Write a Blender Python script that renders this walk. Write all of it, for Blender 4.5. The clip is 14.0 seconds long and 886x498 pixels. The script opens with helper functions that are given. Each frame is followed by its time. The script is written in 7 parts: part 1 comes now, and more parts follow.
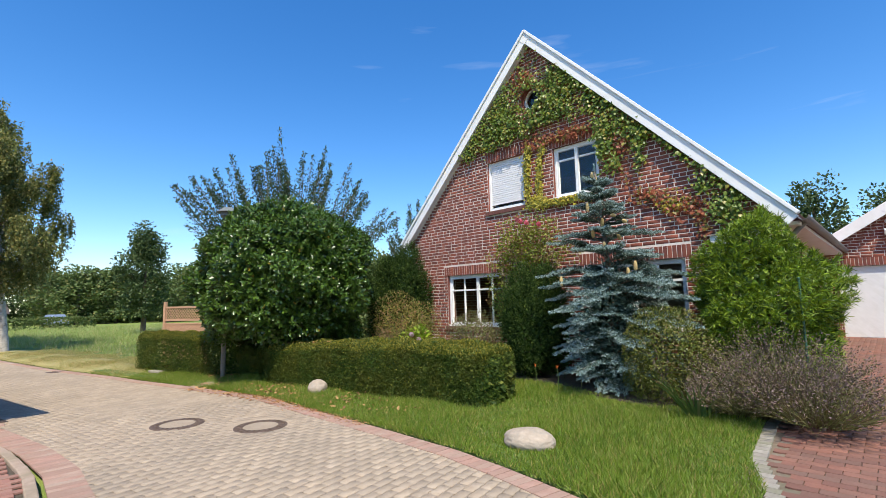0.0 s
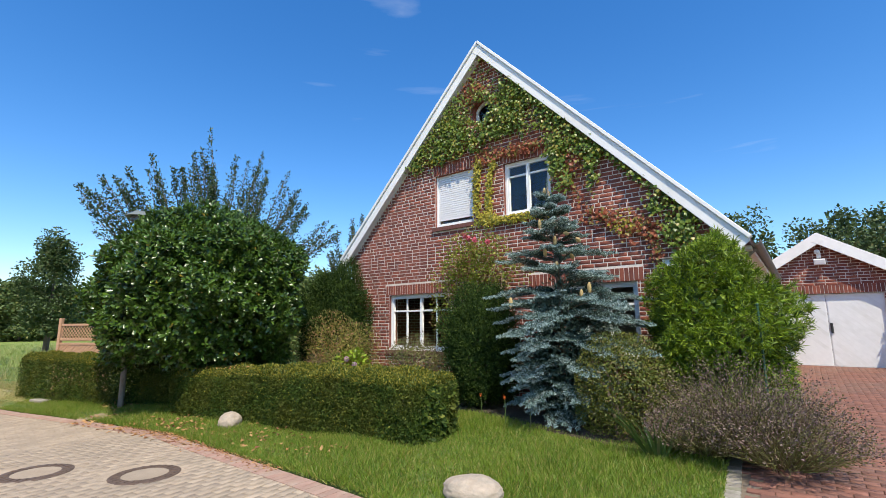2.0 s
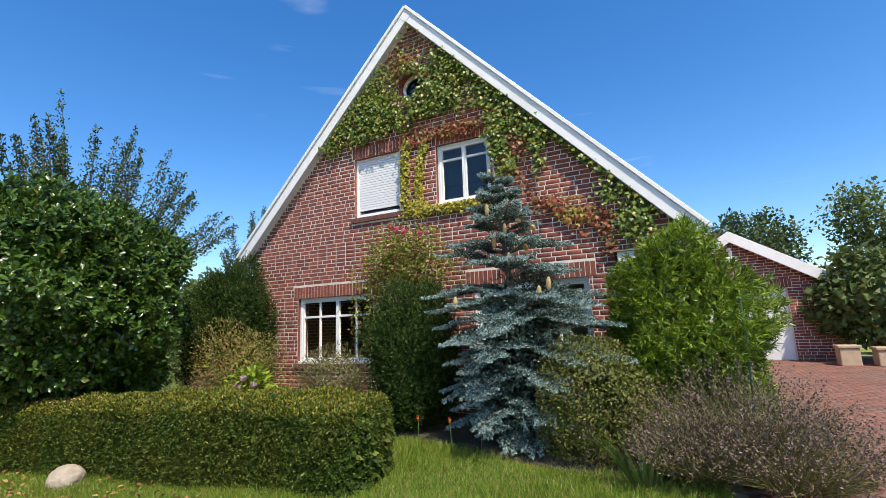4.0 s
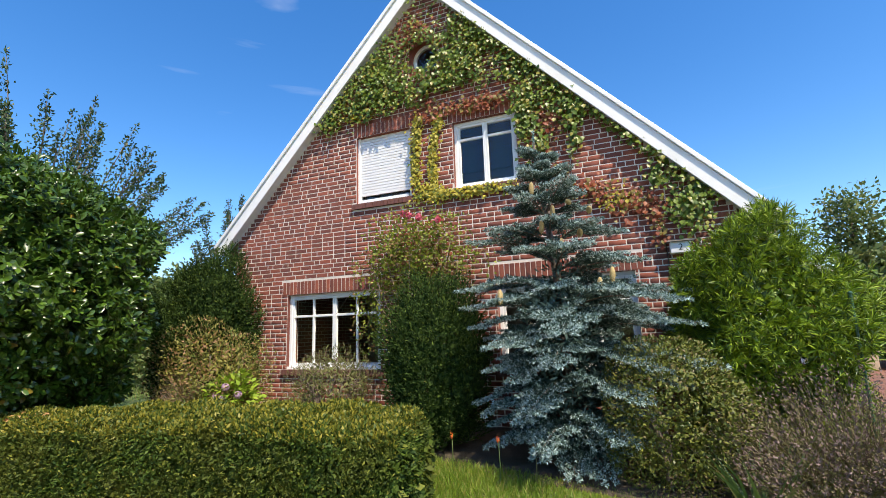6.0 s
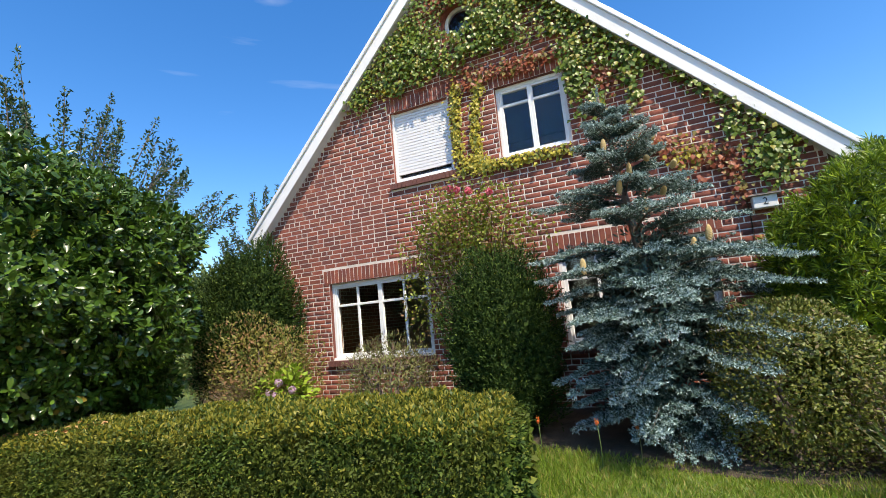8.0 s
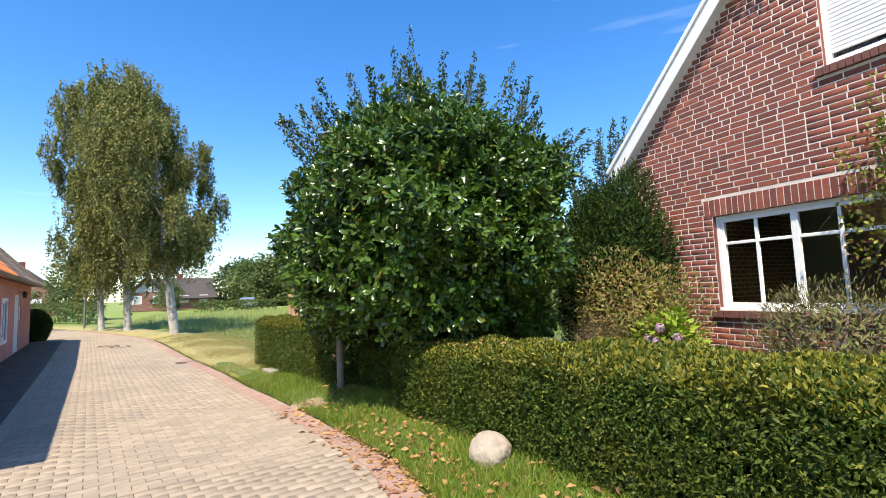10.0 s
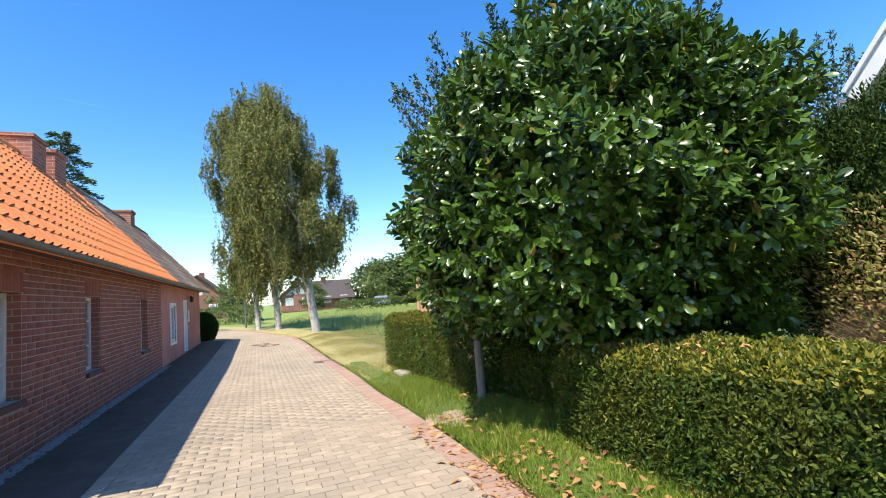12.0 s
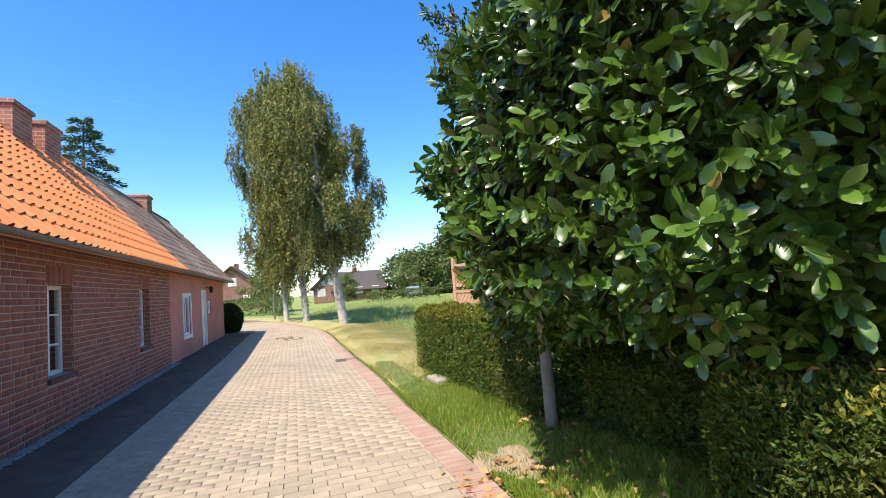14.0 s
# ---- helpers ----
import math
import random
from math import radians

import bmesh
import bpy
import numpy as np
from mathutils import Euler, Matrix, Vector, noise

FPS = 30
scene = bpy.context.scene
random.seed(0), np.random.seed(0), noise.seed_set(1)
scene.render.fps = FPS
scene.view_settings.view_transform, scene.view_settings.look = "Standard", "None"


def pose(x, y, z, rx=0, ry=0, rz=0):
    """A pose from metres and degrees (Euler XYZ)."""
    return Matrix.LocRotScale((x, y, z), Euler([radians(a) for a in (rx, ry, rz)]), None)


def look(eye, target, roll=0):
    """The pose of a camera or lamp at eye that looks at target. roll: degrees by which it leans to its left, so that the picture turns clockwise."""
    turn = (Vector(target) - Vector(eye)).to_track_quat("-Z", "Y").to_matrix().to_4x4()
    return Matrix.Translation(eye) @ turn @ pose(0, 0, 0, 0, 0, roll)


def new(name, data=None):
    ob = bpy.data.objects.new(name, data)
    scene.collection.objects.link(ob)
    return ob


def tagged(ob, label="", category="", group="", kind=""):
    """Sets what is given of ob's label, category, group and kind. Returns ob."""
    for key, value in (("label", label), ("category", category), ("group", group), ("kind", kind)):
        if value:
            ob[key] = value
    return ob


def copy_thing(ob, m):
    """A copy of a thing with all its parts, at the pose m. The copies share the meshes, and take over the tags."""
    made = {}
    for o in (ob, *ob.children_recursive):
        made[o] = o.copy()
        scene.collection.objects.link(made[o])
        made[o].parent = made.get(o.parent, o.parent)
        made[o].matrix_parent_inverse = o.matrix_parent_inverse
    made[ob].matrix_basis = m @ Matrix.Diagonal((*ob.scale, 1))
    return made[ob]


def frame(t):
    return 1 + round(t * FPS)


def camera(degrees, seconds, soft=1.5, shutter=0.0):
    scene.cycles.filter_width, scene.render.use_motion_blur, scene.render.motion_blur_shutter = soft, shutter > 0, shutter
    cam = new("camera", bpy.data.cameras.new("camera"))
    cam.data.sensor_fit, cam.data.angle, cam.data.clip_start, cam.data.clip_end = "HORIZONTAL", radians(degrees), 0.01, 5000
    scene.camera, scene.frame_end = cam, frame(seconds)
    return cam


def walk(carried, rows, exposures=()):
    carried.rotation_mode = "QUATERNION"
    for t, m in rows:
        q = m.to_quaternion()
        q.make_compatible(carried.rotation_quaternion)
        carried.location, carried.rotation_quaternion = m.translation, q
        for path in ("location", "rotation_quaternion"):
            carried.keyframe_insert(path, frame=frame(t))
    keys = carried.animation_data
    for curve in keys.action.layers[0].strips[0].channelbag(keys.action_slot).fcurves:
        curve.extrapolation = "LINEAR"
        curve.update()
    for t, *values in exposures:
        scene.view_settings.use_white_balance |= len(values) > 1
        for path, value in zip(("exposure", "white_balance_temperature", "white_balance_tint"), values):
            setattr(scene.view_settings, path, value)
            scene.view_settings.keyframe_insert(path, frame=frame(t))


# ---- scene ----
cam = camera(87.9, 14.0, soft=0.75)
EXPOSURES = [(0, 0.30, 6550, 10), (3, 0.25, 6650, 10), (6, 0.50, 6950, 11), (8, 0.53, 6950, 11), (9.2, 0.63, 6900, 11), (11.5, 0.69, 6550, 10), (14, 0.76, 6700, 10)]
PATH = [
    (0, (8.954, 2.71, 1.669), (7.563, 4.128, 1.905), -1.3),
    (0.5, (8.912, 2.7, 1.671), (7.543, 4.138, 1.918), -1.1),
    (1, (8.813, 2.792, 1.656), (7.513, 4.294, 1.887), -1.5),
    (1.5, (8.676, 3.083, 1.676), (7.414, 4.611, 1.946), -0.7),
    (2, (8.478, 3.37, 1.672), (7.268, 4.929, 1.997), -0.4),
    (2.5, (8.215, 3.646, 1.702), (7.093, 5.271, 2.017), -1.2),
    (3, (7.972, 3.962, 1.706), (6.845, 5.58, 2.043), -0.4),
    (3.5, (7.701, 4.164, 1.702), (6.703, 5.862, 2.05), -1.3),
    (3.7, (7.564, 4.245, 1.707), (6.637, 5.984, 2.048), -2.0),
    (5.8, (6.254, 4.939, 1.679), (5.481, 6.754, 2.007), -2.1),
    (6, (6.135, 4.977, 1.679), (5.387, 6.799, 2.026), -1.9),
    (6.5, (5.895, 5.006, 1.678), (5.271, 6.87, 2.047), -4.2),
    (7, (5.727, 5.103, 1.662), (5.128, 6.966, 2.077), -3.9),
    (7.5, (5.571, 5.167, 1.663), (4.946, 7.033, 2.022), -3.0),
    (8, (5.362, 5.158, 1.665), (4.563, 6.968, 1.951), -5.5),
    (8.5, (5.156, 5.177, 1.639), (4.042, 6.819, 1.887), -5.6),
    (9, (4.891, 5.274, 1.554), (3.416, 6.594, 1.847), -5.4),
    (9.2, (4.772, 5.277, 1.516), (3.22, 6.511, 1.78), -4.3),
    (11.3, (3.231, 5.565, 1.504), (1.295, 6.043, 1.66), -4.7),
    (11.5, (3.079, 5.573, 1.47), (1.138, 6.03, 1.623), -5.2),
    (12, (2.681, 5.642, 1.432), (0.73, 6.042, 1.612), -4.6),
    (12.5, (2.247, 5.641, 1.419), (0.291, 6.02, 1.592), -4.7),
    (13, (1.799, 5.689, 1.399), (-0.161, 6.051, 1.572), -4.6),
    (13.5, (1.363, 5.755, 1.394), (-0.603, 6.082, 1.559), -4.7),
    (14, (0.859, 5.793, 1.38), (-1.117, 6.057, 1.532), -4.7),
]
walk(cam, [(t, look(eye, target, roll)) for t, eye, target, roll in PATH], exposures=EXPOSURES)

# ---- sky, sun, exposure ----
world = bpy.data.worlds.new("sky")
world.use_nodes = True
scene.world = world
SUN = Vector((0.485, -0.42, 1.0)).normalized()
wn, wl = world.node_tree.nodes, world.node_tree.links
sky = wn.new("ShaderNodeTexSky")
sky.sky_type, sky.sun_disc = "NISHITA", False
sky.sun_elevation = math.asin(SUN.z)
sky.sun_rotation = math.atan2(SUN.x, SUN.y)
sky.air_density, sky.dust_density, sky.ozone_density = 1.0, 0.5, 3.0
tone = wn.new("ShaderNodeHueSaturation")
tone.inputs["Hue"].default_value, tone.inputs["Saturation"].default_value = 0.505, 1.34
wl.new(sky.outputs[0], tone.inputs["Color"])
# thin high cirrus
way = wn.new("ShaderNodeTexCoord")
turned = wn.new("ShaderNodeMapping")
turned.inputs["Rotation"].default_value, turned.inputs["Scale"].default_value = (0, radians(-6), radians(35)), (1.7, 1.7, 16)
wl.new(way.outputs["Generated"], turned.inputs[0])
wisp = wn.new("ShaderNodeTexNoise")
wisp.inputs["Scale"].default_value, wisp.inputs["Detail"].default_value, wisp.inputs["Distortion"].default_value = 1.3, 7, 0.5
wl.new(turned.outputs[0], wisp.inputs["Vector"])
thin = wn.new("ShaderNodeMapRange")
thin.inputs[1].default_value, thin.inputs[2].default_value, thin.inputs[4].default_value = 0.66, 0.90, 0.26
wl.new(wisp.outputs["Fac"], thin.inputs[0])
cirrus = wn.new("ShaderNodeMix")
cirrus.data_type = "RGBA"
cirrus.inputs[7].default_value = (5.2, 5.4, 5.6, 1)
wl.new(thin.outputs[0], cirrus.inputs[0])
wl.new(tone.outputs[0], cirrus.inputs[6])
wl.new(cirrus.outputs[2], wn["Background"].inputs[0])
wn["Background"].inputs[1].default_value = 0.188
sun = new("sun", bpy.data.lights.new("sun", "SUN"))
sun.data.energy, sun.data.angle, sun.data.color = 5.0, radians(0.53), (1.0, 0.91, 0.77)
sun.matrix_world = look(SUN * 40, (0, 0, 0))

# ---- materials ----
rng = np.random.default_rng(7)


def ramp(nt, fac, c1, c2):
    m = nt.nodes.new("ShaderNodeMix")
    m.data_type = "RGBA"
    nt.links.new(fac, m.inputs[0])
    m.inputs[6].default_value, m.inputs[7].default_value = (*c1, 1), (*c2, 1)
    return m.outputs[2]


def math_node(nt, op, a, b):
    m = nt.nodes.new("ShaderNodeMath")
    m.operation = op
    for i, v in enumerate((a, b)):
        if isinstance(v, (int, float)):
            m.inputs[i].default_value = v
        else:
            nt.links.new(v, m.inputs[i])
    return m.outputs[0]


def noise_node(nt, scale, detail=4, rough=0.6, stretch=None):
    shift = nt.nodes.new("ShaderNodeVectorMath")        # so that pieces on one mesh differ
    nt.links.new(nt.nodes.new("ShaderNodeTexCoord").outputs["Object"], shift.inputs[0])
    nt.links.new(math_node(nt, "MULTIPLY", nt.nodes.new("ShaderNodeObjectInfo").outputs["Random"], 53.0), shift.inputs[1])
    co = shift.outputs[0]
    if stretch:
        mp = nt.nodes.new("ShaderNodeMapping")
        mp.inputs["Scale"].default_value = stretch
        nt.links.new(co, mp.inputs[0])
        co = mp.outputs[0]
    n = nt.nodes.new("ShaderNodeTexNoise")
    n.inputs["Scale"].default_value, n.inputs["Detail"].default_value, n.inputs["Roughness"].default_value = scale, detail, rough
    nt.links.new(co, n.inputs["Vector"])
    return n.outputs["Fac"]


def sharpen(nt, fac, lo, hi):
    r = nt.nodes.new("ShaderNodeMapRange")
    r.inputs[1].default_value, r.inputs[2].default_value = lo, hi
    nt.links.new(fac, r.inputs[0])
    return r.outputs[0]


def piece_random(nt):
    """A random number for each loose piece, whether it is an object or an island of a joined mesh."""
    a = nt.nodes.new("ShaderNodeObjectInfo").outputs["Random"]
    b = nt.nodes.new("ShaderNodeNewGeometry").outputs["Random Per Island"]
    return math_node(nt, "FRACT", math_node(nt, "ADD", a, b), 0)


def surface(name, c1, c2, scale=3.0, rough=0.8, bump=0.3, bump_scale=60.0, c3=None, stain_scale=0.6, pieces=None, metal=0.0, spec=0.5, stretch=None, dist=0.01):
    """Noise between c1 and c2; c3: large stains; pieces: (colour, strength) by which single pieces differ."""
    m = bpy.data.materials.new(name)
    m.use_nodes = True
    nt = m.node_tree
    b = nt.nodes["Principled BSDF"]
    col = ramp(nt, sharpen(nt, noise_node(nt, scale, stretch=stretch), 0.3, 0.7), c1, c2)
    if pieces:
        mx = nt.nodes.new("ShaderNodeMix")
        mx.data_type = "RGBA"
        nt.links.new(math_node(nt, "MULTIPLY", piece_random(nt), pieces[1]), mx.inputs[0])
        nt.links.new(col, mx.inputs[6])
        mx.inputs[7].default_value = (*pieces[0], 1)
        col = mx.outputs[2]
    if c3:
        mx = nt.nodes.new("ShaderNodeMix")
        mx.data_type = "RGBA"
        nt.links.new(math_node(nt, "MULTIPLY", sharpen(nt, noise_node(nt, stain_scale, 6, 0.65), 0.48, 0.68), 0.7), mx.inputs[0])
        nt.links.new(col, mx.inputs[6])
        mx.inputs[7].default_value = (*c3, 1)
        col = mx.outputs[2]
    nt.links.new(col, b.inputs["Base Color"])
    nt.links.new(sharpen_to(nt, noise_node(nt, scale * 2), rough - 0.1, min(1, rough + 0.1)), b.inputs["Roughness"])
    b.inputs["Metallic"].default_value, b.inputs["Specular IOR Level"].default_value = metal, spec
    if bump:
        bp = nt.nodes.new("ShaderNodeBump")
        bp.inputs["Strength"].default_value, bp.inputs["Distance"].default_value = bump, dist
        nt.links.new(noise_node(nt, bump_scale, 5), bp.inputs["Height"])
        nt.links.new(bp.outputs[0], b.inputs["Normal"])
    return m


def sharpen_to(nt, fac, lo, hi):
    r = nt.nodes.new("ShaderNodeMapRange")
    r.inputs[3].default_value, r.inputs[4].default_value = lo, hi
    nt.links.new(fac, r.inputs[0])
    return r.outputs[0]


def leaf_mat(name, c1, c2, c3=None, part3=0.15, rough=0.5, trans=0.3, spec=0.4, patch=None):
    """Leaves: each leaf's own tone between c1 and c2, a share part3 of them in c3; patch: a colour that comes in clouds of about a metre."""
    m = bpy.data.materials.new(name)
    m.use_nodes = True
    nt = m.node_tree
    b = nt.nodes["Principled BSDF"]
    r = piece_random(nt)
    col = ramp(nt, r, c1, c2)
    if patch:
        mx = nt.nodes.new("ShaderNodeMix")
        mx.data_type = "RGBA"
        nt.links.new(sharpen(nt, noise_node(nt, 1.6, 3), 0.45, 0.62), mx.inputs[0])
        nt.links.new(col, mx.inputs[6])
        mx.inputs[7].default_value = (*patch, 1)
        col = mx.outputs[2]
    if c3:
        mx = nt.nodes.new("ShaderNodeMix")
        mx.data_type = "RGBA"
        nt.links.new(math_node(nt, "LESS_THAN", math_node(nt, "FRACT", math_node(nt, "MULTIPLY", r, 17.3), 0), part3), mx.inputs[0])
        nt.links.new(col, mx.inputs[6])
        mx.inputs[7].default_value = (*c3, 1)
        col = mx.outputs[2]
    nt.links.new(col, b.inputs["Base Color"])
    b.inputs["Roughness"].default_value, b.inputs["Specular IOR Level"].default_value = rough, spec
    t = nt.nodes.new("ShaderNodeBsdfTranslucent")
    nt.links.new(col, t.inputs[0])
    mix = nt.nodes.new("ShaderNodeMixShader")
    mix.inputs[0].default_value = trans
    nt.links.new(b.outputs[0], mix.inputs[1])
    nt.links.new(t.outputs[0], mix.inputs[2])
    nt.links.new(mix.outputs[0], nt.nodes["Material Output"].inputs[0])
    return m


M_BRICK = surface("red_brick", (0.235, 0.060, 0.036), (0.33, 0.10, 0.058), 9, 0.85, 0.6, 90, pieces=((0.115, 0.040, 0.032), 0.8))
M_BRICK2 = surface("orange_brick", (0.32, 0.088, 0.052), (0.41, 0.132, 0.082), 9, 0.85, 0.5, 90, pieces=((0.21, 0.06, 0.042), 0.7))


def masonry(name, c1, c2, mortar):
    """Brickwork too far off for single bricks."""
    m = bpy.data.materials.new(name)
    m.use_nodes = True
    nt = m.node_tree
    b = nt.nodes["Principled BSDF"]
    sp = nt.nodes.new("ShaderNodeSeparateXYZ")
    nt.links.new(nt.nodes.new("ShaderNodeTexCoord").outputs["Object"], sp.inputs[0])
    cb = nt.nodes.new("ShaderNodeCombineXYZ")
    nt.links.new(math_node(nt, "ADD", sp.outputs[0], sp.outputs[1]), cb.inputs[0])
    nt.links.new(sp.outputs[2], cb.inputs[1])
    t = nt.nodes.new("ShaderNodeTexBrick")
    t.inputs["Color1"].default_value, t.inputs["Color2"].default_value, t.inputs["Mortar"].default_value = (*c1, 1), (*c2, 1), (*mortar, 1)
    t.inputs["Scale"].default_value, t.inputs["Brick Width"].default_value, t.inputs["Row Height"].default_value, t.inputs["Mortar Size"].default_value = 1.0, 0.25, 0.0833, 0.007
    nt.links.new(cb.outputs[0], t.inputs["Vector"])
    mx = nt.nodes.new("ShaderNodeMix")
    mx.data_type, mx.blend_type = "RGBA", "MULTIPLY"
    mx.inputs[0].default_value = 0.6
    nt.links.new(t.outputs[0], mx.inputs[6])
    nt.links.new(ramp(nt, noise_node(nt, 2.5), (0.55, 0.5, 0.48), (1, 1, 1)), mx.inputs[7])
    nt.links.new(mx.outputs[2], b.inputs["Base Color"])
    b.inputs["Roughness"].default_value = 0.88
    return m


M_MASON = masonry("red_masonry", (0.26, 0.085, 0.055), (0.17, 0.055, 0.04), (0.5, 0.44, 0.38))
M_MASON2 = masonry("orange_masonry", (0.44, 0.17, 0.11), (0.33, 0.11, 0.075), (0.46, 0.37, 0.3))
M_BRICK_DARK = surface("dark_sill_brick", (0.12, 0.045, 0.035), (0.17, 0.07, 0.055), 9, 0.85, 0.4, 90)
M_MORTAR2 = surface("grey_mortar", (0.38, 0.29, 0.235), (0.47, 0.37, 0.305), 14, 0.95, 0.4, 150, c3=(0.36, 0.27, 0.22))
M_MORTAR = surface("pale_mortar", (0.66, 0.59, 0.51), (0.78, 0.71, 0.63), 14, 0.95, 0.4, 150, c3=(0.42, 0.35, 0.29))
M_WHITE = surface("white_paint", (0.76, 0.76, 0.74), (0.82, 0.82, 0.80), 5, 0.45, 0.05, 40, c3=(0.68, 0.68, 0.64), stain_scale=1.2)
M_SHUTTER = surface("white_slats", (0.72, 0.72, 0.72), (0.78, 0.78, 0.77), 8, 0.4, 0.03)
M_SALMON = surface("salmon_render", (0.52, 0.20, 0.155), (0.58, 0.235, 0.185), 4, 0.9, 0.3, 80, c3=(0.38, 0.14, 0.11))
M_TILE = surface("orange_tile", (0.80, 0.25, 0.075), (0.86, 0.31, 0.10), 6, 0.7, 0.15, 60, pieces=((0.74, 0.22, 0.065), 0.6))
M_TILE_OLD = surface("weathered_tile", (0.16, 0.12, 0.10), (0.28, 0.20, 0.15), 5, 0.9, 0.4, 60, c3=(0.30, 0.28, 0.22), pieces=((0.12, 0.075, 0.06), 0.8))
M_TILE_DARK = surface("dark_tile", (0.055, 0.045, 0.042), (0.085, 0.07, 0.065), 4, 0.8, 0.2)
M_SLATE = surface("roof_tile", (0.20, 0.09, 0.065), (0.26, 0.12, 0.09), 4, 0.85, 0.3)
M_ZINC = surface("grey_zinc", (0.15, 0.14, 0.13), (0.21, 0.20, 0.185), 6, 0.6, 0.1, metal=0.3)
M_IRON = surface("cast_iron", (0.11, 0.075, 0.055), (0.19, 0.135, 0.10), 12, 0.65, 0.6, 50, metal=0.4)
M_CONCRETE = surface("concrete", (0.40, 0.37, 0.33), (0.50, 0.47, 0.42), 8, 0.9, 0.4, 80, c3=(0.32, 0.30, 0.26))
M_EDGE = surface("edging_stone", (0.25, 0.23, 0.19), (0.38, 0.35, 0.29), 8, 0.92, 0.6, 60, c3=(0.16, 0.17, 0.09), stain_scale=3, pieces=((0.22, 0.19, 0.15), 0.8))
M_PAVER = surface("concrete_paver", (0.365, 0.285, 0.198), (0.475, 0.383, 0.278), 7, 0.92, 0.8, 110, pieces=((0.30, 0.245, 0.18), 0.7), c3=(0.27, 0.222, 0.162), stain_scale=0.45)
M_JOINT = surface("joint_sand", (0.14, 0.11, 0.078), (0.23, 0.185, 0.132), 18, 0.97, 0.5, 120, c3=(0.09, 0.10, 0.05), stain_scale=0.8)
M_PINK = surface("pink_paver", (0.34, 0.195, 0.145), (0.43, 0.27, 0.205), 8, 0.92, 0.6, 100, pieces=((0.30, 0.20, 0.15), 0.9), c3=(0.42, 0.345, 0.26), stain_scale=1.1)
M_FOOTWAY = surface("footway_brick", (0.29, 0.135, 0.098), (0.38, 0.20, 0.148), 8, 0.9, 0.6, 100, pieces=((0.24, 0.12, 0.09), 0.9), c3=(0.32, 0.22, 0.16), stain_scale=0.9)
M_KERB = surface("worn_kerb", (0.30, 0.225, 0.165), (0.40, 0.31, 0.235), 9, 0.92, 0.6, 60, c3=(0.22, 0.19, 0.12), stain_scale=2)
M_REDPAVE = surface("red_paver", (0.20, 0.083, 0.055), (0.29, 0.13, 0.088), 8, 0.9, 0.5, 100, pieces=((0.15, 0.075, 0.055), 0.9), c3=(0.17, 0.115, 0.085))
# lamp post: laurel's shade put into the colour, darker than its concrete
M_POST = surface("shaded_post", (0.15, 0.14, 0.12), (0.22, 0.205, 0.18), 9, 0.9, 0.3, 60)
M_ASPHALT = surface("dark_paving", (0.075, 0.053, 0.038), (0.13, 0.094, 0.068), 5, 0.9, 0.7, 90, c3=(0.05, 0.04, 0.032), stain_scale=1.4)
M_SOIL = surface("soil", (0.05, 0.037, 0.025), (0.09, 0.065, 0.045), 6, 0.97, 0.8, 40, c3=(0.06, 0.06, 0.03), dist=0.03)
M_GROUND = surface("field_grass", (0.16, 0.23, 0.04), (0.24, 0.30, 0.065), 1.2, 0.95, 0.8, 25, c3=(0.26, 0.25, 0.09), stain_scale=0.08, dist=0.05)
M_LAWN = surface("lawn_soil", (0.07, 0.12, 0.02), (0.12, 0.17, 0.035), 3.0, 0.95, 0.8, 60, c3=(0.13, 0.135, 0.05), stain_scale=0.7, dist=0.02)
M_DRYGRASS = surface("mown_verge", (0.29, 0.25, 0.095), (0.38, 0.33, 0.14), 2.5, 0.95, 0.8, 60, c3=(0.18, 0.22, 0.06), stain_scale=0.6, dist=0.02)
M_STONE = surface("granite_boulder", (0.33, 0.27, 0.20), (0.44, 0.365, 0.28), 12, 0.85, 0.6, 60, c3=(0.27, 0.25, 0.20), stain_scale=9)
M_BARK = surface("bark", (0.10, 0.075, 0.055), (0.17, 0.13, 0.10), 14, 0.95, 0.9, 50, stretch=(1, 1, 0.25))
M_BIRCH = surface("birch_bark", (0.42, 0.40, 0.36), (0.56, 0.54, 0.49), 9, 0.85, 0.4, 40, c3=(0.10, 0.09, 0.08), stain_scale=5, stretch=(1, 1, 3))
M_TWIG = surface("dry_twig", (0.22, 0.15, 0.10), (0.30, 0.22, 0.15), 20, 0.95, 0.3)
M_WOOD = surface("fence_wood", (0.42, 0.25, 0.15), (0.54, 0.34, 0.21), 5, 0.8, 0.3, 30, stretch=(1, 1, 8))
M_CONE = surface("spruce_cone", (0.46, 0.33, 0.13), (0.56, 0.42, 0.19), 60, 0.8, 0.8, 90)
M_POT = surface("terracotta", (0.42, 0.30, 0.19), (0.50, 0.38, 0.26), 8, 0.9, 0.3)
M_LAMP = surface("lamp_grey_green", (0.14, 0.16, 0.15), (0.18, 0.20, 0.19), 8, 0.5, 0.1)
M_SAND = surface("bare_sand", (0.29, 0.205, 0.14), (0.39, 0.29, 0.205), 9, 0.97, 0.8, 70, c3=(0.26, 0.22, 0.12), stain_scale=3)
M_STAKE = surface("green_coated_metal", (0.02, 0.07, 0.04), (0.03, 0.10, 0.055), 8, 0.45, 0.05)
M_BLACK = surface("black_fitting", (0.02, 0.02, 0.02), (0.035, 0.035, 0.035), 8, 0.5, 0.05)
M_CURTAIN = surface("pale_curtain", (0.46, 0.42, 0.37), (0.54, 0.50, 0.45), 9, 0.9, 0.2, 30, stretch=(6, 1, 0.3))
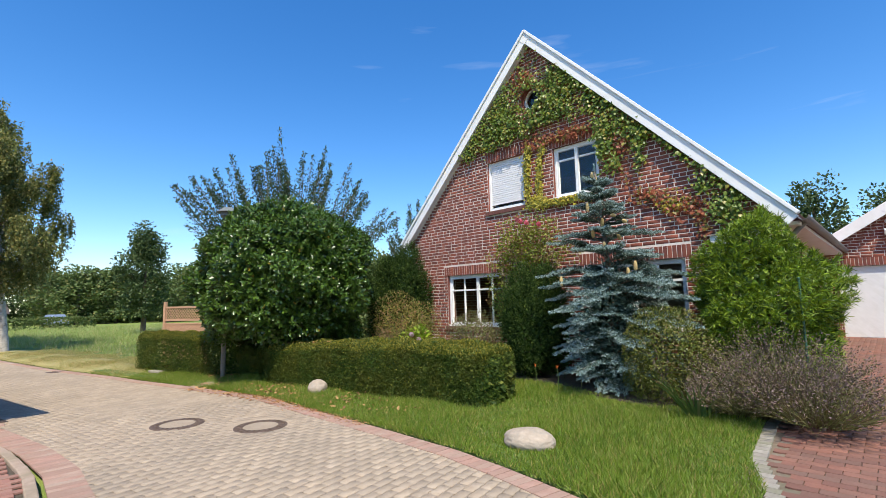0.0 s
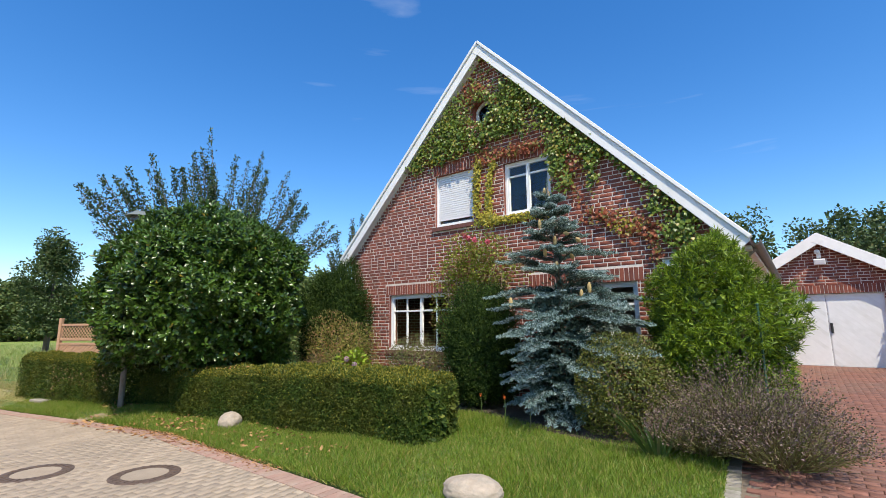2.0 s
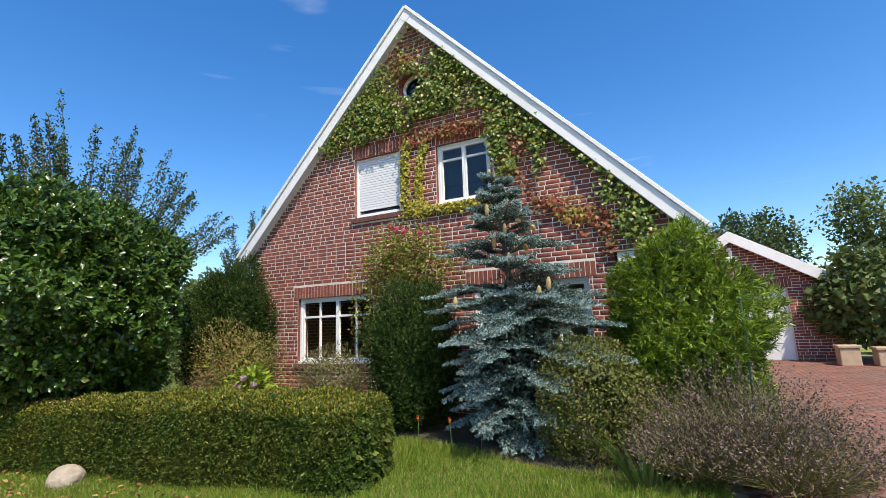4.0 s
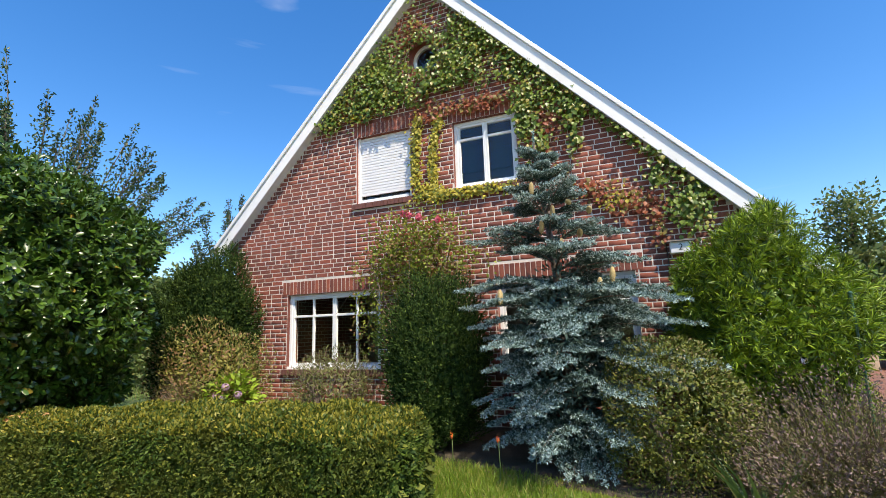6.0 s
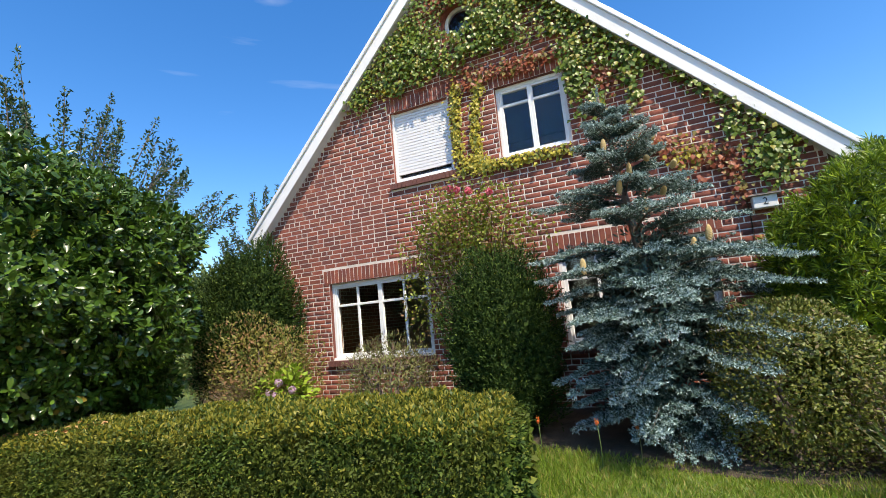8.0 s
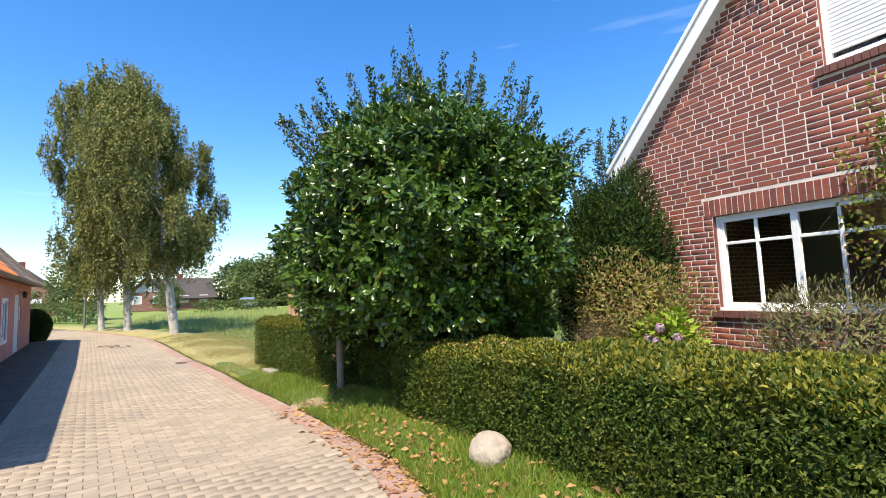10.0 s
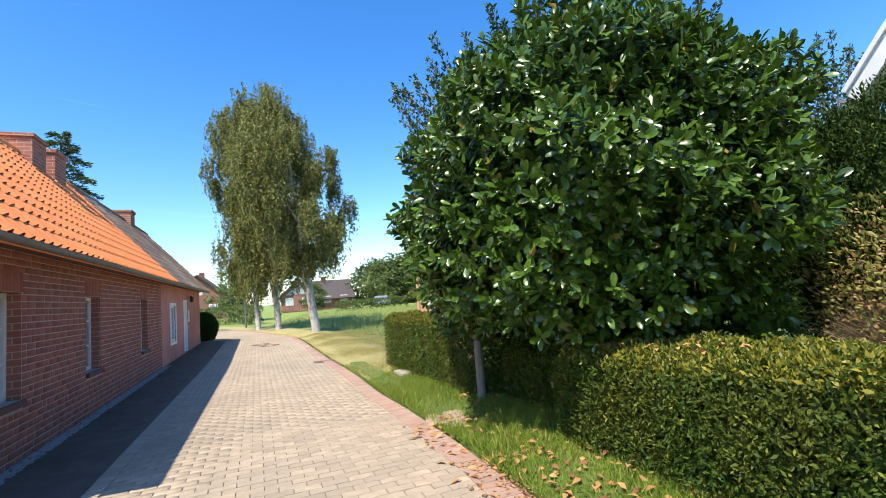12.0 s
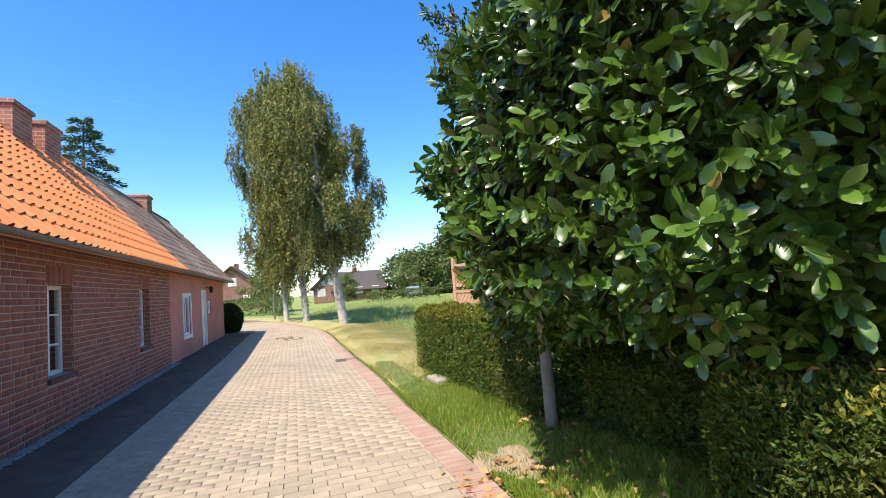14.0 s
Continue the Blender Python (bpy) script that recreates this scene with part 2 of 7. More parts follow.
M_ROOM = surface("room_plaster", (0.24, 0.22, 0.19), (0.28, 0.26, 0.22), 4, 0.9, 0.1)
M_PEBBLE = surface("pebbles", (0.26, 0.24, 0.215), (0.42, 0.40, 0.365), 10, 0.85, 0.2, pieces=((0.26, 0.24, 0.22), 0.8))
M_SOLAR = surface("solar_panel", (0.02, 0.03, 0.06), (0.03, 0.045, 0.09), 3, 0.15, 0.0)
M_CAR = surface("car_paint", (0.25, 0.30, 0.38), (0.28, 0.33, 0.42), 2, 0.3, 0.0, metal=0.3)

L_LAUREL = leaf_mat("laurel_leaf", (0.022, 0.055, 0.007), (0.088, 0.165, 0.018), (0.22, 0.16, 0.02), 0.006, 0.30, 0.13, 0.5)
L_FRUIT = leaf_mat("fruit_leaf", (0.028, 0.062, 0.020), (0.070, 0.118, 0.042), (0.14, 0.13, 0.04), 0.08, 0.45, 0.2)
L_YEW = leaf_mat("yew_needle", (0.010, 0.028, 0.006), (0.050, 0.090, 0.016), (0.10, 0.15, 0.026), 0.10, 0.7, 0.10, 0.15)
L_HEDGE = leaf_mat("hedge_leaf", (0.016, 0.042, 0.007), (0.080, 0.128, 0.016), (0.17, 0.19, 0.03), 0.06, 0.6, 0.15, 0.2, patch=(0.075, 0.092, 0.013))
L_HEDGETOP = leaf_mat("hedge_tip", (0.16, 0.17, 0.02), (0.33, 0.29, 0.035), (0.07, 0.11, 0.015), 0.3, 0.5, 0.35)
L_BROWN = leaf_mat("turning_leaf", (0.11, 0.15, 0.03), (0.26, 0.24, 0.06), (0.33, 0.19, 0.09), 0.25, 0.6, 0.25, patch=(0.31, 0.27, 0.055))
L_ROSE = leaf_mat("rose_leaf", (0.10, 0.16, 0.016), (0.30, 0.33, 0.040), (0.24, 0.15, 0.06), 0.22, 0.5, 0.3)
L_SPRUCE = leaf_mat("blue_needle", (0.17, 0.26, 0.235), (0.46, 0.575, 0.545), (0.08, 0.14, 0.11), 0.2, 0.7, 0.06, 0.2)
# inner spruce needles: shade of the crown's inside put into the colour
L_SPRUCESHADE = leaf_mat("shade_dark_needle", (0.025, 0.050, 0.038), (0.085, 0.14, 0.115), None, 0, 0.7, 0.05, 0.2)
L_SHRUB = leaf_mat("yellow_green_leaf", (0.055, 0.085, 0.012), (0.185, 0.195, 0.030), (0.20, 0.16, 0.06), 0.12, 0.5, 0.15)
L_BAMBOO = leaf_mat("bright_green_leaf", (0.085, 0.165, 0.009), (0.265, 0.365, 0.022), (0.045, 0.09, 0.012), 0.25, 0.45, 0.2)
L_LAV = leaf_mat("lavender_leaf", (0.11, 0.13, 0.035), (0.23, 0.22, 0.08), (0.15, 0.10, 0.07), 0.25, 0.8, 0.2)
L_LAVFLOWER = leaf_mat("lavender_flower", (0.15, 0.10, 0.08), (0.26, 0.19, 0.17), (0.13, 0.11, 0.05), 0.4, 0.9, 0.15)
L_IVY = leaf_mat("creeper_leaf", (0.060, 0.115, 0.012), (0.195, 0.255, 0.028), (0.28, 0.25, 0.04), 0.16, 0.4, 0.2)
L_IVYRED = leaf_mat("red_creeper_leaf", (0.26, 0.06, 0.028), (0.36, 0.12, 0.05), (0.22, 0.17, 0.04), 0.3, 0.5, 0.3)
L_IVYYELLOW = leaf_mat("yellow_creeper_leaf", (0.36, 0.31, 0.03), (0.54, 0.45, 0.06), (0.17, 0.20, 0.03), 0.25, 0.5, 0.3)
L_GRASS = leaf_mat("grass_blade", (0.085, 0.165, 0.014), (0.23, 0.33, 0.035), (0.36, 0.32, 0.09), 0.16, 0.5, 0.35, patch=(0.19, 0.28, 0.03))
L_FIELD = leaf_mat("field_blade", (0.17, 0.26, 0.05), (0.33, 0.39, 0.11), (0.44, 0.40, 0.19), 0.25, 0.6, 0.35)
L_DRY = leaf_mat("dry_blade", (0.33, 0.27, 0.10), (0.50, 0.42, 0.18), (0.20, 0.26, 0.06), 0.25, 0.7, 0.25)
L_BIRCH = leaf_mat("birch_leaf", (0.075, 0.098, 0.024), (0.215, 0.225, 0.058), (0.33, 0.28, 0.085), 0.16, 0.5, 0.25, 0.3)
L_FAR = leaf_mat("far_leaf", (0.065, 0.11, 0.028), (0.14, 0.19, 0.05), (0.19, 0.20, 0.06), 0.12, 0.6, 0.25)
L_FARDARK = leaf_mat("far_dark_leaf", (0.04, 0.075, 0.022), (0.085, 0.13, 0.038), (0.10, 0.11, 0.03), 0.06, 0.6, 0.2)
L_IRIS = leaf_mat("iris_leaf", (0.06, 0.12, 0.03), (0.12, 0.19, 0.05), (0.20, 0.2, 0.08), 0.15, 0.5, 0.25)
L_LIME = leaf_mat("lime_leaf", (0.22, 0.34, 0.03), (0.36, 0.46, 0.05), None, 0, 0.5, 0.35)
L_PINK = leaf_mat("pink_petal", (0.60, 0.10, 0.16), (0.75, 0.20, 0.26), None, 0, 0.6, 0.35)
L_LILAC = leaf_mat("lilac_petal", (0.55, 0.33, 0.48), (0.68, 0.45, 0.60), None, 0, 0.6, 0.3)
L_ORANGE = leaf_mat("orange_petal", (0.70, 0.12, 0.02), (0.80, 0.22, 0.03), None, 0, 0.6, 0.3)
L_FALLEN = leaf_mat("fallen_leaf", (0.36, 0.17, 0.06), (0.48, 0.30, 0.12), (0.24, 0.10, 0.05), 0.25, 0.7, 0.15)


def glass_mat():
    m = bpy.data.materials.new("window_glass")
    m.use_nodes = True
    b = m.node_tree.nodes["Principled BSDF"]
    b.inputs["Base Color"].default_value = (0.92, 0.95, 0.94, 1)
    b.inputs["Roughness"].default_value, b.inputs["Transmission Weight"].default_value, b.inputs["IOR"].default_value = 0.01, 1.0, 1.45
    return m


M_GLASS = glass_mat()


# ---- helpers for meshes ----
def part(name, bm, material, parent=None, label=""):
    """Links a bmesh as one mesh object under a thing or a part."""
    me = bpy.data.meshes.new(name)
    bm.to_mesh(me)
    bm.free()
    me.materials.append(material)
    ob = new(name, me)
    ob.parent = parent
    if label:
        tagged(ob, label)
    return ob


def raw(name, verts, faces, material, parent=None, label=""):
    me = bpy.data.meshes.new(name)
    me.from_pydata([tuple(v) for v in verts], [], [tuple(f) for f in faces])
    me.materials.append(material)
    ob = new(name, me)
    ob.parent = parent
    if label:
        tagged(ob, label)
    return ob


def fast_mesh(name, verts, faces, material, parent=None, label="", smooth=False):
    """verts: n x 3, faces: m x k (all of one size), both numpy."""
    me = bpy.data.meshes.new(name)
    m, k = faces.shape
    me.vertices.add(len(verts))
    me.vertices.foreach_set("co", np.ascontiguousarray(verts, dtype=np.float32).ravel())
    me.loops.add(m * k)
    me.loops.foreach_set("vertex_index", np.ascontiguousarray(faces, dtype=np.int32).ravel())
    me.polygons.add(m)
    me.polygons.foreach_set("loop_start", np.arange(0, m * k, k, dtype=np.int32))
    if smooth:
        me.polygons.foreach_set("use_smooth", np.ones(m, dtype=bool))
    me.update(calc_edges=True)
    me.materials.append(material)
    ob = new(name, me)
    ob.parent = parent
    if label:
        tagged(ob, label)
    return ob


def empty(name, x=0, y=0, z=0, rz=0):
    ob = new(name)
    ob.matrix_basis = pose(x, y, z, 0, 0, rz)
    return ob


def box(bm, x0, x1, y0, y1, z0, z1, bevel=0.0, m=None):
    r = bmesh.ops.create_cube(bm, size=1, matrix=Matrix.Translation(((x0 + x1) / 2, (y0 + y1) / 2, (z0 + z1) / 2)) @ Matrix.Diagonal((x1 - x0, y1 - y0, z1 - z0, 1)))
    vs = r["verts"]
    if bevel:
        es = list({e for v in vs for e in v.link_edges})
        r = bmesh.ops.bevel(bm, geom=es, offset=bevel, segments=2, affect="EDGES", profile=0.5)
        vs = list({v for f in r["faces"] for v in f.verts} | {v for v in vs if v.is_valid})
    if m is not None:
        bmesh.ops.transform(bm, matrix=m, verts=vs)
    return vs


def cyl(bm, a, b, r0, r1=None, seg=10):
    a, b = Vector(a), Vector(b)
    d = b - a
    rot = d.to_track_quat("Z", "Y").to_matrix().to_4x4()
    bmesh.ops.create_cone(bm, cap_ends=True, segments=seg, radius1=r0, radius2=r0 if r1 is None else r1, depth=d.length, matrix=Matrix.Translation((a + b) / 2) @ rot)


def tube(bm, pts, radii, seg=7):
    """A tapered bent limb through pts."""
    rings = []
    for i, p in enumerate(pts):
        p = Vector(p)
        d = Vector(pts[min(i + 1, len(pts) - 1)]) - Vector(pts[max(i - 1, 0)])
        q = d.to_track_quat("Z", "Y").to_matrix()
        rings.append([bm.verts.new(p + q @ Vector((radii[i] * math.cos(2 * math.pi * k / seg), radii[i] * math.sin(2 * math.pi * k / seg), 0))) for k in range(seg)])
    for r0, r1 in zip(rings, rings[1:]):
        for k in range(seg):
            f = bm.faces.new((r0[k], r0[(k + 1) % seg], r1[(k + 1) % seg], r1[k]))
            f.smooth = True
    bm.faces.new(rings[-1])


def unit(v):
    return v / np.maximum(np.linalg.norm(v, axis=-1, keepdims=True), 1e-9)


LEAF4 = (np.array([(0, 0, 0), (-0.5, 0.45, 0.10), (0.5, 0.45, 0.10), (0, 0.5, 0), (0, 1, -0.12)], float), np.array([(0, 2, 3), (0, 3, 1), (3, 2, 4), (1, 3, 4)]))
LEAF2 = (np.array([(0, 0, 0), (-0.5, 0.5, 0.06), (0.5, 0.5, 0.06), (0, 1, -0.05)], float), np.array([(0, 2, 1), (1, 2, 3)]))
BLADE = (np.array([(-0.5, 0, 0), (0.5, 0, 0), (0.32, 0.55, 0.06), (-0.32, 0.55, 0.06), (0, 1, 0.28)], float), np.array([(0, 1, 2), (0, 2, 3), (3, 2, 4)]))


def leaf_arrays(pos, ydir, ndir, length, width, shape):
    """Leaves at pos that grow along ydir with the upper side towards ndir."""
    n = len(pos)
    y = unit(ydir)
    x = unit(np.cross(y, ndir))
    z = np.cross(x, y)
    tv, tf = shape
    L, W = np.broadcast_to(length, n)[:, None, None], np.broadcast_to(width, n)[:, None, None]
    v = pos[:, None, :] + x[:, None, :] * tv[None, :, 0:1] * W + y[:, None, :] * tv[None, :, 1:2] * L + z[:, None, :] * tv[None, :, 2:3] * L
    f = (np.arange(n) * len(tv))[:, None, None] + tf[None]
    return v.reshape(-1, 3), f.reshape(-1, 3)


def leaf_mesh(name, pos, ydir, ndir, length, width, shape, material, parent=None, label=""):
    v, f = leaf_arrays(pos, ydir, ndir, length, width, shape)
    return fast_mesh(name, v, f, material, parent, label, smooth=len(shape[0]) > 8)


def lumpy_dirs(n):
    d = unit(rng.normal(size=(n, 3)))
    return d


def lumps(d, seed, amp, freq):
    """A smooth uneven factor for directions d: several waves."""
    r = np.random.default_rng(seed)
    out = np.zeros(len(d))
    for k in range(9):
        a = unit(r.normal(size=3)) * freq * r.uniform(0.6, 1.6)
        out += np.sin(d @ a + r.uniform(0, 6.28))
    return 1 + amp * out / 3


def shell(n, centre, radii, seed, amp=0.12, freq=5, power=2.0, depth=0.25, zmin=None):
    """Points of a leafy crown: on an uneven rounded body and a little inside it, with the outward directions."""
    d = lumpy_dirs(n)
    if power != 2.0:
        s = (np.abs(d) ** power).sum(1, keepdims=True) ** (1 / power)
        e = d / s
    else:
        e = d
    r = lumps(d, seed, amp, freq) * (1 - depth * rng.random(n) ** 1.7)
    p = e * r[:, None] * np.array(radii) + np.array(centre)
    keep = np.ones(n, bool) if zmin is None else p[:, 2] > zmin
    return p[keep], unit(d / np.array(radii))[keep]


def bush(name, label, centre, radii, n, size, aspect, material, seed, up=0.3, amp=0.12, freq=5, power=2.0, depth=0.25, shape=LEAF2, core=True, base=None, category="shrub", mat_core=None, wild=0.7, group=""):
    """A shrub: stems, an uneven dense inside and a crown of single leaves."""
    cx, cy, cz = centre
    z0 = gz(cx, cy) if base is None else base
    ob = empty(name, cx, cy, z0)
    tagged(ob, label, category, group)
    p, o = shell(n, (0, 0, cz - z0), radii, seed, amp, freq, power, depth, zmin=0.02)
    y = unit(o + np.array((0, 0, up)) + wild * rng.normal(size=o.shape))
    nd = unit(o + 0.8 * rng.normal(size=o.shape) + np.array((0, 0, 0.4)))
    s = size * rng.uniform(0.7, 1.3, len(p))
    leaf_mesh("foliage", p, y, nd, s, s * aspect, shape, material, ob)
    if core:
        q, oo = shell(max(900, n // 5), (0, 0, cz - z0), np.array(radii) * 0.72, seed, amp, freq, power, 0.12, zmin=0.02)
        s2 = size * 1.5 * rng.uniform(0.8, 1.3, len(q))
        leaf_mesh("inner_foliage", q, unit(rng.normal(size=q.shape)), oo, s2, s2 * max(aspect, 0.3), LEAF2, mat_core or material, ob)
    r = np.random.default_rng(seed)
    for k in range(6):
        bm = bmesh.new()
        a = r.uniform(0, 6.28)
        tip = (radii[0] * 0.6 * math.cos(a), radii[1] * 0.6 * math.sin(a), (cz - z0) + radii[2] * 0.45)
        tube(bm, [(0.1 * math.cos(a), 0.1 * math.sin(a), 0), (tip[0] * 0.45, tip[1] * 0.45, tip[2] * 0.5), tip], [0.035, 0.025, 0.008], 6)
        part("stem", bm, M_BARK, ob)
    return ob


# ---- plan ----
SLOPE = 0.034


def smooth(a, b, x):
    t = np.clip((np.asarray(x, float) - a) / (b - a), 0, 1)
    return t * t * (3 - 2 * t)


FALL = ([-60, -40, -12, -2, 4], [0, -0.10, -0.26, -0.13, 0])     # the road falls westwards
KX = [-60, -34.3, -28, -20.6, -17.5, -11.3, -7.5, -5.3, -4, -3, -2, 0, 1, 2.6, 4, 5.2, 6, 6.8, 7.9, 9, 40]
KY = [-22, -3.5, -0.25, 2.9, 3.62, 4.88, 5.64, 6.0, 6.28, 6.47, 6.65, 6.92, 6.86, 6.80, 6.74, 6.72, 6.62, 6.47, 6.25, 6.1, 2.0]


def kerb(x):
    return np.interp(x, KX, KY)


WX, WY, WSL = -6.55, 1.275, 0.19        # the old house's road wall: y = WY + WSL * (x - WX)


def wall_y(x):
    return WY + WSL * (np.asarray(x, float) - WX)


CZ = -0.13                             # foot of the cottage walls


def gz(x, y):
    """Height of the ground: a road that falls westwards, banks beside it, a garden rising past the house."""
    x, y = np.asarray(x, float), np.asarray(y, float)
    k, w = kerb(x), y - wall_y(x)
    fall = np.interp(x, *FALL)
    beside = smooth(1.25, 0.3, w) * smooth(-26, -22, x) * (1 - smooth(-2.5, 0.0, x))
    fall = fall * (1 - beside) + CZ * beside
    return SLOPE * np.clip(y - 7.0, 0, 14) * smooth(-7, -2, x) + fall * (1 - 0.55 * smooth(k + 0.1, k + 1.0, y))


def road_left(x):
    """Southern edge of the grey paving."""
    x = np.asarray(x, float)
    near = np.interp(x, [-1.6, -1.0, 1.1, 2.4, 3.6, 4.6, 5.4, 5.9, 6.1], [3.0, 3.2, 3.55, 3.66, 3.62, 3.4, 2.9, 2.0, -30])
    far = np.where(x > -22.5, wall_y(x) + 1.1, kerb(x) - 3.6)
    return np.where(x > -1.6, near, np.minimum(far, kerb(x) - 2.6))

# ---- ground ----
def graded(a, b, near0, near1, fine, coarse):
    xs = list(np.arange(near0, near1 + 1e-6, fine))
    x, s = near0, fine
    while x > a:
        s = min(s * 1.35, coarse)
        x -= s
        xs.insert(0, max(x, a))
    x, s = near1, fine
    while x < b:
        s = min(s * 1.35, coarse)
        x += s
        xs.append(min(x, b))
    return np.array(xs)


def grid_sheet(name, xs, ys, zfun, material):
    X, Y = np.meshgrid(xs, ys, indexing="ij")
    Z = zfun(X, Y)
    n, m = X.shape
    i = np.arange(n * m).reshape(n, m)
    f = np.stack([i[:-1, :-1], i[1:, :-1], i[1:, 1:], i[:-1, 1:]], -1).reshape(-1, 4)
    return fast_mesh(name, np.stack([X, Y, Z], -1).reshape(-1, 3), f, material, smooth=True)


ground = tagged(grid_sheet("ground", graded(-1500, 1500, -40, 25, 1.0, 80), graded(-1500, 1500, -12, 30, 1.0, 80), lambda x, y: gz(x, y) - 0.07 - 0 * x, M_GROUND), "flat grassy ground of the village fields", "ground", kind="structure")


def strip(name, xs, lo, hi, material, rows=6, skirt=0.06, dz=0.0, label="", category=""):
    """A sheet between the curves lo(x) and hi(x), with its edges turned down."""
    xs = np.asarray(xs, float)
    a, b = lo(xs), hi(xs)
    V, F = [], []
    for j in range(rows + 3):
        k = min(max(j - 1, 0), rows) / rows
        y = a + (b - a) * k
        z = gz(xs, y) + dz - (skirt if j in (0, rows + 2) else 0)
        V.append(np.stack([xs, y, z], -1))
    V = np.concatenate(V)
    n = len(xs)
    i = np.arange((rows + 3) * n).reshape(rows + 3, n)
    F = np.stack([i[:-1, :-1], i[:-1, 1:], i[1:, 1:], i[1:, :-1]], -1).reshape(-1, 4)
    return tagged(fast_mesh(name, V, F, material), label, category, kind="structure")


XR = np.concatenate([np.arange(-58, -20, 1.0), np.arange(-20, 12.01, 0.25), np.arange(13, 40, 2.0)])
strip("road", XR, road_left, lambda x: kerb(x) - 0.0, M_JOINT, rows=40, dz=-0.010, label="sandy joints and bed of the grey paved road", category="road")
XL = np.arange(-20, 7.91, 0.25)
strip("lawn", XL, lambda x: kerb(x) + 0.06, lambda x: np.interp(x, [-20, -10, -9, 7.5, 7.9], [16, 14, 40, 40, 7.4]), M_LAWN, rows=60, dz=0.015, label="green front lawn with dry patches", category="lawn")
strip("verge", np.arange(-40, -4.9, 0.5), lambda x: kerb(x) + 0.06, lambda x: kerb(x) + np.interp(x, [-40, -25, -12, -7.5, -5], [1.0, 1.6, 1.7, 0.9, 0.15]), M_DRYGRASS, rows=4, dz=0.022, label="mown verge of dry yellow grass", category="verge")
strip("driveway", np.arange(7.5, 16.01, 0.25), lambda x: kerb(x) + 0.0, lambda x: 0 * x + 21.5, M_JOINT, rows=40, dz=-0.004, label="sandy joints of the red paved driveway", category="driveway")
strip("house_pavement", np.arange(-22.3, -1.55, 0.25), lambda x: wall_y(x) - 0.3, lambda x: wall_y(x) + 1.07, M_ASPHALT, rows=8, dz=0.012, label="dark worn pavement along the old house", category="pavement")
strip("corner_pavement", np.arange(-1.6, 5.9, 0.15), lambda x: 0 * x - 3.0, lambda x: road_left(x) - 0.38, M_JOINT, rows=4, dz=0.02, label="bed of the red paved footway", category="pavement")
strip("flower_bed", np.arange(-2.6, 7.7, 0.25), lambda x: np.interp(x, [-2.6, 3.5, 4.3, 7.0, 7.7], [10.2, 10.4, 10.1, 9.5, 9.6]), lambda x: 0 * x + 12.0, M_SOIL, rows=4, dz=0.045, label="bare soil of the shrub bed before the house", category="flower bed")


# ---- brick house with the gable ----
AX, AZ = 3.0, 8.32                               # ridge x and z
PITCH = {-1: 1.02, 1: 1.079}                     # the western slope is a little flatter
EAVE_DX = {-1: 4.74, 1: 4.95}
EZ = {s: AZ - PITCH[s] * EAVE_DX[s] for s in (-1, 1)}
OH = 0.19                                        # how far the verge stands before the wall
FY, WT = 12.0, 0.32                              # face of the front wall, its thickness
WL, WR = -1.33, 7.51
HB = 0.05                                        # foot of the walls


def roof_z(x, drop=0.0):
    return AZ - drop - PITCH[1 if x > AX else -1] * abs(x - AX)


def clip_poly(poly, a, b, c):
    """The part of a polygon with a*x + b*z <= c."""
    out = []
    for i, p in enumerate(poly):
        q = poly[(i + 1) % len(poly)]
        dp, dq = a * p[0] + b * p[1] - c, a * q[0] + b * q[1] - c
        if dp <= 0:
            out.append(p)
        if dp * dq < 0:
            t = dp / (dp - dq)
            out.append((p[0] + t * (q[0] - p[0]), p[1] + t * (q[1] - p[1])))
    return out


def pierced_wall(bm, u0, u1, z0, z1, holes, y0, y1, clips=()):
    """A thick wall in the x-z plane with rectangular holes, cut by half planes."""
    us = sorted({u0, u1, *[h[0] for h in holes], *[h[1] for h in holes]})
    zs = sorted({z0, z1, *[h[2] for h in holes], *[h[3] for h in holes]})
    for ua, ub in zip(us, us[1:]):
        for za, zb in zip(zs, zs[1:]):
            um, zm = (ua + ub) / 2, (za + zb) / 2
            if any(h[0] < um < h[1] and h[2] < zm < h[3] for h in holes):
                continue
            poly = [(ua, za), (ub, za), (ub, zb), (ua, zb)]
            for c in clips:
                poly = clip_poly(poly, *c)
            if len(poly) < 3:
                continue
            f = [bm.verts.new((p[0], y0, p[1])) for p in poly]
            g = [bm.verts.new((p[0], y1, p[1])) for p in poly]
            bm.faces.new(f)
            bm.faces.new(g[::-1])
            for i in range(len(poly)):
                j = (i + 1) % len(poly)
                bm.faces.new((f[j], f[i], g[i], g[j]))
    bmesh.ops.remove_doubles(bm, verts=bm.verts[:], dist=0.0005)
    twin = {}
    for f in bm.faces:
        twin.setdefault(tuple(sorted((round(v.co.x, 3), round(v.co.y, 3), round(v.co.z, 3)) for v in f.verts)), []).append(f)
    bmesh.ops.delete(bm, geom=[f for fs in twin.values() if len(fs) > 1 for f in fs], context="FACES")
    bmesh.ops.recalc_face_normals(bm, faces=bm.faces[:])


GABLE_CLIPS = [(PITCH[1], 1, AZ - 0.26 + PITCH[1] * AX), (-PITCH[-1], 1, AZ - 0.26 - PITCH[-1] * AX)]
W1, W2 = (1.55, 2.68, 4.02, 5.32), (3.50, 4.61, 4.02, 5.22)
W3, W4 = (0.0, 2.03, 1.06, 2.43), (4.15, 6.18, 1.06, 2.43)
OC = (3.03, 6.62, 0.30)
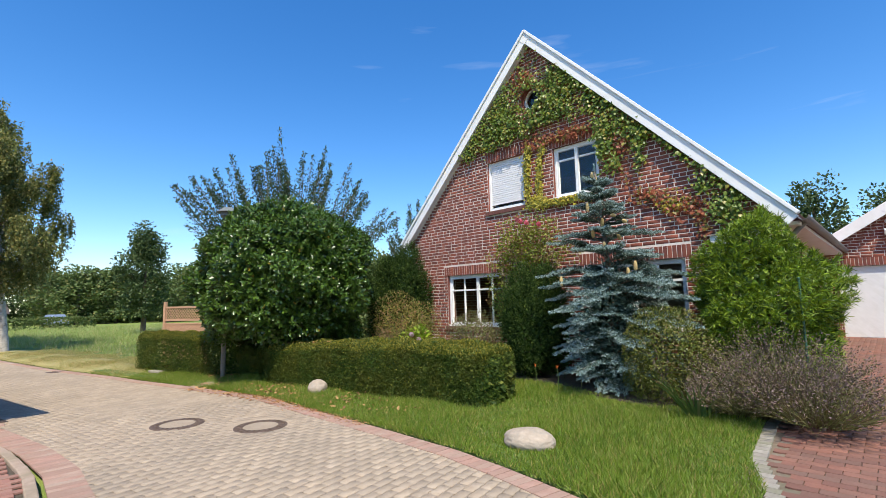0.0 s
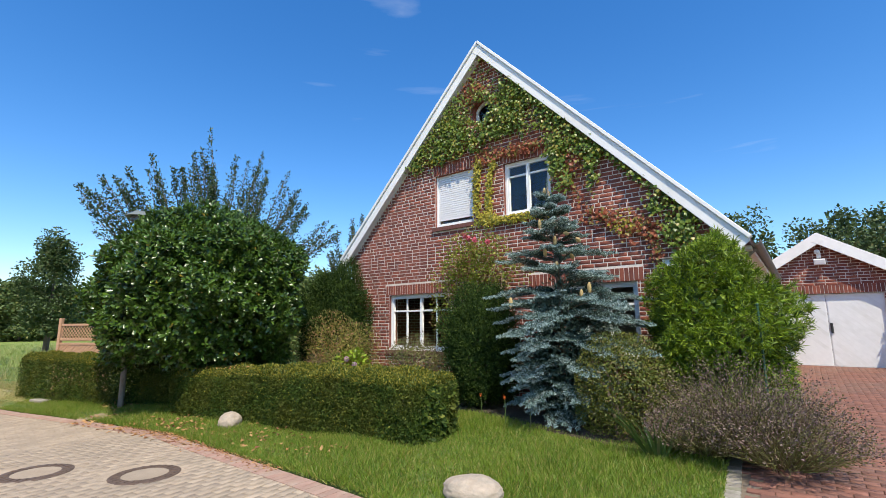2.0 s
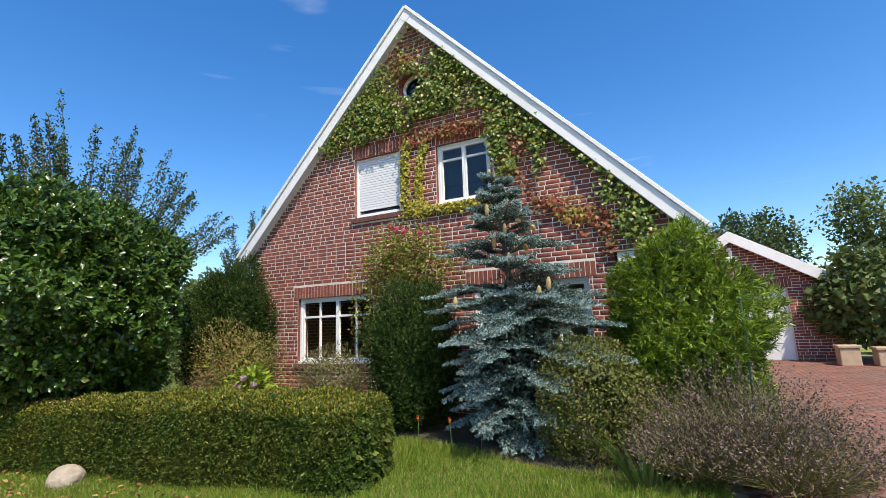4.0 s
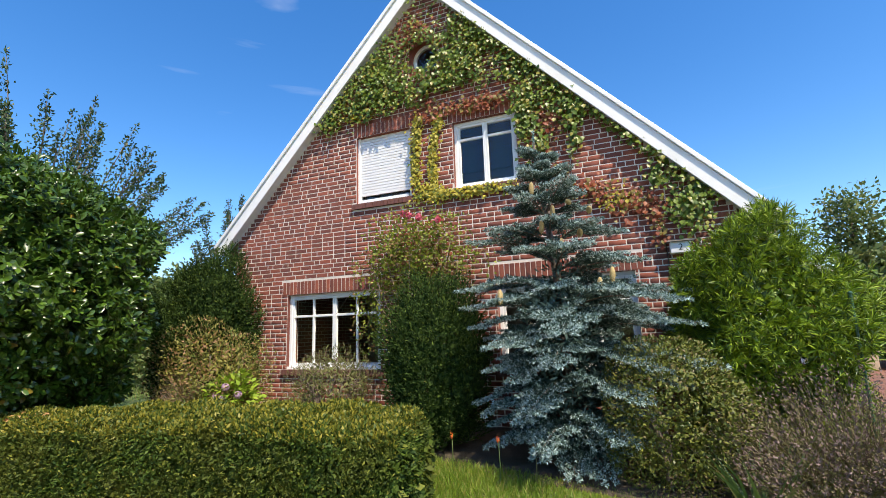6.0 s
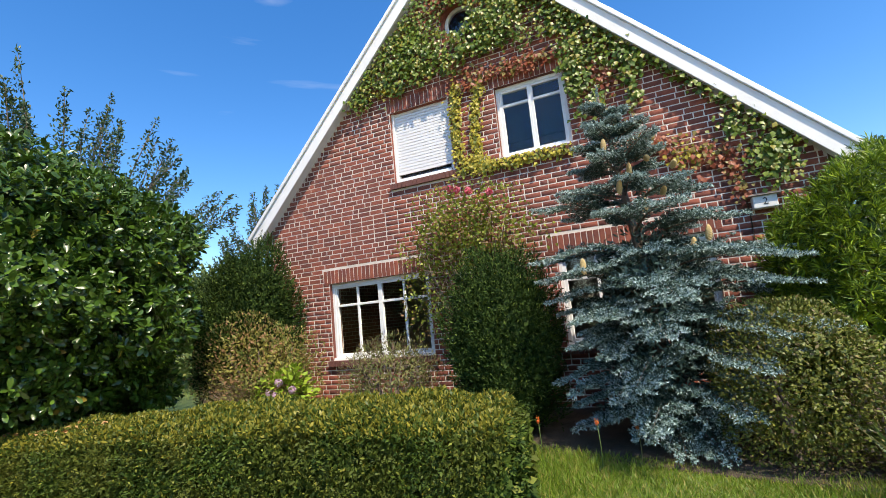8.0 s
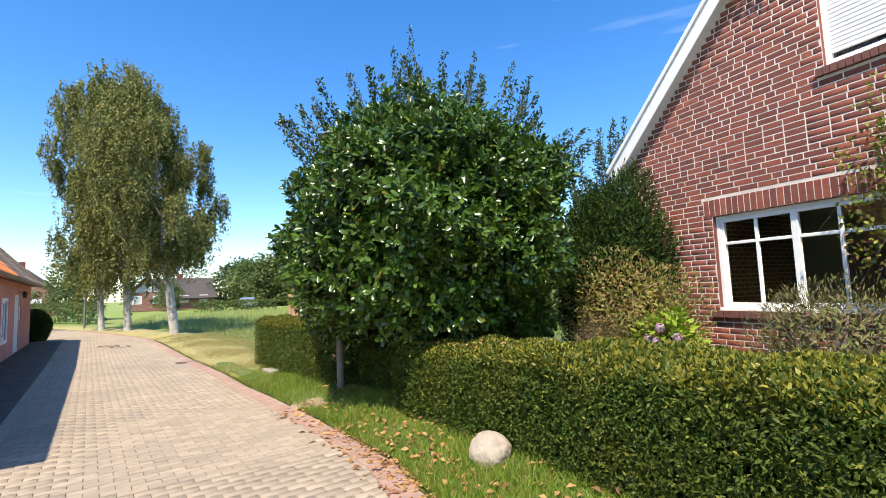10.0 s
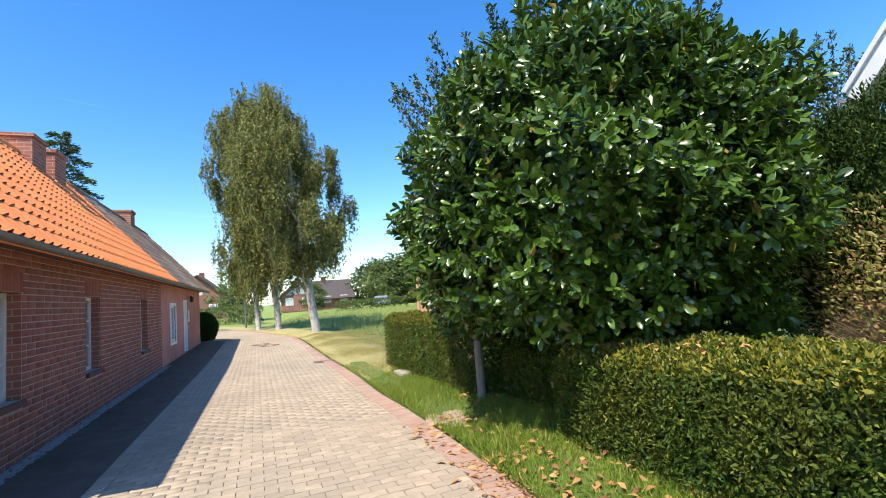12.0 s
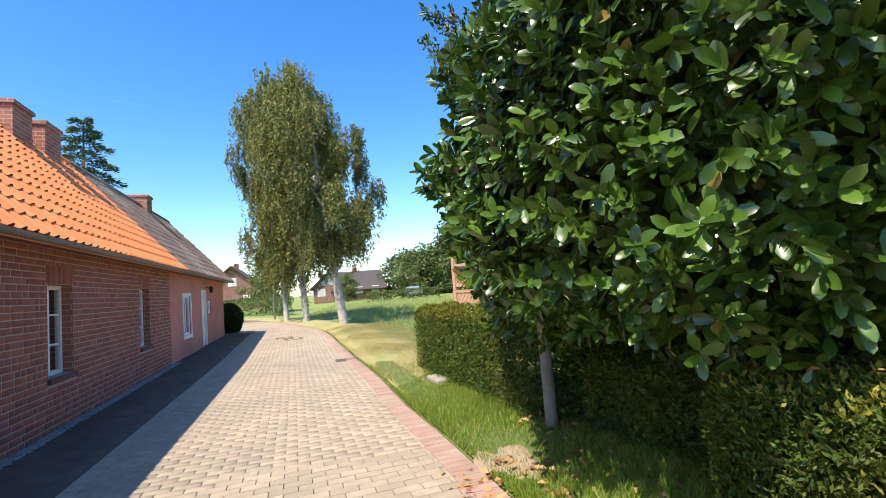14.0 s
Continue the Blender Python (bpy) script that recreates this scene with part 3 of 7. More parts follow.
HOLES = [W1, W2, W3, W4, (OC[0] - 0.34, OC[0] + 0.34, OC[1] - 0.34, OC[1] + 0.34)]

house = tagged(empty("house"), "red brick gabled house with white verge boards and creeper", "house")
bm = bmesh.new()
pierced_wall(bm, WL, WR, HB - 0.3, 8.2, HOLES, FY + 0.0035, FY + WT, GABLE_CLIPS)
front_wall = part("front_wall", bm, M_MORTAR, house, "brick gable wall with pale mortar joints")
# round window plate in the square opening
bm = bmesh.new()
seg = 32
inner, outer, back = [], [], []
for k in range(seg):
    a = 2 * math.pi * k / seg
    c, s = math.cos(a), math.sin(a)
    m = 0.34 / max(abs(c), abs(s))
    inner.append(bm.verts.new((OC[0] + OC[2] * c, FY + 0.012, OC[1] + OC[2] * s)))
    outer.append(bm.verts.new((OC[0] + m * c, FY + 0.012, OC[1] + m * s)))
    back.append(bm.verts.new((OC[0] + OC[2] * c, FY + 0.28, OC[1] + OC[2] * s)))
for k in range(seg):
    j = (k + 1) % seg
    bm.faces.new((inner[k], outer[k], outer[j], inner[j]))
    bm.faces.new((back[k], inner[k], inner[j], back[j]))
part("round_opening", bm, M_BRICK, house)
DEPTH = 11.0
bm = bmesh.new()
box(bm, WL, WL + WT, FY + WT, FY + DEPTH, HB - 0.3, roof_z(WL) - 0.28)
part("side_wall", bm, M_MASON, house)
bm = bmesh.new()
box(bm, WR - WT, WR, FY + WT, FY + DEPTH, HB - 0.3, roof_z(WR) - 0.28)
part("side_wall", bm, M_MASON, house)
bm = bmesh.new()
pierced_wall(bm, WL, WR, HB - 0.3, 8.2, [], FY + DEPTH, FY + DEPTH + WT, GABLE_CLIPS)
part("back_wall", bm, M_MASON, house)
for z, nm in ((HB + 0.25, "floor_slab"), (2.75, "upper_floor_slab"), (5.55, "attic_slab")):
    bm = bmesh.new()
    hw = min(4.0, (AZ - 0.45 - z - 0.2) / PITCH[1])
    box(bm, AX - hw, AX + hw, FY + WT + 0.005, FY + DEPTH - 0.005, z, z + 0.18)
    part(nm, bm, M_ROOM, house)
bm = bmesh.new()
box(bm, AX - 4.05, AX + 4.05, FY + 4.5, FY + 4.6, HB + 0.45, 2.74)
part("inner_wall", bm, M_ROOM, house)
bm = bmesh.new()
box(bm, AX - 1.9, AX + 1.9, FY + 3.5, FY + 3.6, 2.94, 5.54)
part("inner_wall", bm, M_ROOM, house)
# roof: two slopes of tile with thickness, overhanging the gable
for s in (-1, 1):
    bm = bmesh.new()
    ln = math.hypot(EAVE_DX[s], AZ - EZ[s])
    ang = math.degrees(math.atan2(AZ - EZ[s], EAVE_DX[s]))
    m = pose(AX, 0, AZ, 0, s * ang, 0)
    x0, x1 = (0, ln) if s > 0 else (-ln, 0)
    box(bm, x0, x1, FY - OH + 0.055, FY + DEPTH + 0.5, -0.15, 0.0, m=m)
    part("roof", bm, M_SLATE, house, "red tiled roof slope")
    bm = bmesh.new()
    box(bm, x0 + (0.0 if s > 0 else -0.03), x1 + (0.03 if s > 0 else 0.0), FY - OH, FY - OH + 0.05, -0.225, -0.03, 0.006, m=m)
    part("verge_board", bm, M_WHITE, house, "wide white verge board")
    bm = bmesh.new()
    box(bm, x0, x1, FY - OH - 0.035, FY - OH + 0.12, -0.03, 0.035, 0.008, m=m)
    part("verge_cap", bm, M_WHITE, house)
    bm = bmesh.new()
    box(bm, x0 * 0.995, x1 * 0.995, FY - OH + 0.052, FY + 0.0, -0.20, -0.153, m=m)
    part("soffit_board", bm, M_WHITE, house)
    bm = bmesh.new()
    gx = AX + s * (EAVE_DX[s] + 0.05)
    for k in range(8):
        a0, a1 = math.pi + math.pi * k / 8, math.pi + math.pi * (k + 1) / 8
        v = [bm.verts.new((gx + 0.075 * math.cos(a), y, EZ[s] - 0.04 + 0.075 * math.sin(a))) for a in (a0, a1) for y in (FY - 0.15, FY + DEPTH)]
        bm.faces.new((v[0], v[1], v[3], v[2]))
    bmesh.ops.remove_doubles(bm, verts=bm.verts[:], dist=0.0005)
    bmesh.ops.solidify(bm, geom=bm.faces[:], thickness=0.006)
    part("gutter", bm, M_ZINC, house, "grey zinc gutter")
bm = bmesh.new()
v = [bm.verts.new((AX + x, y, z)) for y in (FY - OH - 0.006, FY - OH + 0.053) for x, z in ((0, AZ + 0.02), (0.18, AZ - 0.19), (0, AZ - 0.345), (-0.18, AZ - 0.18))]
for f in ((0, 1, 2, 3), (7, 6, 5, 4), (1, 0, 4, 5), (2, 1, 5, 6), (3, 2, 6, 7), (0, 3, 7, 4)):
    bm.faces.new([v[i] for i in f])
bmesh.ops.recalc_face_normals(bm, faces=bm.faces[:])
part("verge_apex", bm, M_WHITE, house)
# corner fascia and downpipe by the drive
bm = bmesh.new()
box(bm, WR + 0.002, AX + EAVE_DX[1] - 0.02, FY + 0.02, FY + DEPTH, EZ[1] - 0.16, EZ[1] - 0.10)
part("eave_board", bm, M_WHITE, house)
bm = bmesh.new()
tube(bm, [(WR + 0.45, FY + 0.35, EZ[1] - 0.1), (WR + 0.12, FY + 0.35, EZ[1] - 0.45), (WR + 0.08, FY + 0.35, 0.2)], [0.045, 0.045, 0.045], 10)
part("downpipe", bm, M_ZINC, house)


def casement(win, cols, transom, name, label, recess=0.13, open_leaf=False):
    """A white wooden window with mullions and panes of glass."""
    x0, x1, z0, z1 = win
    y = FY + recess
    w = bmesh.new()
    fr = 0.058
    box(w, x0, x1, y, y + 0.09, z0, z0 + fr, 0.006)
    box(w, x0, x1, y, y + 0.09, z1 - fr, z1, 0.006)
    box(w, x0, x0 + fr, y, y + 0.09, z0 + fr, z1 - fr, 0.006)
    box(w, x1 - fr, x1, y, y + 0.09, z0 + fr, z1 - fr, 0.006)
    ob = part(name, w, M_WHITE, house, label)
    n = len(cols)
    for c0, c1, bars in cols:
        a, b = x0 + c0 * (x1 - x0), x0 + c1 * (x1 - x0)
        st = 0.042

        def bar(nm, *q, bev=0.005):
            s = bmesh.new()
            box(s, *q, bev)
            part(nm, s, M_WHITE, ob)

        a, b = max(a, x0 + fr), min(b, x1 - fr)
        bar("stile", a, a + st, y + 0.012, y + 0.075, z0 + fr, z1 - fr)
        bar("stile", b - st, b, y + 0.012, y + 0.075, z0 + fr, z1 - fr)
        bar("rail", a + st, b - st, y + 0.012, y + 0.075, z0 + fr, z0 + fr + st)
        bar("rail", a + st, b - st, y + 0.012, y + 0.075, z1 - fr - st, z1 - fr)
        if transom:
            zt = z0 + transom * (z1 - z0)
            bar("transom", a + st, b - st, y + 0.02, y + 0.07, zt - 0.022, zt + 0.022)
        for k in range(1, bars):
            xm = a + (b - a) * k / bars
            bar("glazing_bar", xm - 0.02, xm + 0.02, y + 0.022, y + 0.068, z0 + fr + st, z1 - fr - st)
        g = bmesh.new()
        box(g, a + st * 0.6, b - st * 0.6, y + 0.042, y + 0.048, z0 + fr + st * 0.6, z1 - fr - st * 0.6)
        pane = part("pane", g, M_GLASS, ob, "window glass")
        pane.visible_shadow = False
    s = bmesh.new()
    box(s, x0, x1, y - 0.06, y - 0.002, z0 - 0.01, z0 + 0.035, 0.006)
    part("window_board", s, M_WHITE, ob)
    return ob


casement(W3, [(0, 0.5, 2), (0.5, 1.0, 2)], 0.70, "window", "white wooden four-light window with transom", 0.075)
casement(W4, [(0, 0.5, 2), (0.5, 1.0, 2)], 0.70, "window", "white wooden four-light window with transom", 0.075)
casement(W2, [(0, 0.5, 1), (0.5, 1.0, 1)], 0.74, "window", "white wooden upper window with transom", 0.075)
for x0, x1, z0, z1 in (W1, W2, W3, W4):
    for nm, q in (("jamb", (x0 - 0.02, x0 + 0.003, z0, z1)), ("jamb", (x1 - 0.003, x1 + 0.02, z0, z1)), ("soffit", (x0 + 0.003, x1 - 0.003, z1 - 0.003, z1 + 0.02))):
        bm = bmesh.new()
        box(bm, q[0], q[1], FY + 0.005, FY + 0.3, q[2], q[3])
        part(nm, bm, M_BRICK, house)
# roller shutter, almost closed
x0, x1, z0, z1 = W1
bm = bmesh.new()
ys = FY + 0.085
box(bm, x0, x0 + 0.05, ys - 0.03, ys + 0.08, z0, z1, 0.004)
box(bm, x1 - 0.05, x1, ys - 0.03, ys + 0.08, z0, z1, 0.004)
box(bm, x0 + 0.05, x1 - 0.05, ys - 0.06, ys + 0.08, z0, z0 + 0.07, 0.004)
shutter = part("roller_shutter", bm, M_WHITE, house, "white roller shutter let down almost to the sill")
n = 21
zb = z0 + 0.16
for k in range(n):
    bm = bmesh.new()
    h = (z1 - zb) / n
    box(bm, x0 + 0.05, x1 - 0.05, ys + 0.0, ys + 0.014, zb + k * h + 0.003, zb + (k + 1) * h - 0.003, 0.004)
    part("slat", bm, M_SHUTTER, shutter)
bm = bmesh.new()
box(bm, x0 + 0.05, x1 - 0.05, ys + 0.022, ys + 0.05, zb + 0.01, z1)
part("shutter_backing", bm, M_SHUTTER, shutter)
bm = bmesh.new()
box(bm, x0 + 0.05, x1 - 0.05, ys + 0.06, ys + 0.066, z0 + 0.07, zb + 0.02)
part("pane", bm, M_GLASS, shutter)
# round window
bm = bmesh.new()
for r0, r1, y0, y1 in ((0.235, 0.295, FY + 0.10, FY + 0.16),):
    vs = [[bm.verts.new((OC[0] + r * math.cos(2 * math.pi * k / 32), y, OC[1] + r * math.sin(2 * math.pi * k / 32))) for k in range(32)] for r, y in ((r0, y0), (r1, y0), (r1, y1), (r0, y1))]
    for a in range(4):
        for k in range(32):
            j = (k + 1) % 32
            bm.faces.new((vs[a][k], vs[a][j], vs[(a + 1) % 4][j], vs[(a + 1) % 4][k]))
rw = part("round_window", bm, M_WHITE, house, "small round white-framed window")
bm = bmesh.new()
bmesh.ops.create_circle(bm, cap_ends=True, segments=32, radius=0.24, matrix=pose(OC[0], FY + 0.13, OC[1], 90, 0, 0))
bmesh.ops.solidify(bm, geom=bm.faces[:], thickness=0.005)
part("pane", bm, M_GLASS, rw)


# ---- brick pieces ----
def chamfered(bm, u0, u1, z0, z1, depth=0.02, ch=0.0025):
    """A brick's visible front: face proud of the joint, chamfered edges. Local: x along, z up, front towards -y at 0."""
    f = [bm.verts.new(p) for p in ((u0 + ch, 0, z0 + ch), (u1 - ch, 0, z0 + ch), (u1 - ch, 0, z1 - ch), (u0 + ch, 0, z1 - ch))]
    g = [bm.verts.new(p) for p in ((u0, ch, z0), (u1, ch, z0), (u1, ch, z1), (u0, ch, z1))]
    b = [bm.verts.new(p) for p in ((u0, depth, z0), (u1, depth, z0), (u1, depth, z1), (u0, depth, z1))]
    bm.faces.new(f)
    for r0, r1 in ((f, g), (g, b)):
        for i in range(4):
            j = (i + 1) % 4
            bm.faces.new((r0[j], r0[i], r1[i], r1[j]))


def brick_arrays(rects, depth=0.02, ch=0.0025):
    """Joined brick fronts from rows (u0, u1, z0, z1)."""
    R = np.array(rects, float)
    n = len(R)
    u0, u1, z0, z1 = R.T
    o = np.zeros(n)
    d = rng.uniform(-0.0012, 0.0012, n)
    V = np.stack([np.stack(c, -1) for c in (
        (u0 + ch, d, z0 + ch), (u1 - ch, d, z0 + ch), (u1 - ch, d, z1 - ch), (u0 + ch, d, z1 - ch),
        (u0, d + ch, z0), (u1, d + ch, z0), (u1, d + ch, z1), (u0, d + ch, z1),
        (u0, o + depth, z0), (u1, o + depth, z0), (u1, o + depth, z1), (u0, o + depth, z1))], 1)
    t = [(0, 1, 2, 3)]
    for a in (0, 4):
        for i in range(4):
            j = (i + 1) % 4
            t.append((a + j, a + i, a + 4 + i, a + 4 + j))
    F = (np.arange(n) * 12)[:, None, None] + np.array(t)[None]
    return V.reshape(-1, 3), F.reshape(-1, 4)


COURSE, BL, JN = 0.0833, 0.25, 0.0145


def courses(u0, u1, z0, z1, blocked, limit, seed):
    """Rows of a wild bond between u0 and u1: rectangles (u0, u1, z0, z1, whole?)."""
    r = random.Random(seed)
    out = []
    k = 0
    z = z0
    while z < z1:
        a, b = limit(z, z + COURSE)
        u = max(u0, a) - r.choice((0.0, 0.06, 0.125, 0.19))
        while u < min(u1, b):
            w = BL if r.random() < 0.72 else BL / 2
            p, q = max(u, u0, a), min(u + w, u1, b)
            spans = [(p, q)]
            for h0, h1, g0, g1 in blocked:
                if z + COURSE * 0.5 > g0 and z + COURSE * 0.5 < g1:
                    nxt = []
                    for s0, s1 in spans:
                        if h1 <= s0 or h0 >= s1:
                            nxt.append((s0, s1))
                        else:
                            if h0 > s0:
                                nxt.append((s0, h0))
                            if h1 < s1:
                                nxt.append((h1, s1))
                    spans = nxt
            for s0, s1 in spans:
                if s1 - s0 > 0.035:
                    whole = abs(s1 - s0 - w) < 1e-6
                    out.append((s0 + JN / 2, s1 - JN / 2, z + JN / 2, z + COURSE - JN / 2, (w if whole else 0)))
            u += w
        z += COURSE
    return out


def lay(rects, wall, material, m, near, limit=300):
    """Bricks on a wall: those for which near() holds are objects on shared meshes, the rest one joined part."""
    shared = {}
    rest, made = [], 0
    for u0, u1, z0, z1, whole in rects:
        if whole and made < limit and near((u0 + u1) / 2, (z0 + z1) / 2):
            key = round(whole, 3)
            if key not in shared:
                bm = bmesh.new()
                w = whole - JN
                chamfered(bm, -w / 2, w / 2, -(COURSE - JN) / 2, (COURSE - JN) / 2)
                me = bpy.data.meshes.new("brick")
                bm.to_mesh(me)
                bm.free()
                me.materials.append(material)
                shared[key] = me
            ob = new("brick", shared[key])
            ob.parent = wall
            ob.matrix_basis = m @ pose((u0 + u1) / 2, random.uniform(-0.0012, 0.0012), (z0 + z1) / 2)
            made += 1
        else:
            rest.append((u0, u1, z0, z1))
    V, F = brick_arrays(rest)
    ob = fast_mesh("brickwork", V, F, material, wall)
    ob.matrix_basis = m
    tagged(ob, kind="stuff")


def soldier(u0, u1, z0, h, n):
    w = (u1 - u0) / n
    return [(u0 + k * w + 0.006, u0 + (k + 1) * w - 0.006, z0 + 0.004, z0 + h) for k in range(n)]


# number lamp on the front wall
lamp = tagged(empty("number_lamp", 6.78, FY, 2.70), "white house number lamp on the brick wall", "lamp")
bm = bmesh.new()
box(bm, -0.13, 0.13, -0.13, 0.0, -0.10, 0.06, 0.012)
part("lamp_body", bm, M_WHITE, lamp)
bm = bmesh.new()
for p, q in (((-0.16, 0.06), (0.16, 0.06)),):
    v = [bm.verts.new(c) for c in ((-0.17, -0.17, 0.06), (0.17, -0.17, 0.06), (0.17, 0.0, 0.06), (-0.17, 0.0, 0.06), (-0.15, -0.02, 0.11), (0.15, -0.02, 0.11))]
    for f in ((0, 1, 5, 4), (0, 4, 3), (1, 2, 5), (3, 4, 5, 2), (0, 3, 2, 1)):
        bm.faces.new([v[i] for i in f])
part("lamp_roof", bm, M_ZINC, lamp)
txt = bpy.data.curves.new("digit", "FONT")
txt.body, txt.size, txt.extrude, txt.align_x, txt.align_y = "2", 0.12, 0.002, "CENTER", "CENTER"
txt.materials.append(M_BLACK)
d = new("digit", txt)
d.parent = lamp
d.matrix_basis = pose(0, -0.133, -0.02, 90, 0, 0)

# ---- garage ----
GY, GXC, GB = 20.2, 8.98, 0.44
garage = tagged(empty("garage"), "small red brick garage with white boarded door", "garage")
GH, GWH, GPITCH = 4.15, 2.45, 0.64
GDOOR = (7.78, 10.22, GB, 2.46)


def g_limit(z, z2):
    h = (GH - 0.22 - z2) / GPITCH
    return GXC - min(GWH, h), GXC + min(GWH, h)


bm = bmesh.new()
pierced_wall(bm, GXC - GWH, GXC + GWH, GB - 0.3, 4.1, [GDOOR], GY + 0.0035, GY + 0.28, [(GPITCH, 1, GH - 0.15 + GPITCH * GXC), (-GPITCH, 1, GH - 0.15 - GPITCH * GXC)])
garage_wall = part("front_wall", bm, M_MORTAR, garage)
for s in (-1, 1):
    bm = bmesh.new()
    box(bm, GXC + s * GWH - 0.14, GXC + s * GWH + 0.14, GY + 0.28, GY + 6, GB - 0.3, GH - GPITCH * GWH - 0.2)
    part("side_wall", bm, M_MASON, garage)
    ln = (GWH + 0.35) * math.hypot(1, GPITCH)
    m = pose(GXC, 0, GH, 0, s * math.degrees(math.atan(GPITCH)), 0)
    a, b = (0, ln) if s > 0 else (-ln, 0)
    bm = bmesh.new()
    box(bm, a, b, GY - 0.22, GY + 6.2, -0.12, 0.0, m=m)
    part("roof", bm, M_SLATE, garage)
    bm = bmesh.new()
    box(bm, a, b, GY - 0.27, GY - 0.225, -0.26, 0.02, 0.006, m=m)
    part("verge_board", bm, M_WHITE, garage, "white verge board")
bm = bmesh.new()
kite = [(0, GH), (-0.142, GH - 0.222), (0, GH - 0.31), (0.142, GH - 0.222)]
f = [bm.verts.new((GXC + p, GY - 0.276, q)) for p, q in kite]
g = [bm.verts.new((GXC + p, GY - 0.228, q)) for p, q in kite]
bm.faces.new(f)
bm.faces.new(g[::-1])
for i in range(4):
    bm.faces.new((f[(i + 1) % 4], f[i], g[i], g[(i + 1) % 4]))
bmesh.ops.recalc_face_normals(bm, faces=bm.faces[:])
part("verge_cap", bm, M_WHITE, garage)
bm = bmesh.new()
box(bm, GXC - GWH, GXC + GWH, GY + 6, GY + 6.2, GB - 0.3, 3.0)
part("back_wall", bm, M_MASON, garage)
bm = bmesh.new()
box(bm, GXC - GWH, GXC + GWH, GY - 0.2, GY + 6, GB - 0.3, GB + 0.006)
part("floor_slab", bm, M_CONCRETE, garage)
for k, (a, b) in enumerate(((GDOOR[0], 9.0), (9.0, GDOOR[1]))):
    bm = bmesh.new()
    box(bm, a + 0.004, b - 0.002, GY + 0.10, GY + 0.15, GB + 0.02, GDOOR[3] - 0.01, 0.004)
    leaf = part("garage_door", bm, M_WHITE, garage, "white door leaf of slanting boards")
    n = 22
    w = b - a - 0.05
    h = GDOOR[3] - GB - 0.05
    s = -1
    for j in range(n):
        c = -w + (w + h) * (j + 0.5) / n
        poly = [(0, c), (w, c + w), (w, c + w + (w + h) / n * 0.86), (0, c + (w + h) / n * 0.86)]
        poly = [(w - p, q) for p, q in poly]
        poly = clip_poly(clip_poly(poly, 0, 1, h), 0, -1, 0)
        if len(poly) < 3:
            continue
        bm = bmesh.new()
        f = [bm.verts.new((a + 0.025 + p, GY + 0.088, GB + 0.03 + q)) for p, q in poly]
        g = [bm.verts.new((a + 0.025 + p, GY + 0.102, GB + 0.03 + q)) for p, q in poly]
        bm.faces.new(f)
        for i in range(len(poly)):
            bm.faces.new((f[(i + 1) % len(poly)], f[i], g[i], g[(i + 1) % len(poly)]))
        bmesh.ops.recalc_face_normals(bm, faces=bm.faces[:])
        part("board", bm, M_WHITE, leaf)
bm = bmesh.new()
cyl(bm, (9.06, GY + 0.07, 1.42), (9.06, GY + 0.07, 1.58), 0.02, 0.02, 8)
box(bm, 9.03, 9.09, GY + 0.06, GY + 0.095, 1.36, 1.64, 0.004)
part("door_handle", bm, M_BLACK, garage, "black door handle")
flood = tagged(empty("flood_light", 8.98, GY, 3.42), "white motion-sensor flood light on the garage gable", "lamp")
bm = bmesh.new()
box(bm, -0.05, 0.05, -0.10, 0.0, 0.04, 0.20, 0.01)
part("bracket", bm, M_WHITE, flood)
bm = bmesh.new()
box(bm, -0.13, 0.13, -0.24, -0.06, -0.10, 0.05, 0.015, m=pose(0, 0, 0, 15, 0, 0))
part("lamp_head", bm, M_WHITE, flood)
bm = bmesh.new()
bmesh.ops.create_uvsphere(bm, u_segments=12, v_segments=8, radius=0.07, matrix=pose(-0.03, -0.12, 0.22))
part("sensor", bm, M_WHITE, flood)


# ---- old brick house and the rendered house, one row on the road ----
ROT = math.degrees(math.atan(WSL))
OLD = pose(WX, WY, CZ, 0, 0, ROT)     # local x along the wall, +y towards the road


def along(x):
    return (x - WX) / math.cos(radians(ROT))


UA, UB, UC = along(-1.0), along(-12.0), along(-21.4)
EAZ, RIZ, RBK = 2.45, 5.31, 2.2     # eave and ridge heights, distance of the ridge behind the wall
old_house = tagged(new("cottage"), "low old brick cottage with bright orange pantile roof", "house")
old_house.matrix_basis = OLD
new_house = tagged(new("rendered_cottage"), "low salmon rendered cottage with weathered tile roof", "house")
new_house.matrix_basis = OLD
O_WIN = [(along(-6.53), along(-5.80), 0.70, 1.94), (along(-10.25), along(-9.53), 0.70, 1.94), (along(-3.64), along(-2.92), 0.70, 1.94)]
N_WIN = [(along(-14.42), along(-13.45), 0.62, 1.78)]
N_DOOR = (along(-17.05), along(-16.3), 0.02, 1.95)
N_SMALL = (along(-18.1), along(-17.45), 1.14, 1.6)


def turned_wall(u0, u1, z0, z1, holes, material, parent, name):
    """The road wall of a cottage: outside face at local y = 0, turned to the road."""
    bm = bmesh.new()
    pierced_wall(bm, u0, u1, z0, z1, holes, -0.30, -0.0035, [])
    bmesh.ops.recalc_face_normals(bm, faces=bm.faces[:])
    return part(name, bm, material, parent)


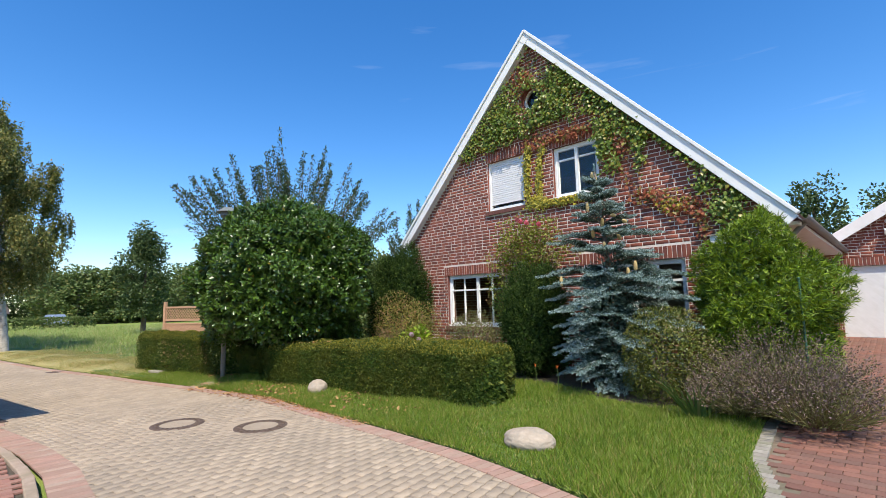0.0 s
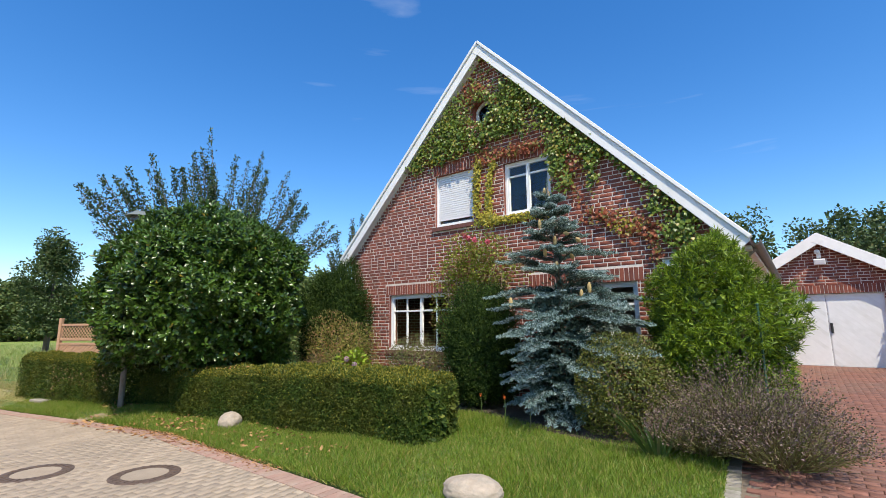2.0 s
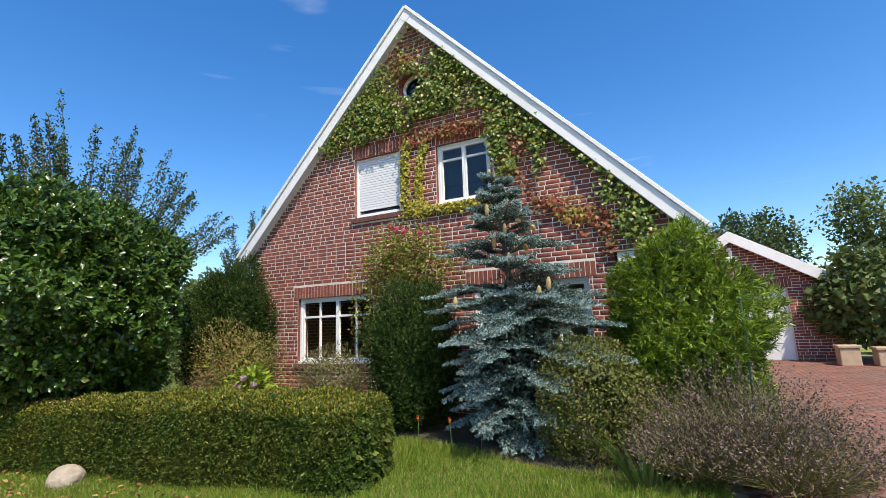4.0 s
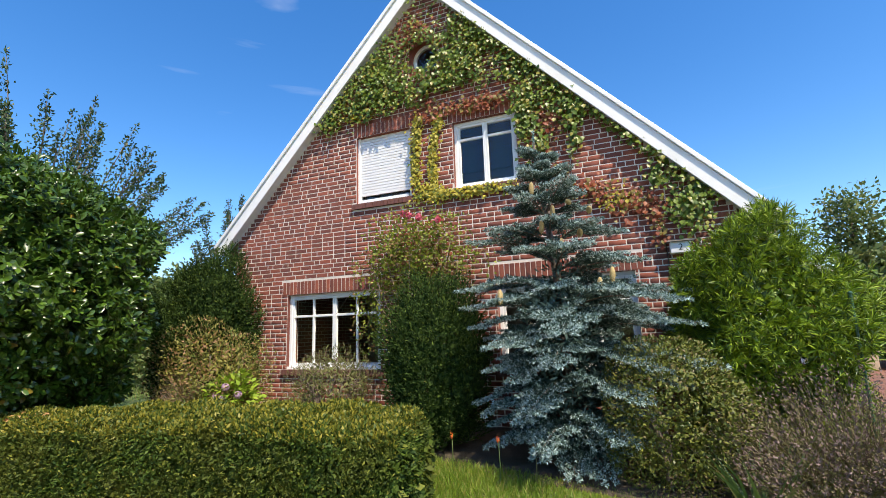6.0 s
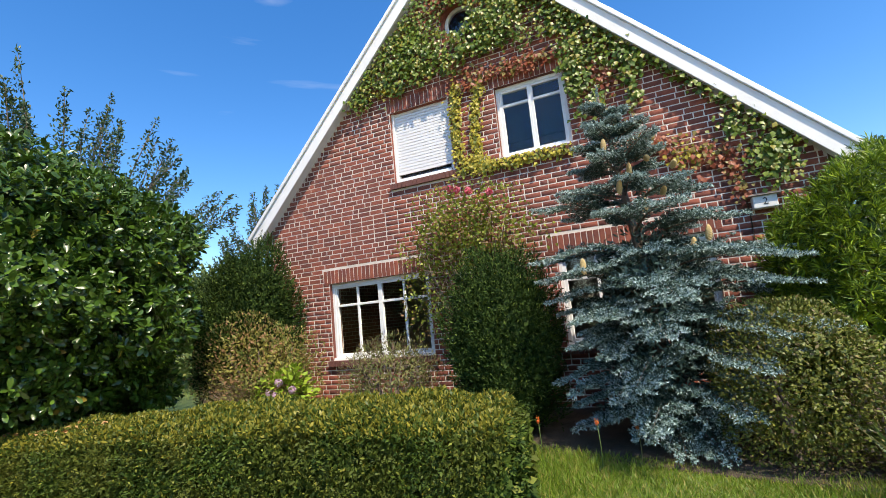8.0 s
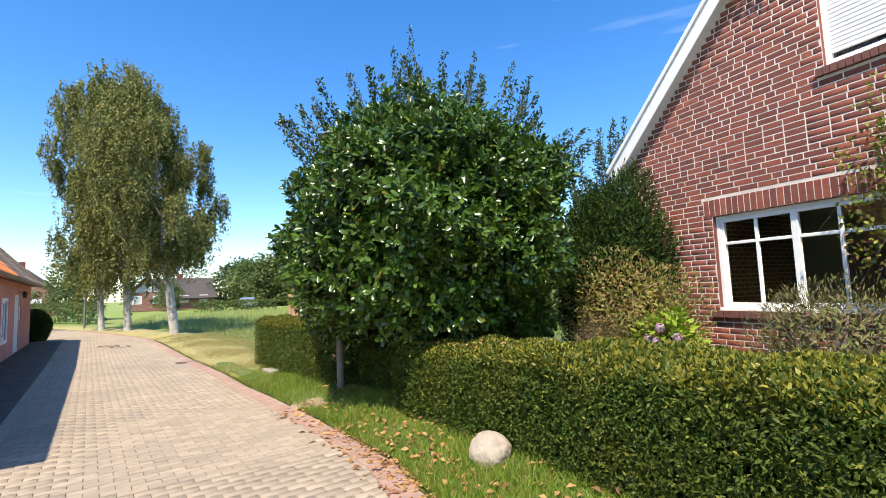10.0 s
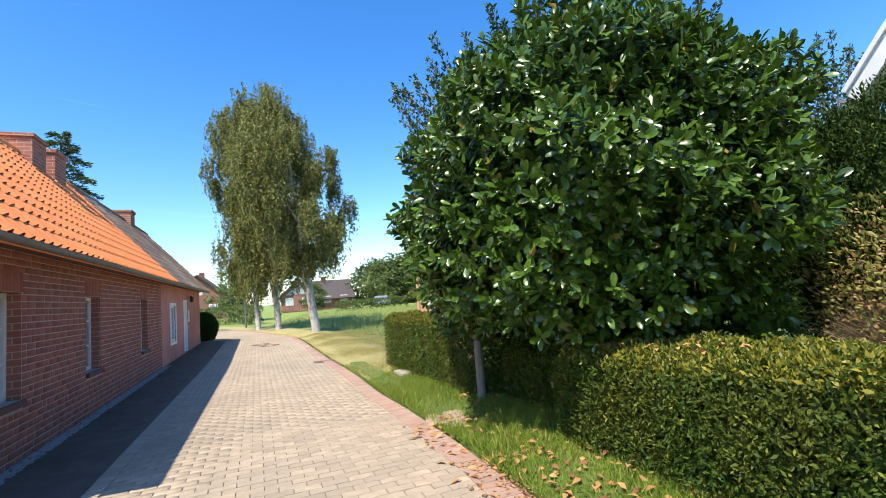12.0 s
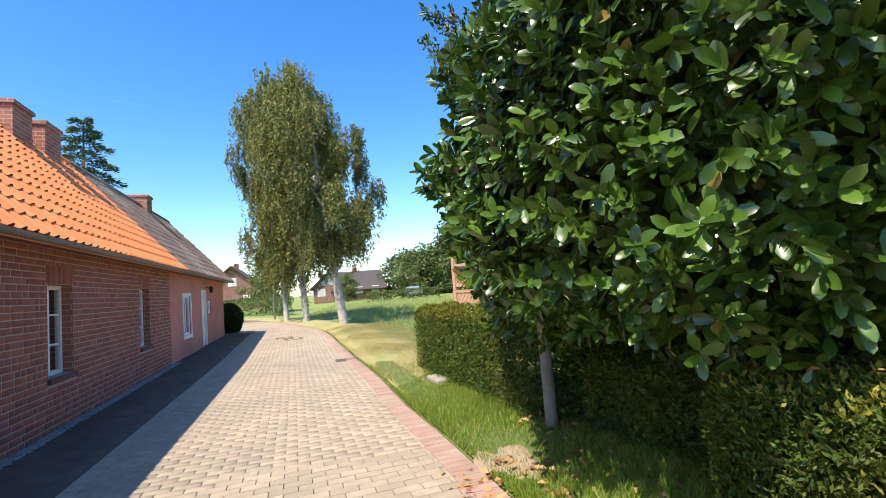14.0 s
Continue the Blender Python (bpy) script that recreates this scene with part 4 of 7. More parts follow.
old_wall = turned_wall(UB, UA, -0.3, EAZ, O_WIN, M_MORTAR2, old_house, "front_wall")
new_wall = turned_wall(UC, UB - 0.01, -0.3, EAZ, N_WIN + [N_DOOR, N_SMALL], M_SALMON, new_house, "front_wall")
for parent, u, mt in ((old_house, UA - 0.3, M_MASON2), (new_house, UC, M_SALMON)):
    bm = bmesh.new()
    poly = [(-0.305, -0.3), (-2 * RBK, -0.3), (-2 * RBK, EAZ), (-RBK, RIZ - 0.1), (-0.305, EAZ)]
    f = [bm.verts.new((u, y, z)) for y, z in poly]
    g = [bm.verts.new((u + 0.3, y, z)) for y, z in poly]
    bm.faces.new(f)
    bm.faces.new(g[::-1])
    for i in range(5):
        bm.faces.new((f[(i + 1) % 5], f[i], g[i], g[(i + 1) % 5]))
    bmesh.ops.recalc_face_normals(bm, faces=bm.faces[:])
    part("gable_wall", bm, mt, parent)
for parent, a, b, mt in ((old_house, UB, UA, M_MASON2), (new_house, UC, UB - 0.01, M_SALMON)):
    bm = bmesh.new()
    box(bm, a, b, -2 * RBK - 0.3, -2 * RBK - 0.002, -0.3, EAZ)
    part("back_wall", bm, mt, parent)
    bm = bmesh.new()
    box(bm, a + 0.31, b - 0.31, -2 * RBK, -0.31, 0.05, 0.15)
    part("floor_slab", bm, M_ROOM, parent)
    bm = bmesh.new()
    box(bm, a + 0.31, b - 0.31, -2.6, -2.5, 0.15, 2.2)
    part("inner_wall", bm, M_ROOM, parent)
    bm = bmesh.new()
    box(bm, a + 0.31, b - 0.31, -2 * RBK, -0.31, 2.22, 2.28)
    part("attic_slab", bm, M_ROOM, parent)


def cottage_window(parent, win, bars, label, recess):
    x0, x1, z0, z1 = win
    y = -recess
    w = bmesh.new()
    fr = 0.06
    for c in ((x0, x1, z0, z0 + fr), (x0, x1, z1 - fr, z1), (x0, x0 + fr, z0 + fr, z1 - fr), (x1 - fr, x1, z0 + fr, z1 - fr)):
        box(w, c[0], c[1], y - 0.07, y, c[2], c[3], 0.005)
    ob = part("window", w, M_WHITE, parent, label)
    w = bmesh.new()
    xm = (x0 + x1) / 2
    box(w, xm - 0.03, xm + 0.03, y - 0.06, y - 0.01, z0 + fr, z1 - fr, 0.004)
    for k in range(1, bars):
        z = z0 + (z1 - z0) * k / bars
        box(w, x0 + fr, x1 - fr, y - 0.055, y - 0.015, z - 0.014, z + 0.014, 0.003)
    part("glazing_bars", w, M_WHITE, ob)
    g = bmesh.new()
    box(g, x0 + fr * 0.7, x1 - fr * 0.7, y - 0.038, y - 0.033, z0 + fr * 0.7, z1 - fr * 0.7)
    p = part("pane", g, M_GLASS, ob)
    p.visible_shadow = False
    c = bmesh.new()
    for a, b in ((x0 + 0.05, x0 + 0.3), (x1 - 0.3, x1 - 0.05)):
        pts = [(a + (b - a) * k / 12, y - 0.16 - 0.02 * (k % 2)) for k in range(13)]
        lo = [c.verts.new((p, q, z0 + 0.02)) for p, q in pts]
        hi = [c.verts.new((p, q, z1 - 0.02)) for p, q in pts]
        for i in range(12):
            c.faces.new((lo[i], lo[i + 1], hi[i + 1], hi[i]))
    bmesh.ops.solidify(c, geom=c.faces[:], thickness=0.004)
    part("curtain", c, M_CURTAIN, ob, "pale drawn-back curtain")
    return ob


for w in O_WIN:
    for q in ((w[0] - 0.02, w[0] + 0.003, w[2], w[3]), (w[1] - 0.003, w[1] + 0.02, w[2], w[3]), (w[0] + 0.003, w[1] - 0.003, w[3] - 0.003, w[3] + 0.02)):
        bm = bmesh.new()
        box(bm, q[0], q[1], -0.28, -0.006, q[2], q[3])
        part("jamb", bm, M_MASON2, old_house)
    cottage_window(old_house, w, 3, "white window with glazing bars in deep brick reveal", 0.14)
    bm = bmesh.new()
    box(bm, w[0] - 0.03, w[1] + 0.03, -0.14, 0.045, w[2] - 0.075, w[2] - 0.004, 0.008)
    part("window_sill", bm, M_BRICK_DARK, old_house, "dark brick window sill")
cottage_window(new_house, N_WIN[0], 1, "white window with wide white surround", 0.03)
cottage_window(new_house, N_SMALL, 1, "small white window", 0.03)
bm = bmesh.new()
a, b, c, d2 = N_WIN[0]
for q in ((a - 0.09, b + 0.09, c - 0.1, c), (a - 0.09, b + 0.09, d2, d2 + 0.09), (a - 0.09, a, c, d2), (b, b + 0.09, c, d2)):
    box(bm, q[0], q[1], -0.02, 0.02, q[2], q[3], 0.004)
part("window_surround", bm, M_WHITE, new_house)
bm = bmesh.new()
box(bm, N_DOOR[0] + 0.02, N_DOOR[1] - 0.02, -0.12, -0.07, 0.04, N_DOOR[3] - 0.02, 0.005)
dr = part("door", bm, M_WHITE, new_house, "white panelled front door")
bm = bmesh.new()
for z0, z1 in ((0.2, 0.85), (1.05, 1.8)):
    box(bm, N_DOOR[0] + 0.18, N_DOOR[1] - 0.18, -0.075, -0.06, z0, z1, 0.006)
part("door_panel", bm, M_WHITE, dr)
bm = bmesh.new()
cyl(bm, (N_DOOR[1] - 0.10, -0.03, 1.0), (N_DOOR[1] - 0.22, -0.03, 1.0), 0.012, 0.012, 8)
box(bm, N_DOOR[1] - 0.12, N_DOOR[1] - 0.08, -0.07, -0.03, 0.92, 1.08, 0.003)
part("door_handle", bm, M_BLACK, dr)
bm = bmesh.new()
box(bm, N_DOOR[0] - 0.06, N_DOOR[0] + 0.02, -0.10, 0.012, 0.03, N_DOOR[3] + 0.05, 0.004)
box(bm, N_DOOR[1] - 0.02, N_DOOR[1] + 0.06, -0.10, 0.012, 0.03, N_DOOR[3] + 0.05, 0.004)
box(bm, N_DOOR[0] + 0.02, N_DOOR[1] - 0.02, -0.10, 0.012, N_DOOR[3] - 0.02, N_DOOR[3] + 0.05, 0.004)
part("door_frame", bm, M_WHITE, new_house)
lantern = tagged(new("wall_lantern"), "dark wall lantern beside the white door", "lamp")
lantern.matrix_basis = OLD @ pose(along(-17.3), 0, 2.0)
bm = bmesh.new()
cyl(bm, (0, 0.0, 0.1), (0, 0.16, 0.14), 0.012, 0.012, 6)
cyl(bm, (0, 0.16, -0.1), (0, 0.16, 0.06), 0.05, 0.075, 6)
cyl(bm, (0, 0.16, 0.06), (0, 0.16, 0.15), 0.095, 0.01, 6)
part("lantern_frame", bm, M_BLACK, lantern)
# thin joint strip between the two houses, gutters
for parent, a, b in ((old_house, UB + 0.0, UA + 0.10), (new_house, UC - 0.2, UB - 0.01)):
    bm = bmesh.new()
    for k in range(8):
        a0, a1 = math.pi + math.pi * k / 8, math.pi + math.pi * (k + 1) / 8
        v = [bm.verts.new((u, 0.40 + 0.06 * math.cos(t), EAZ - 0.03 + 0.06 * math.sin(t))) for t in (a0, a1) for u in (a, b)]
        bm.faces.new((v[0], v[1], v[3], v[2]))
    bmesh.ops.remove_doubles(bm, verts=bm.verts[:], dist=0.0005)
    bmesh.ops.solidify(bm, geom=bm.faces[:], thickness=0.006)
    part("gutter", bm, M_ZINC, parent, "grey zinc gutter")
    bm = bmesh.new()
    box(bm, a, b, -0.02, 0.335, EAZ - 0.03, EAZ + 0.0)
    part("eave_board", bm, M_BRICK_DARK, parent)


def chimney(parent, u, y, z, w, h):
    ob = None
    bm = bmesh.new()
    box(bm, u - w / 2, u + w / 2, y - w / 2, y + w / 2, z - 1.0, z + h, 0.01)
    ob = part("chimney", bm, M_MASON2, parent, "square red brick chimney")
    bm = bmesh.new()
    box(bm, u - w / 2 - 0.04, u + w / 2 + 0.04, y - w / 2 - 0.04, y + w / 2 + 0.04, z + h * 0.78, z + h * 0.98, 0.01)
    part("chimney_head", bm, M_MASON2, ob)


chimney(old_house, along(-9.35), -RBK, RIZ, 0.70, 0.42)
chimney(old_house, along(-10.55), -RBK, RIZ, 0.70, 0.45)
chimney(new_house, along(-17.9), -RBK, RIZ, 0.60, 0.42)

# pantiles: an S-shaped profile, laid in courses
OVER = 0.38
SL = math.hypot(RBK + OVER, RIZ - EAZ)
RANG = math.degrees(math.atan2(RIZ - EAZ, RBK + OVER))


def pantile_mesh(name, w, l, material):
    """A flat pan with a roll at one side; the roll is open at its lower end."""
    bm = bmesh.new()
    prof = [(0, 0.004), (0.30 * w, 0.0), (0.56 * w, 0.003), (0.64 * w, 0.026), (0.73 * w, 0.042), (0.83 * w, 0.044), (0.92 * w, 0.03), (1.02 * w, 0.004)]
    lo = [bm.verts.new((x, 0, z + 0.026)) for x, z in prof]
    hi = [bm.verts.new((x, l, z)) for x, z in prof]
    for i in range(7):
        bm.faces.new((lo[i], lo[i + 1], hi[i + 1], hi[i]))
    up = [bm.verts.new((x, 0.0, z + 0.026)) for x, z in prof[:3]]
    un = [bm.verts.new((x, 0.004, z - 0.002)) for x, z in prof[:3]]
    for i in range(2):
        bm.faces.new((un[i], un[i + 1], up[i + 1], up[i]))
    me = bpy.data.meshes.new(name)
    bm.to_mesh(me)
    bm.free()
    me.materials.append(material)
    return me


def tile_roof(parent, u0, u1, material, tw, tl, near_lo, near_hi, jitter):
    """Both slopes: a boarded underside, tiles on the road side as pieces, the far side plain."""
    bm = bmesh.new()
    for s in (-1, 1):
        m = pose(0, -RBK, RIZ, 0, 0, 0) @ pose(0, 0, 0, -s * RANG, 0, 0)
        a, b = (0, SL) if s > 0 else (-SL, 0)
        box(bm, u0, u1, a, b, -0.12, -0.02, m=m)
    roof = part("roof", bm, material, parent)
    me = pantile_mesh("roof_tile", tw, tl * 1.08, material)
    n, rows, made = int((u1 - u0) / tw), int(SL / tl) + 1, 0
    base = pose(0, -RBK, RIZ) @ pose(0, 0, 0, -RANG, 0, 0)
    V, F = [], []
    co = np.array([v.co for v in me.vertices])
    fa = [tuple(p.vertices) for p in me.polygons]
    off = 0
    for r in range(rows):
        for k in range(n):
            u = u0 + k * tw
            y = SL + 0.04 - r * tl
            m = base @ pose(u, y, random.uniform(-1, 1) * jitter, 0, 0, 180 + random.uniform(-1, 1) * jitter * 60) @ pose(-tw, 0, 0)
            if r < 9 and near_lo < u < near_hi and made < 300:
                ob = new("roof_tile", me)
                ob.parent = roof
                ob.matrix_basis = m
                made += 1
            else:
                a = np.array(m)
                V.append(co @ a[:3, :3].T + a[:3, 3])
                F += [tuple(i + off for i in f) for f in fa]
                off += len(co)
    rest = fast_mesh("roof_tiles", np.concatenate(V), np.array(F), material, roof)
    tagged(rest, kind="stuff")
    bm = bmesh.new()
    k = 0
    u = u0
    while u < u1:
        cyl(bm, (u, -RBK, RIZ + 0.0), (min(u + 0.36, u1 + 0.05), -RBK, RIZ + 0.01), 0.115, 0.095, 10)
        u += 0.34
    part("ridge_tiles", bm, material, parent)


# ---- street furniture ----
street_lamp = tagged(empty("street_lamp", -3.48, 7.28, float(gz(-3.48, 7.28))), "street lamp on a pale post with a grey mushroom head", "street lamp")
bm = bmesh.new()
cyl(bm, (0, 0, -0.1), (0, 0, 1.1), 0.06, 0.055, 14)
cyl(bm, (0, 0, 1.1), (0, 0, 4.05), 0.05, 0.04, 12)
# pole colour is darkened for the shade under the laurel
part("pole", bm, M_POST, street_lamp)
bm = bmesh.new()
for z, r0, r1, h in ((4.05, 0.05, 0.17, 0.10), (4.15, 0.19, 0.17, 0.10), (4.25, 0.30, 0.10, 0.14)):
    cyl(bm, (0, 0, z), (0, 0, z + h), r0, r1, 18)
part("lamp_head", bm, M_LAMP, street_lamp)
for x, y, hgt in ((-32.0, -1.75, 3.9),):
    ob = tagged(empty("street_lamp", x, y, float(gz(x, y))), "slim grey street lamp by the bend", "street lamp")
    bm = bmesh.new()
    cyl(bm, (0, 0, -0.1), (0, 0, hgt), 0.06, 0.045, 10)
    part("pole", bm, M_ZINC, ob)
    bm = bmesh.new()
    cyl(bm, (0, 0, hgt), (0, 0, hgt + 0.25), 0.09, 0.22, 12)
    cyl(bm, (0, 0, hgt + 0.25), (0, 0, hgt + 0.36), 0.27, 0.06, 12)
    part("lamp_head", bm, M_LAMP, ob)


def manhole(x, y, r=0.37):
    ob = tagged(empty("manhole_cover", x, y, float(gz(x, y))), "round cast-iron manhole cover with concrete filling", "manhole cover")
    bm = bmesh.new()
    seg = 40
    prof = [(r * 0.66, -0.01), (r * 0.66, 0.008), (r * 0.95, 0.008), (r, 0.002), (r, -0.03)]
    rings = [[bm.verts.new((q * math.cos(2 * math.pi * k / seg), q * math.sin(2 * math.pi * k / seg), z)) for k in range(seg)] for q, z in prof]
    for a, b in zip(rings, rings[1:]):
        for k in range(seg):
            bm.faces.new((a[k], a[(k + 1) % seg], b[(k + 1) % seg], b[k]))
    bmesh.ops.recalc_face_normals(bm, faces=bm.faces[:])
    rim = part("rim", bm, M_IRON, ob, "ribbed iron rim")
    for k in range(24):
        bm = bmesh.new()
        a = 2 * math.pi * k / 24
        box(bm, r * 0.70, r * 0.91, -0.016, 0.016, 0.007, 0.014, 0.002, m=pose(0, 0, 0, 0, 0, math.degrees(a)))
        part("rib", bm, M_IRON, rim)
    bm = bmesh.new()
    bmesh.ops.create_circle(bm, cap_ends=True, segments=seg, radius=r * 0.655, matrix=pose(0, 0, 0.004))
    part("filling", bm, M_PAVER, ob, "pale concrete filling")
    bm = bmesh.new()
    inner = [bm.verts.new((r * math.cos(2 * math.pi * k / seg), r * math.sin(2 * math.pi * k / seg), -0.002)) for k in range(seg)]
    outer = [bm.verts.new((1.45 * r * math.cos(2 * math.pi * k / seg), 1.45 * r * math.sin(2 * math.pi * k / seg), -0.006)) for k in range(seg)]
    for k in range(seg):
        bm.faces.new((inner[k], outer[k], outer[(k + 1) % seg], inner[(k + 1) % seg]))
    part("collar", bm, M_PAVER, ob, "mortared collar round the rim")
    return ob


MH = [(2.17, 5.76), (0.93, 5.02), (-17.4, 2.25), (-18.2, 1.75)]
for x, y in MH:
    manhole(x, y)
drain = tagged(empty("road_drain", -10.6, 4.76, float(gz(-10.6, 4.76)), ROT), "iron road drain grating beside the kerb", "drain")
bm = bmesh.new()
box(bm, -0.25, 0.25, -0.25, 0.25, -0.03, 0.004)
part("drain_frame", bm, M_IRON, drain)
for k in range(7):
    bm = bmesh.new()
    box(bm, -0.22, 0.22, -0.21 + k * 0.065, -0.18 + k * 0.065, 0.003, 0.012, 0.002)
    part("bar", bm, M_IRON, drain)


def boulder(x, y, rx, ry, rz, seed, rot, label):
    bm = bmesh.new()
    bmesh.ops.create_icosphere(bm, subdivisions=5, radius=1)
    for v in bm.verts:
        n = 1 + 0.10 * noise.noise(v.co * 1.4 + Vector((seed, 0, 0))) + 0.035 * noise.noise(v.co * 5 + Vector((seed, 3, 0)))
        v.co = Vector((v.co.x * rx, v.co.y * ry, v.co.z * rz)) * n
    for f in bm.faces:
        f.smooth = True
    me = bpy.data.meshes.new("boulder")
    bm.to_mesh(me)
    bm.free()
    me.materials.append(M_STONE)
    ob = new("boulder", me)
    ob.matrix_basis = pose(x, y, float(gz(x, y)) + rz * 0.62, 0, 0, rot)
    tagged(ob, label, "boulder", "boulders on the verge")


boulder(5.78, 7.29, 0.31, 0.21, 0.135, 3.1, 15, "flat pale granite boulder on the lawn")
boulder(0.66, 7.56, 0.195, 0.185, 0.165, 8.2, 0, "round pale granite boulder at the verge")

# bare sandy patch in the verge, a sunk slab beside the hedge
bm = bmesh.new()
rim = []
for k in range(40):
    a = 2 * math.pi * k / 40
    q = 1 + 0.14 * math.sin(3 * a + 1) + 0.09 * math.sin(7 * a)
    rim.append((-2.95 + 0.52 * q * math.cos(a), 6.72 + 0.24 * q * math.sin(a) + 0.10 * math.cos(a)))
rings = [[bm.verts.new((-2.95 + (x + 2.95) * f, 6.72 + (y - 6.72) * f, float(gz(x, y)) + h)) for x, y in rim] for f, h in ((1.0, 0.0), (0.85, 0.022), (0.5, 0.030))]
for r0, r1 in zip(rings, rings[1:]):
    for k in range(40):
        bm.faces.new((r0[k], r0[(k + 1) % 40], r1[(k + 1) % 40], r1[k])).smooth = True
bm.faces.new(rings[-1])
tagged(part("bare_ground", bm, M_SAND), "bare sandy patch worn into the verge", "ground", kind="structure")
bm = bmesh.new()
box(bm, -0.26, 0.26, -0.11, 0.11, -0.06, 0.065, 0.02)
slab = part("stone_slab", bm, M_EDGE)
slab.matrix_basis = pose(-6.38, 6.52, float(gz(-6.38, 6.52)), 0, 0, 14)
tagged(slab, "grey concrete slab sunk in the grass by the hedge", "slab")

# lattice fence panel behind the clipped hedge
fence = tagged(empty("fence_panel", -8.75, 7.28, float(gz(-8.75, 7.28)), 24), "wooden fence panel with lattice top", "fence")
for x in (0.0, 1.85):
    bm = bmesh.new()
    box(bm, x - 0.045, x + 0.045, -0.045, 0.045, -0.1, 2.03, 0.008)
    part("post", bm, M_WOOD, fence)
bm = bmesh.new()
for z in (1.30, 1.42, 1.84):
    box(bm, 0.046, 1.804, -0.025, 0.025, z - 0.03, z + 0.03, 0.004)
part("rail", bm, M_WOOD, fence)
for k in range(26):
    c = -1.3 + k * 0.14
    poly = clip_poly(clip_poly([(0.05, c), (1.80, c + 1.75), (1.80, c + 1.75 + 0.125), (0.05, c + 0.125)], 0, 1, 1.27), 0, -1, -0.15)
    if len(poly) > 2:
        bm = bmesh.new()
        f = [bm.verts.new((p, -0.012, q)) for p, q in poly]
        g = [bm.verts.new((p, 0.012, q)) for p, q in poly]
        bm.faces.new(f)
        bm.faces.new(g[::-1])
        for i in range(len(poly)):
            j = (i + 1) % len(poly)
            bm.faces.new((f[j], f[i], g[i], g[j]))
        part("board", bm, M_WOOD, fence)
for s in (-1, 1):
    for k in range(24):
        c = 0.05 + k * 0.11 - 0.4
        q0, q1 = (1.45, 1.81)
        pts = [(c, q0), (c + 0.025, q0), (c + 0.025 + s * 0.36, q1), (c + s * 0.36, q1)]
        pts = clip_poly(clip_poly(pts, 1, 0, 1.80), -1, 0, -0.05)
        if len(pts) > 2:
            bm = bmesh.new()
            f = [bm.verts.new((p, s * 0.006 - 0.005, q)) for p, q in pts]
            g = [bm.verts.new((p, s * 0.006 + 0.005, q)) for p, q in pts]
            bm.faces.new(f)
            bm.faces.new(g[::-1])
            for i in range(len(pts)):
                j = (i + 1) % len(pts)
                bm.faces.new((f[j], f[i], g[i], g[j]))
            part("lath", bm, M_WOOD, fence)


# ---- plants of the front garden ----
# cherry laurel: single glossy leaves, the nearest as pieces
LC, LR = (-2.44, 8.42, 2.34), (2.25, 2.05, 1.92)
laurel = tagged(empty("cherry_laurel", LC[0], LC[1], 0.0), "large rounded cherry laurel with dark glossy leaves", "shrub")
p, o = shell(9500, (0, 0, LC[2]), LR, 11, 0.085, 10, 2.25, 0.30, zmin=0.62)
hang = 0.97 - 0.45 * (p[:, 1] > -0.7) + 0.06 * np.clip(p[:, 0], 0, 2) + 0.10 * np.sin(p[:, 0] * 3.1) + 0.09 * np.sin(p[:, 1] * 4.3 + p[:, 0] * 7)
up_a_bit = p[:, 2] > hang
p, o = p[up_a_bit], o[up_a_bit]
axis = unit(o * 0.8 + np.array((0.05, -0.05, 0.45)) + 0.38 * rng.normal(size=o.shape))
side = unit(np.cross(axis, rng.normal(size=o.shape)))
third = np.cross(axis, side)
P, Y, N = [], [], []
for k in range(8):
    turn = 2.4 * k + 0.35 * rng.normal(size=len(p))
    out = side * np.cos(turn)[:, None] + third * np.sin(turn)[:, None]
    open_up = 0.95 - 0.085 * k
    P.append(p + axis * (0.014 * k - 0.05))
    Y.append(unit(out * open_up + axis * (1.15 - open_up) + 0.18 * rng.normal(size=o.shape) - np.array((0, 0, 0.12))))
    N.append(unit(axis - out * 0.25 + 0.15 * rng.normal(size=o.shape)))
p, y, nd = np.concatenate(P), np.concatenate(Y), np.concatenate(N)
mix = rng.permutation(len(p))
p, y, nd = p[mix], y[mix], nd[mix]
s = 0.112 * rng.uniform(0.65, 1.2, len(p))
seen = (p[:, 1] < -0.9) & (p[:, 0] > -1.6) & (p[:, 0] < 1.8) & (np.abs(p[:, 2] - 2.2) < 1.2)
near_i = np.flatnonzero(seen)[:300]
rest = np.ones(len(p), bool)
rest[near_i] = False
BIGLEAF = (np.array([(0, 0, 0), (-0.30, 0.20, 0.03), (0.30, 0.20, 0.03), (0, 0.22, -0.02), (-0.5, 0.58, 0.035), (0.5, 0.58, 0.035), (0, 0.60, -0.02), (-0.36, 0.86, 0.0), (0.36, 0.86, 0.0), (0, 0.88, -0.04), (0, 1, -0.09)], float),
           np.array([(0, 2, 3), (0, 3, 1), (3, 2, 5), (3, 5, 6), (1, 3, 6), (1, 6, 4), (6, 5, 8), (6, 8, 9), (4, 6, 9), (4, 9, 7), (9, 8, 10), (7, 9, 10)]))
leaf_mesh("foliage", p[rest], y[rest], nd[rest], s[rest], s[rest] * 0.45, BIGLEAF, L_LAUREL, laurel)
lm = bpy.data.meshes.new("leaf")
lm.from_pydata([(a * 0.056, b * 0.135, c * 0.135) for a, b, c in BIGLEAF[0]], [], [tuple(int(i) for i in f) for f in BIGLEAF[1]])
lm.materials.append(L_LAUREL)
lm.polygons.foreach_set("use_smooth", [True] * len(lm.polygons))
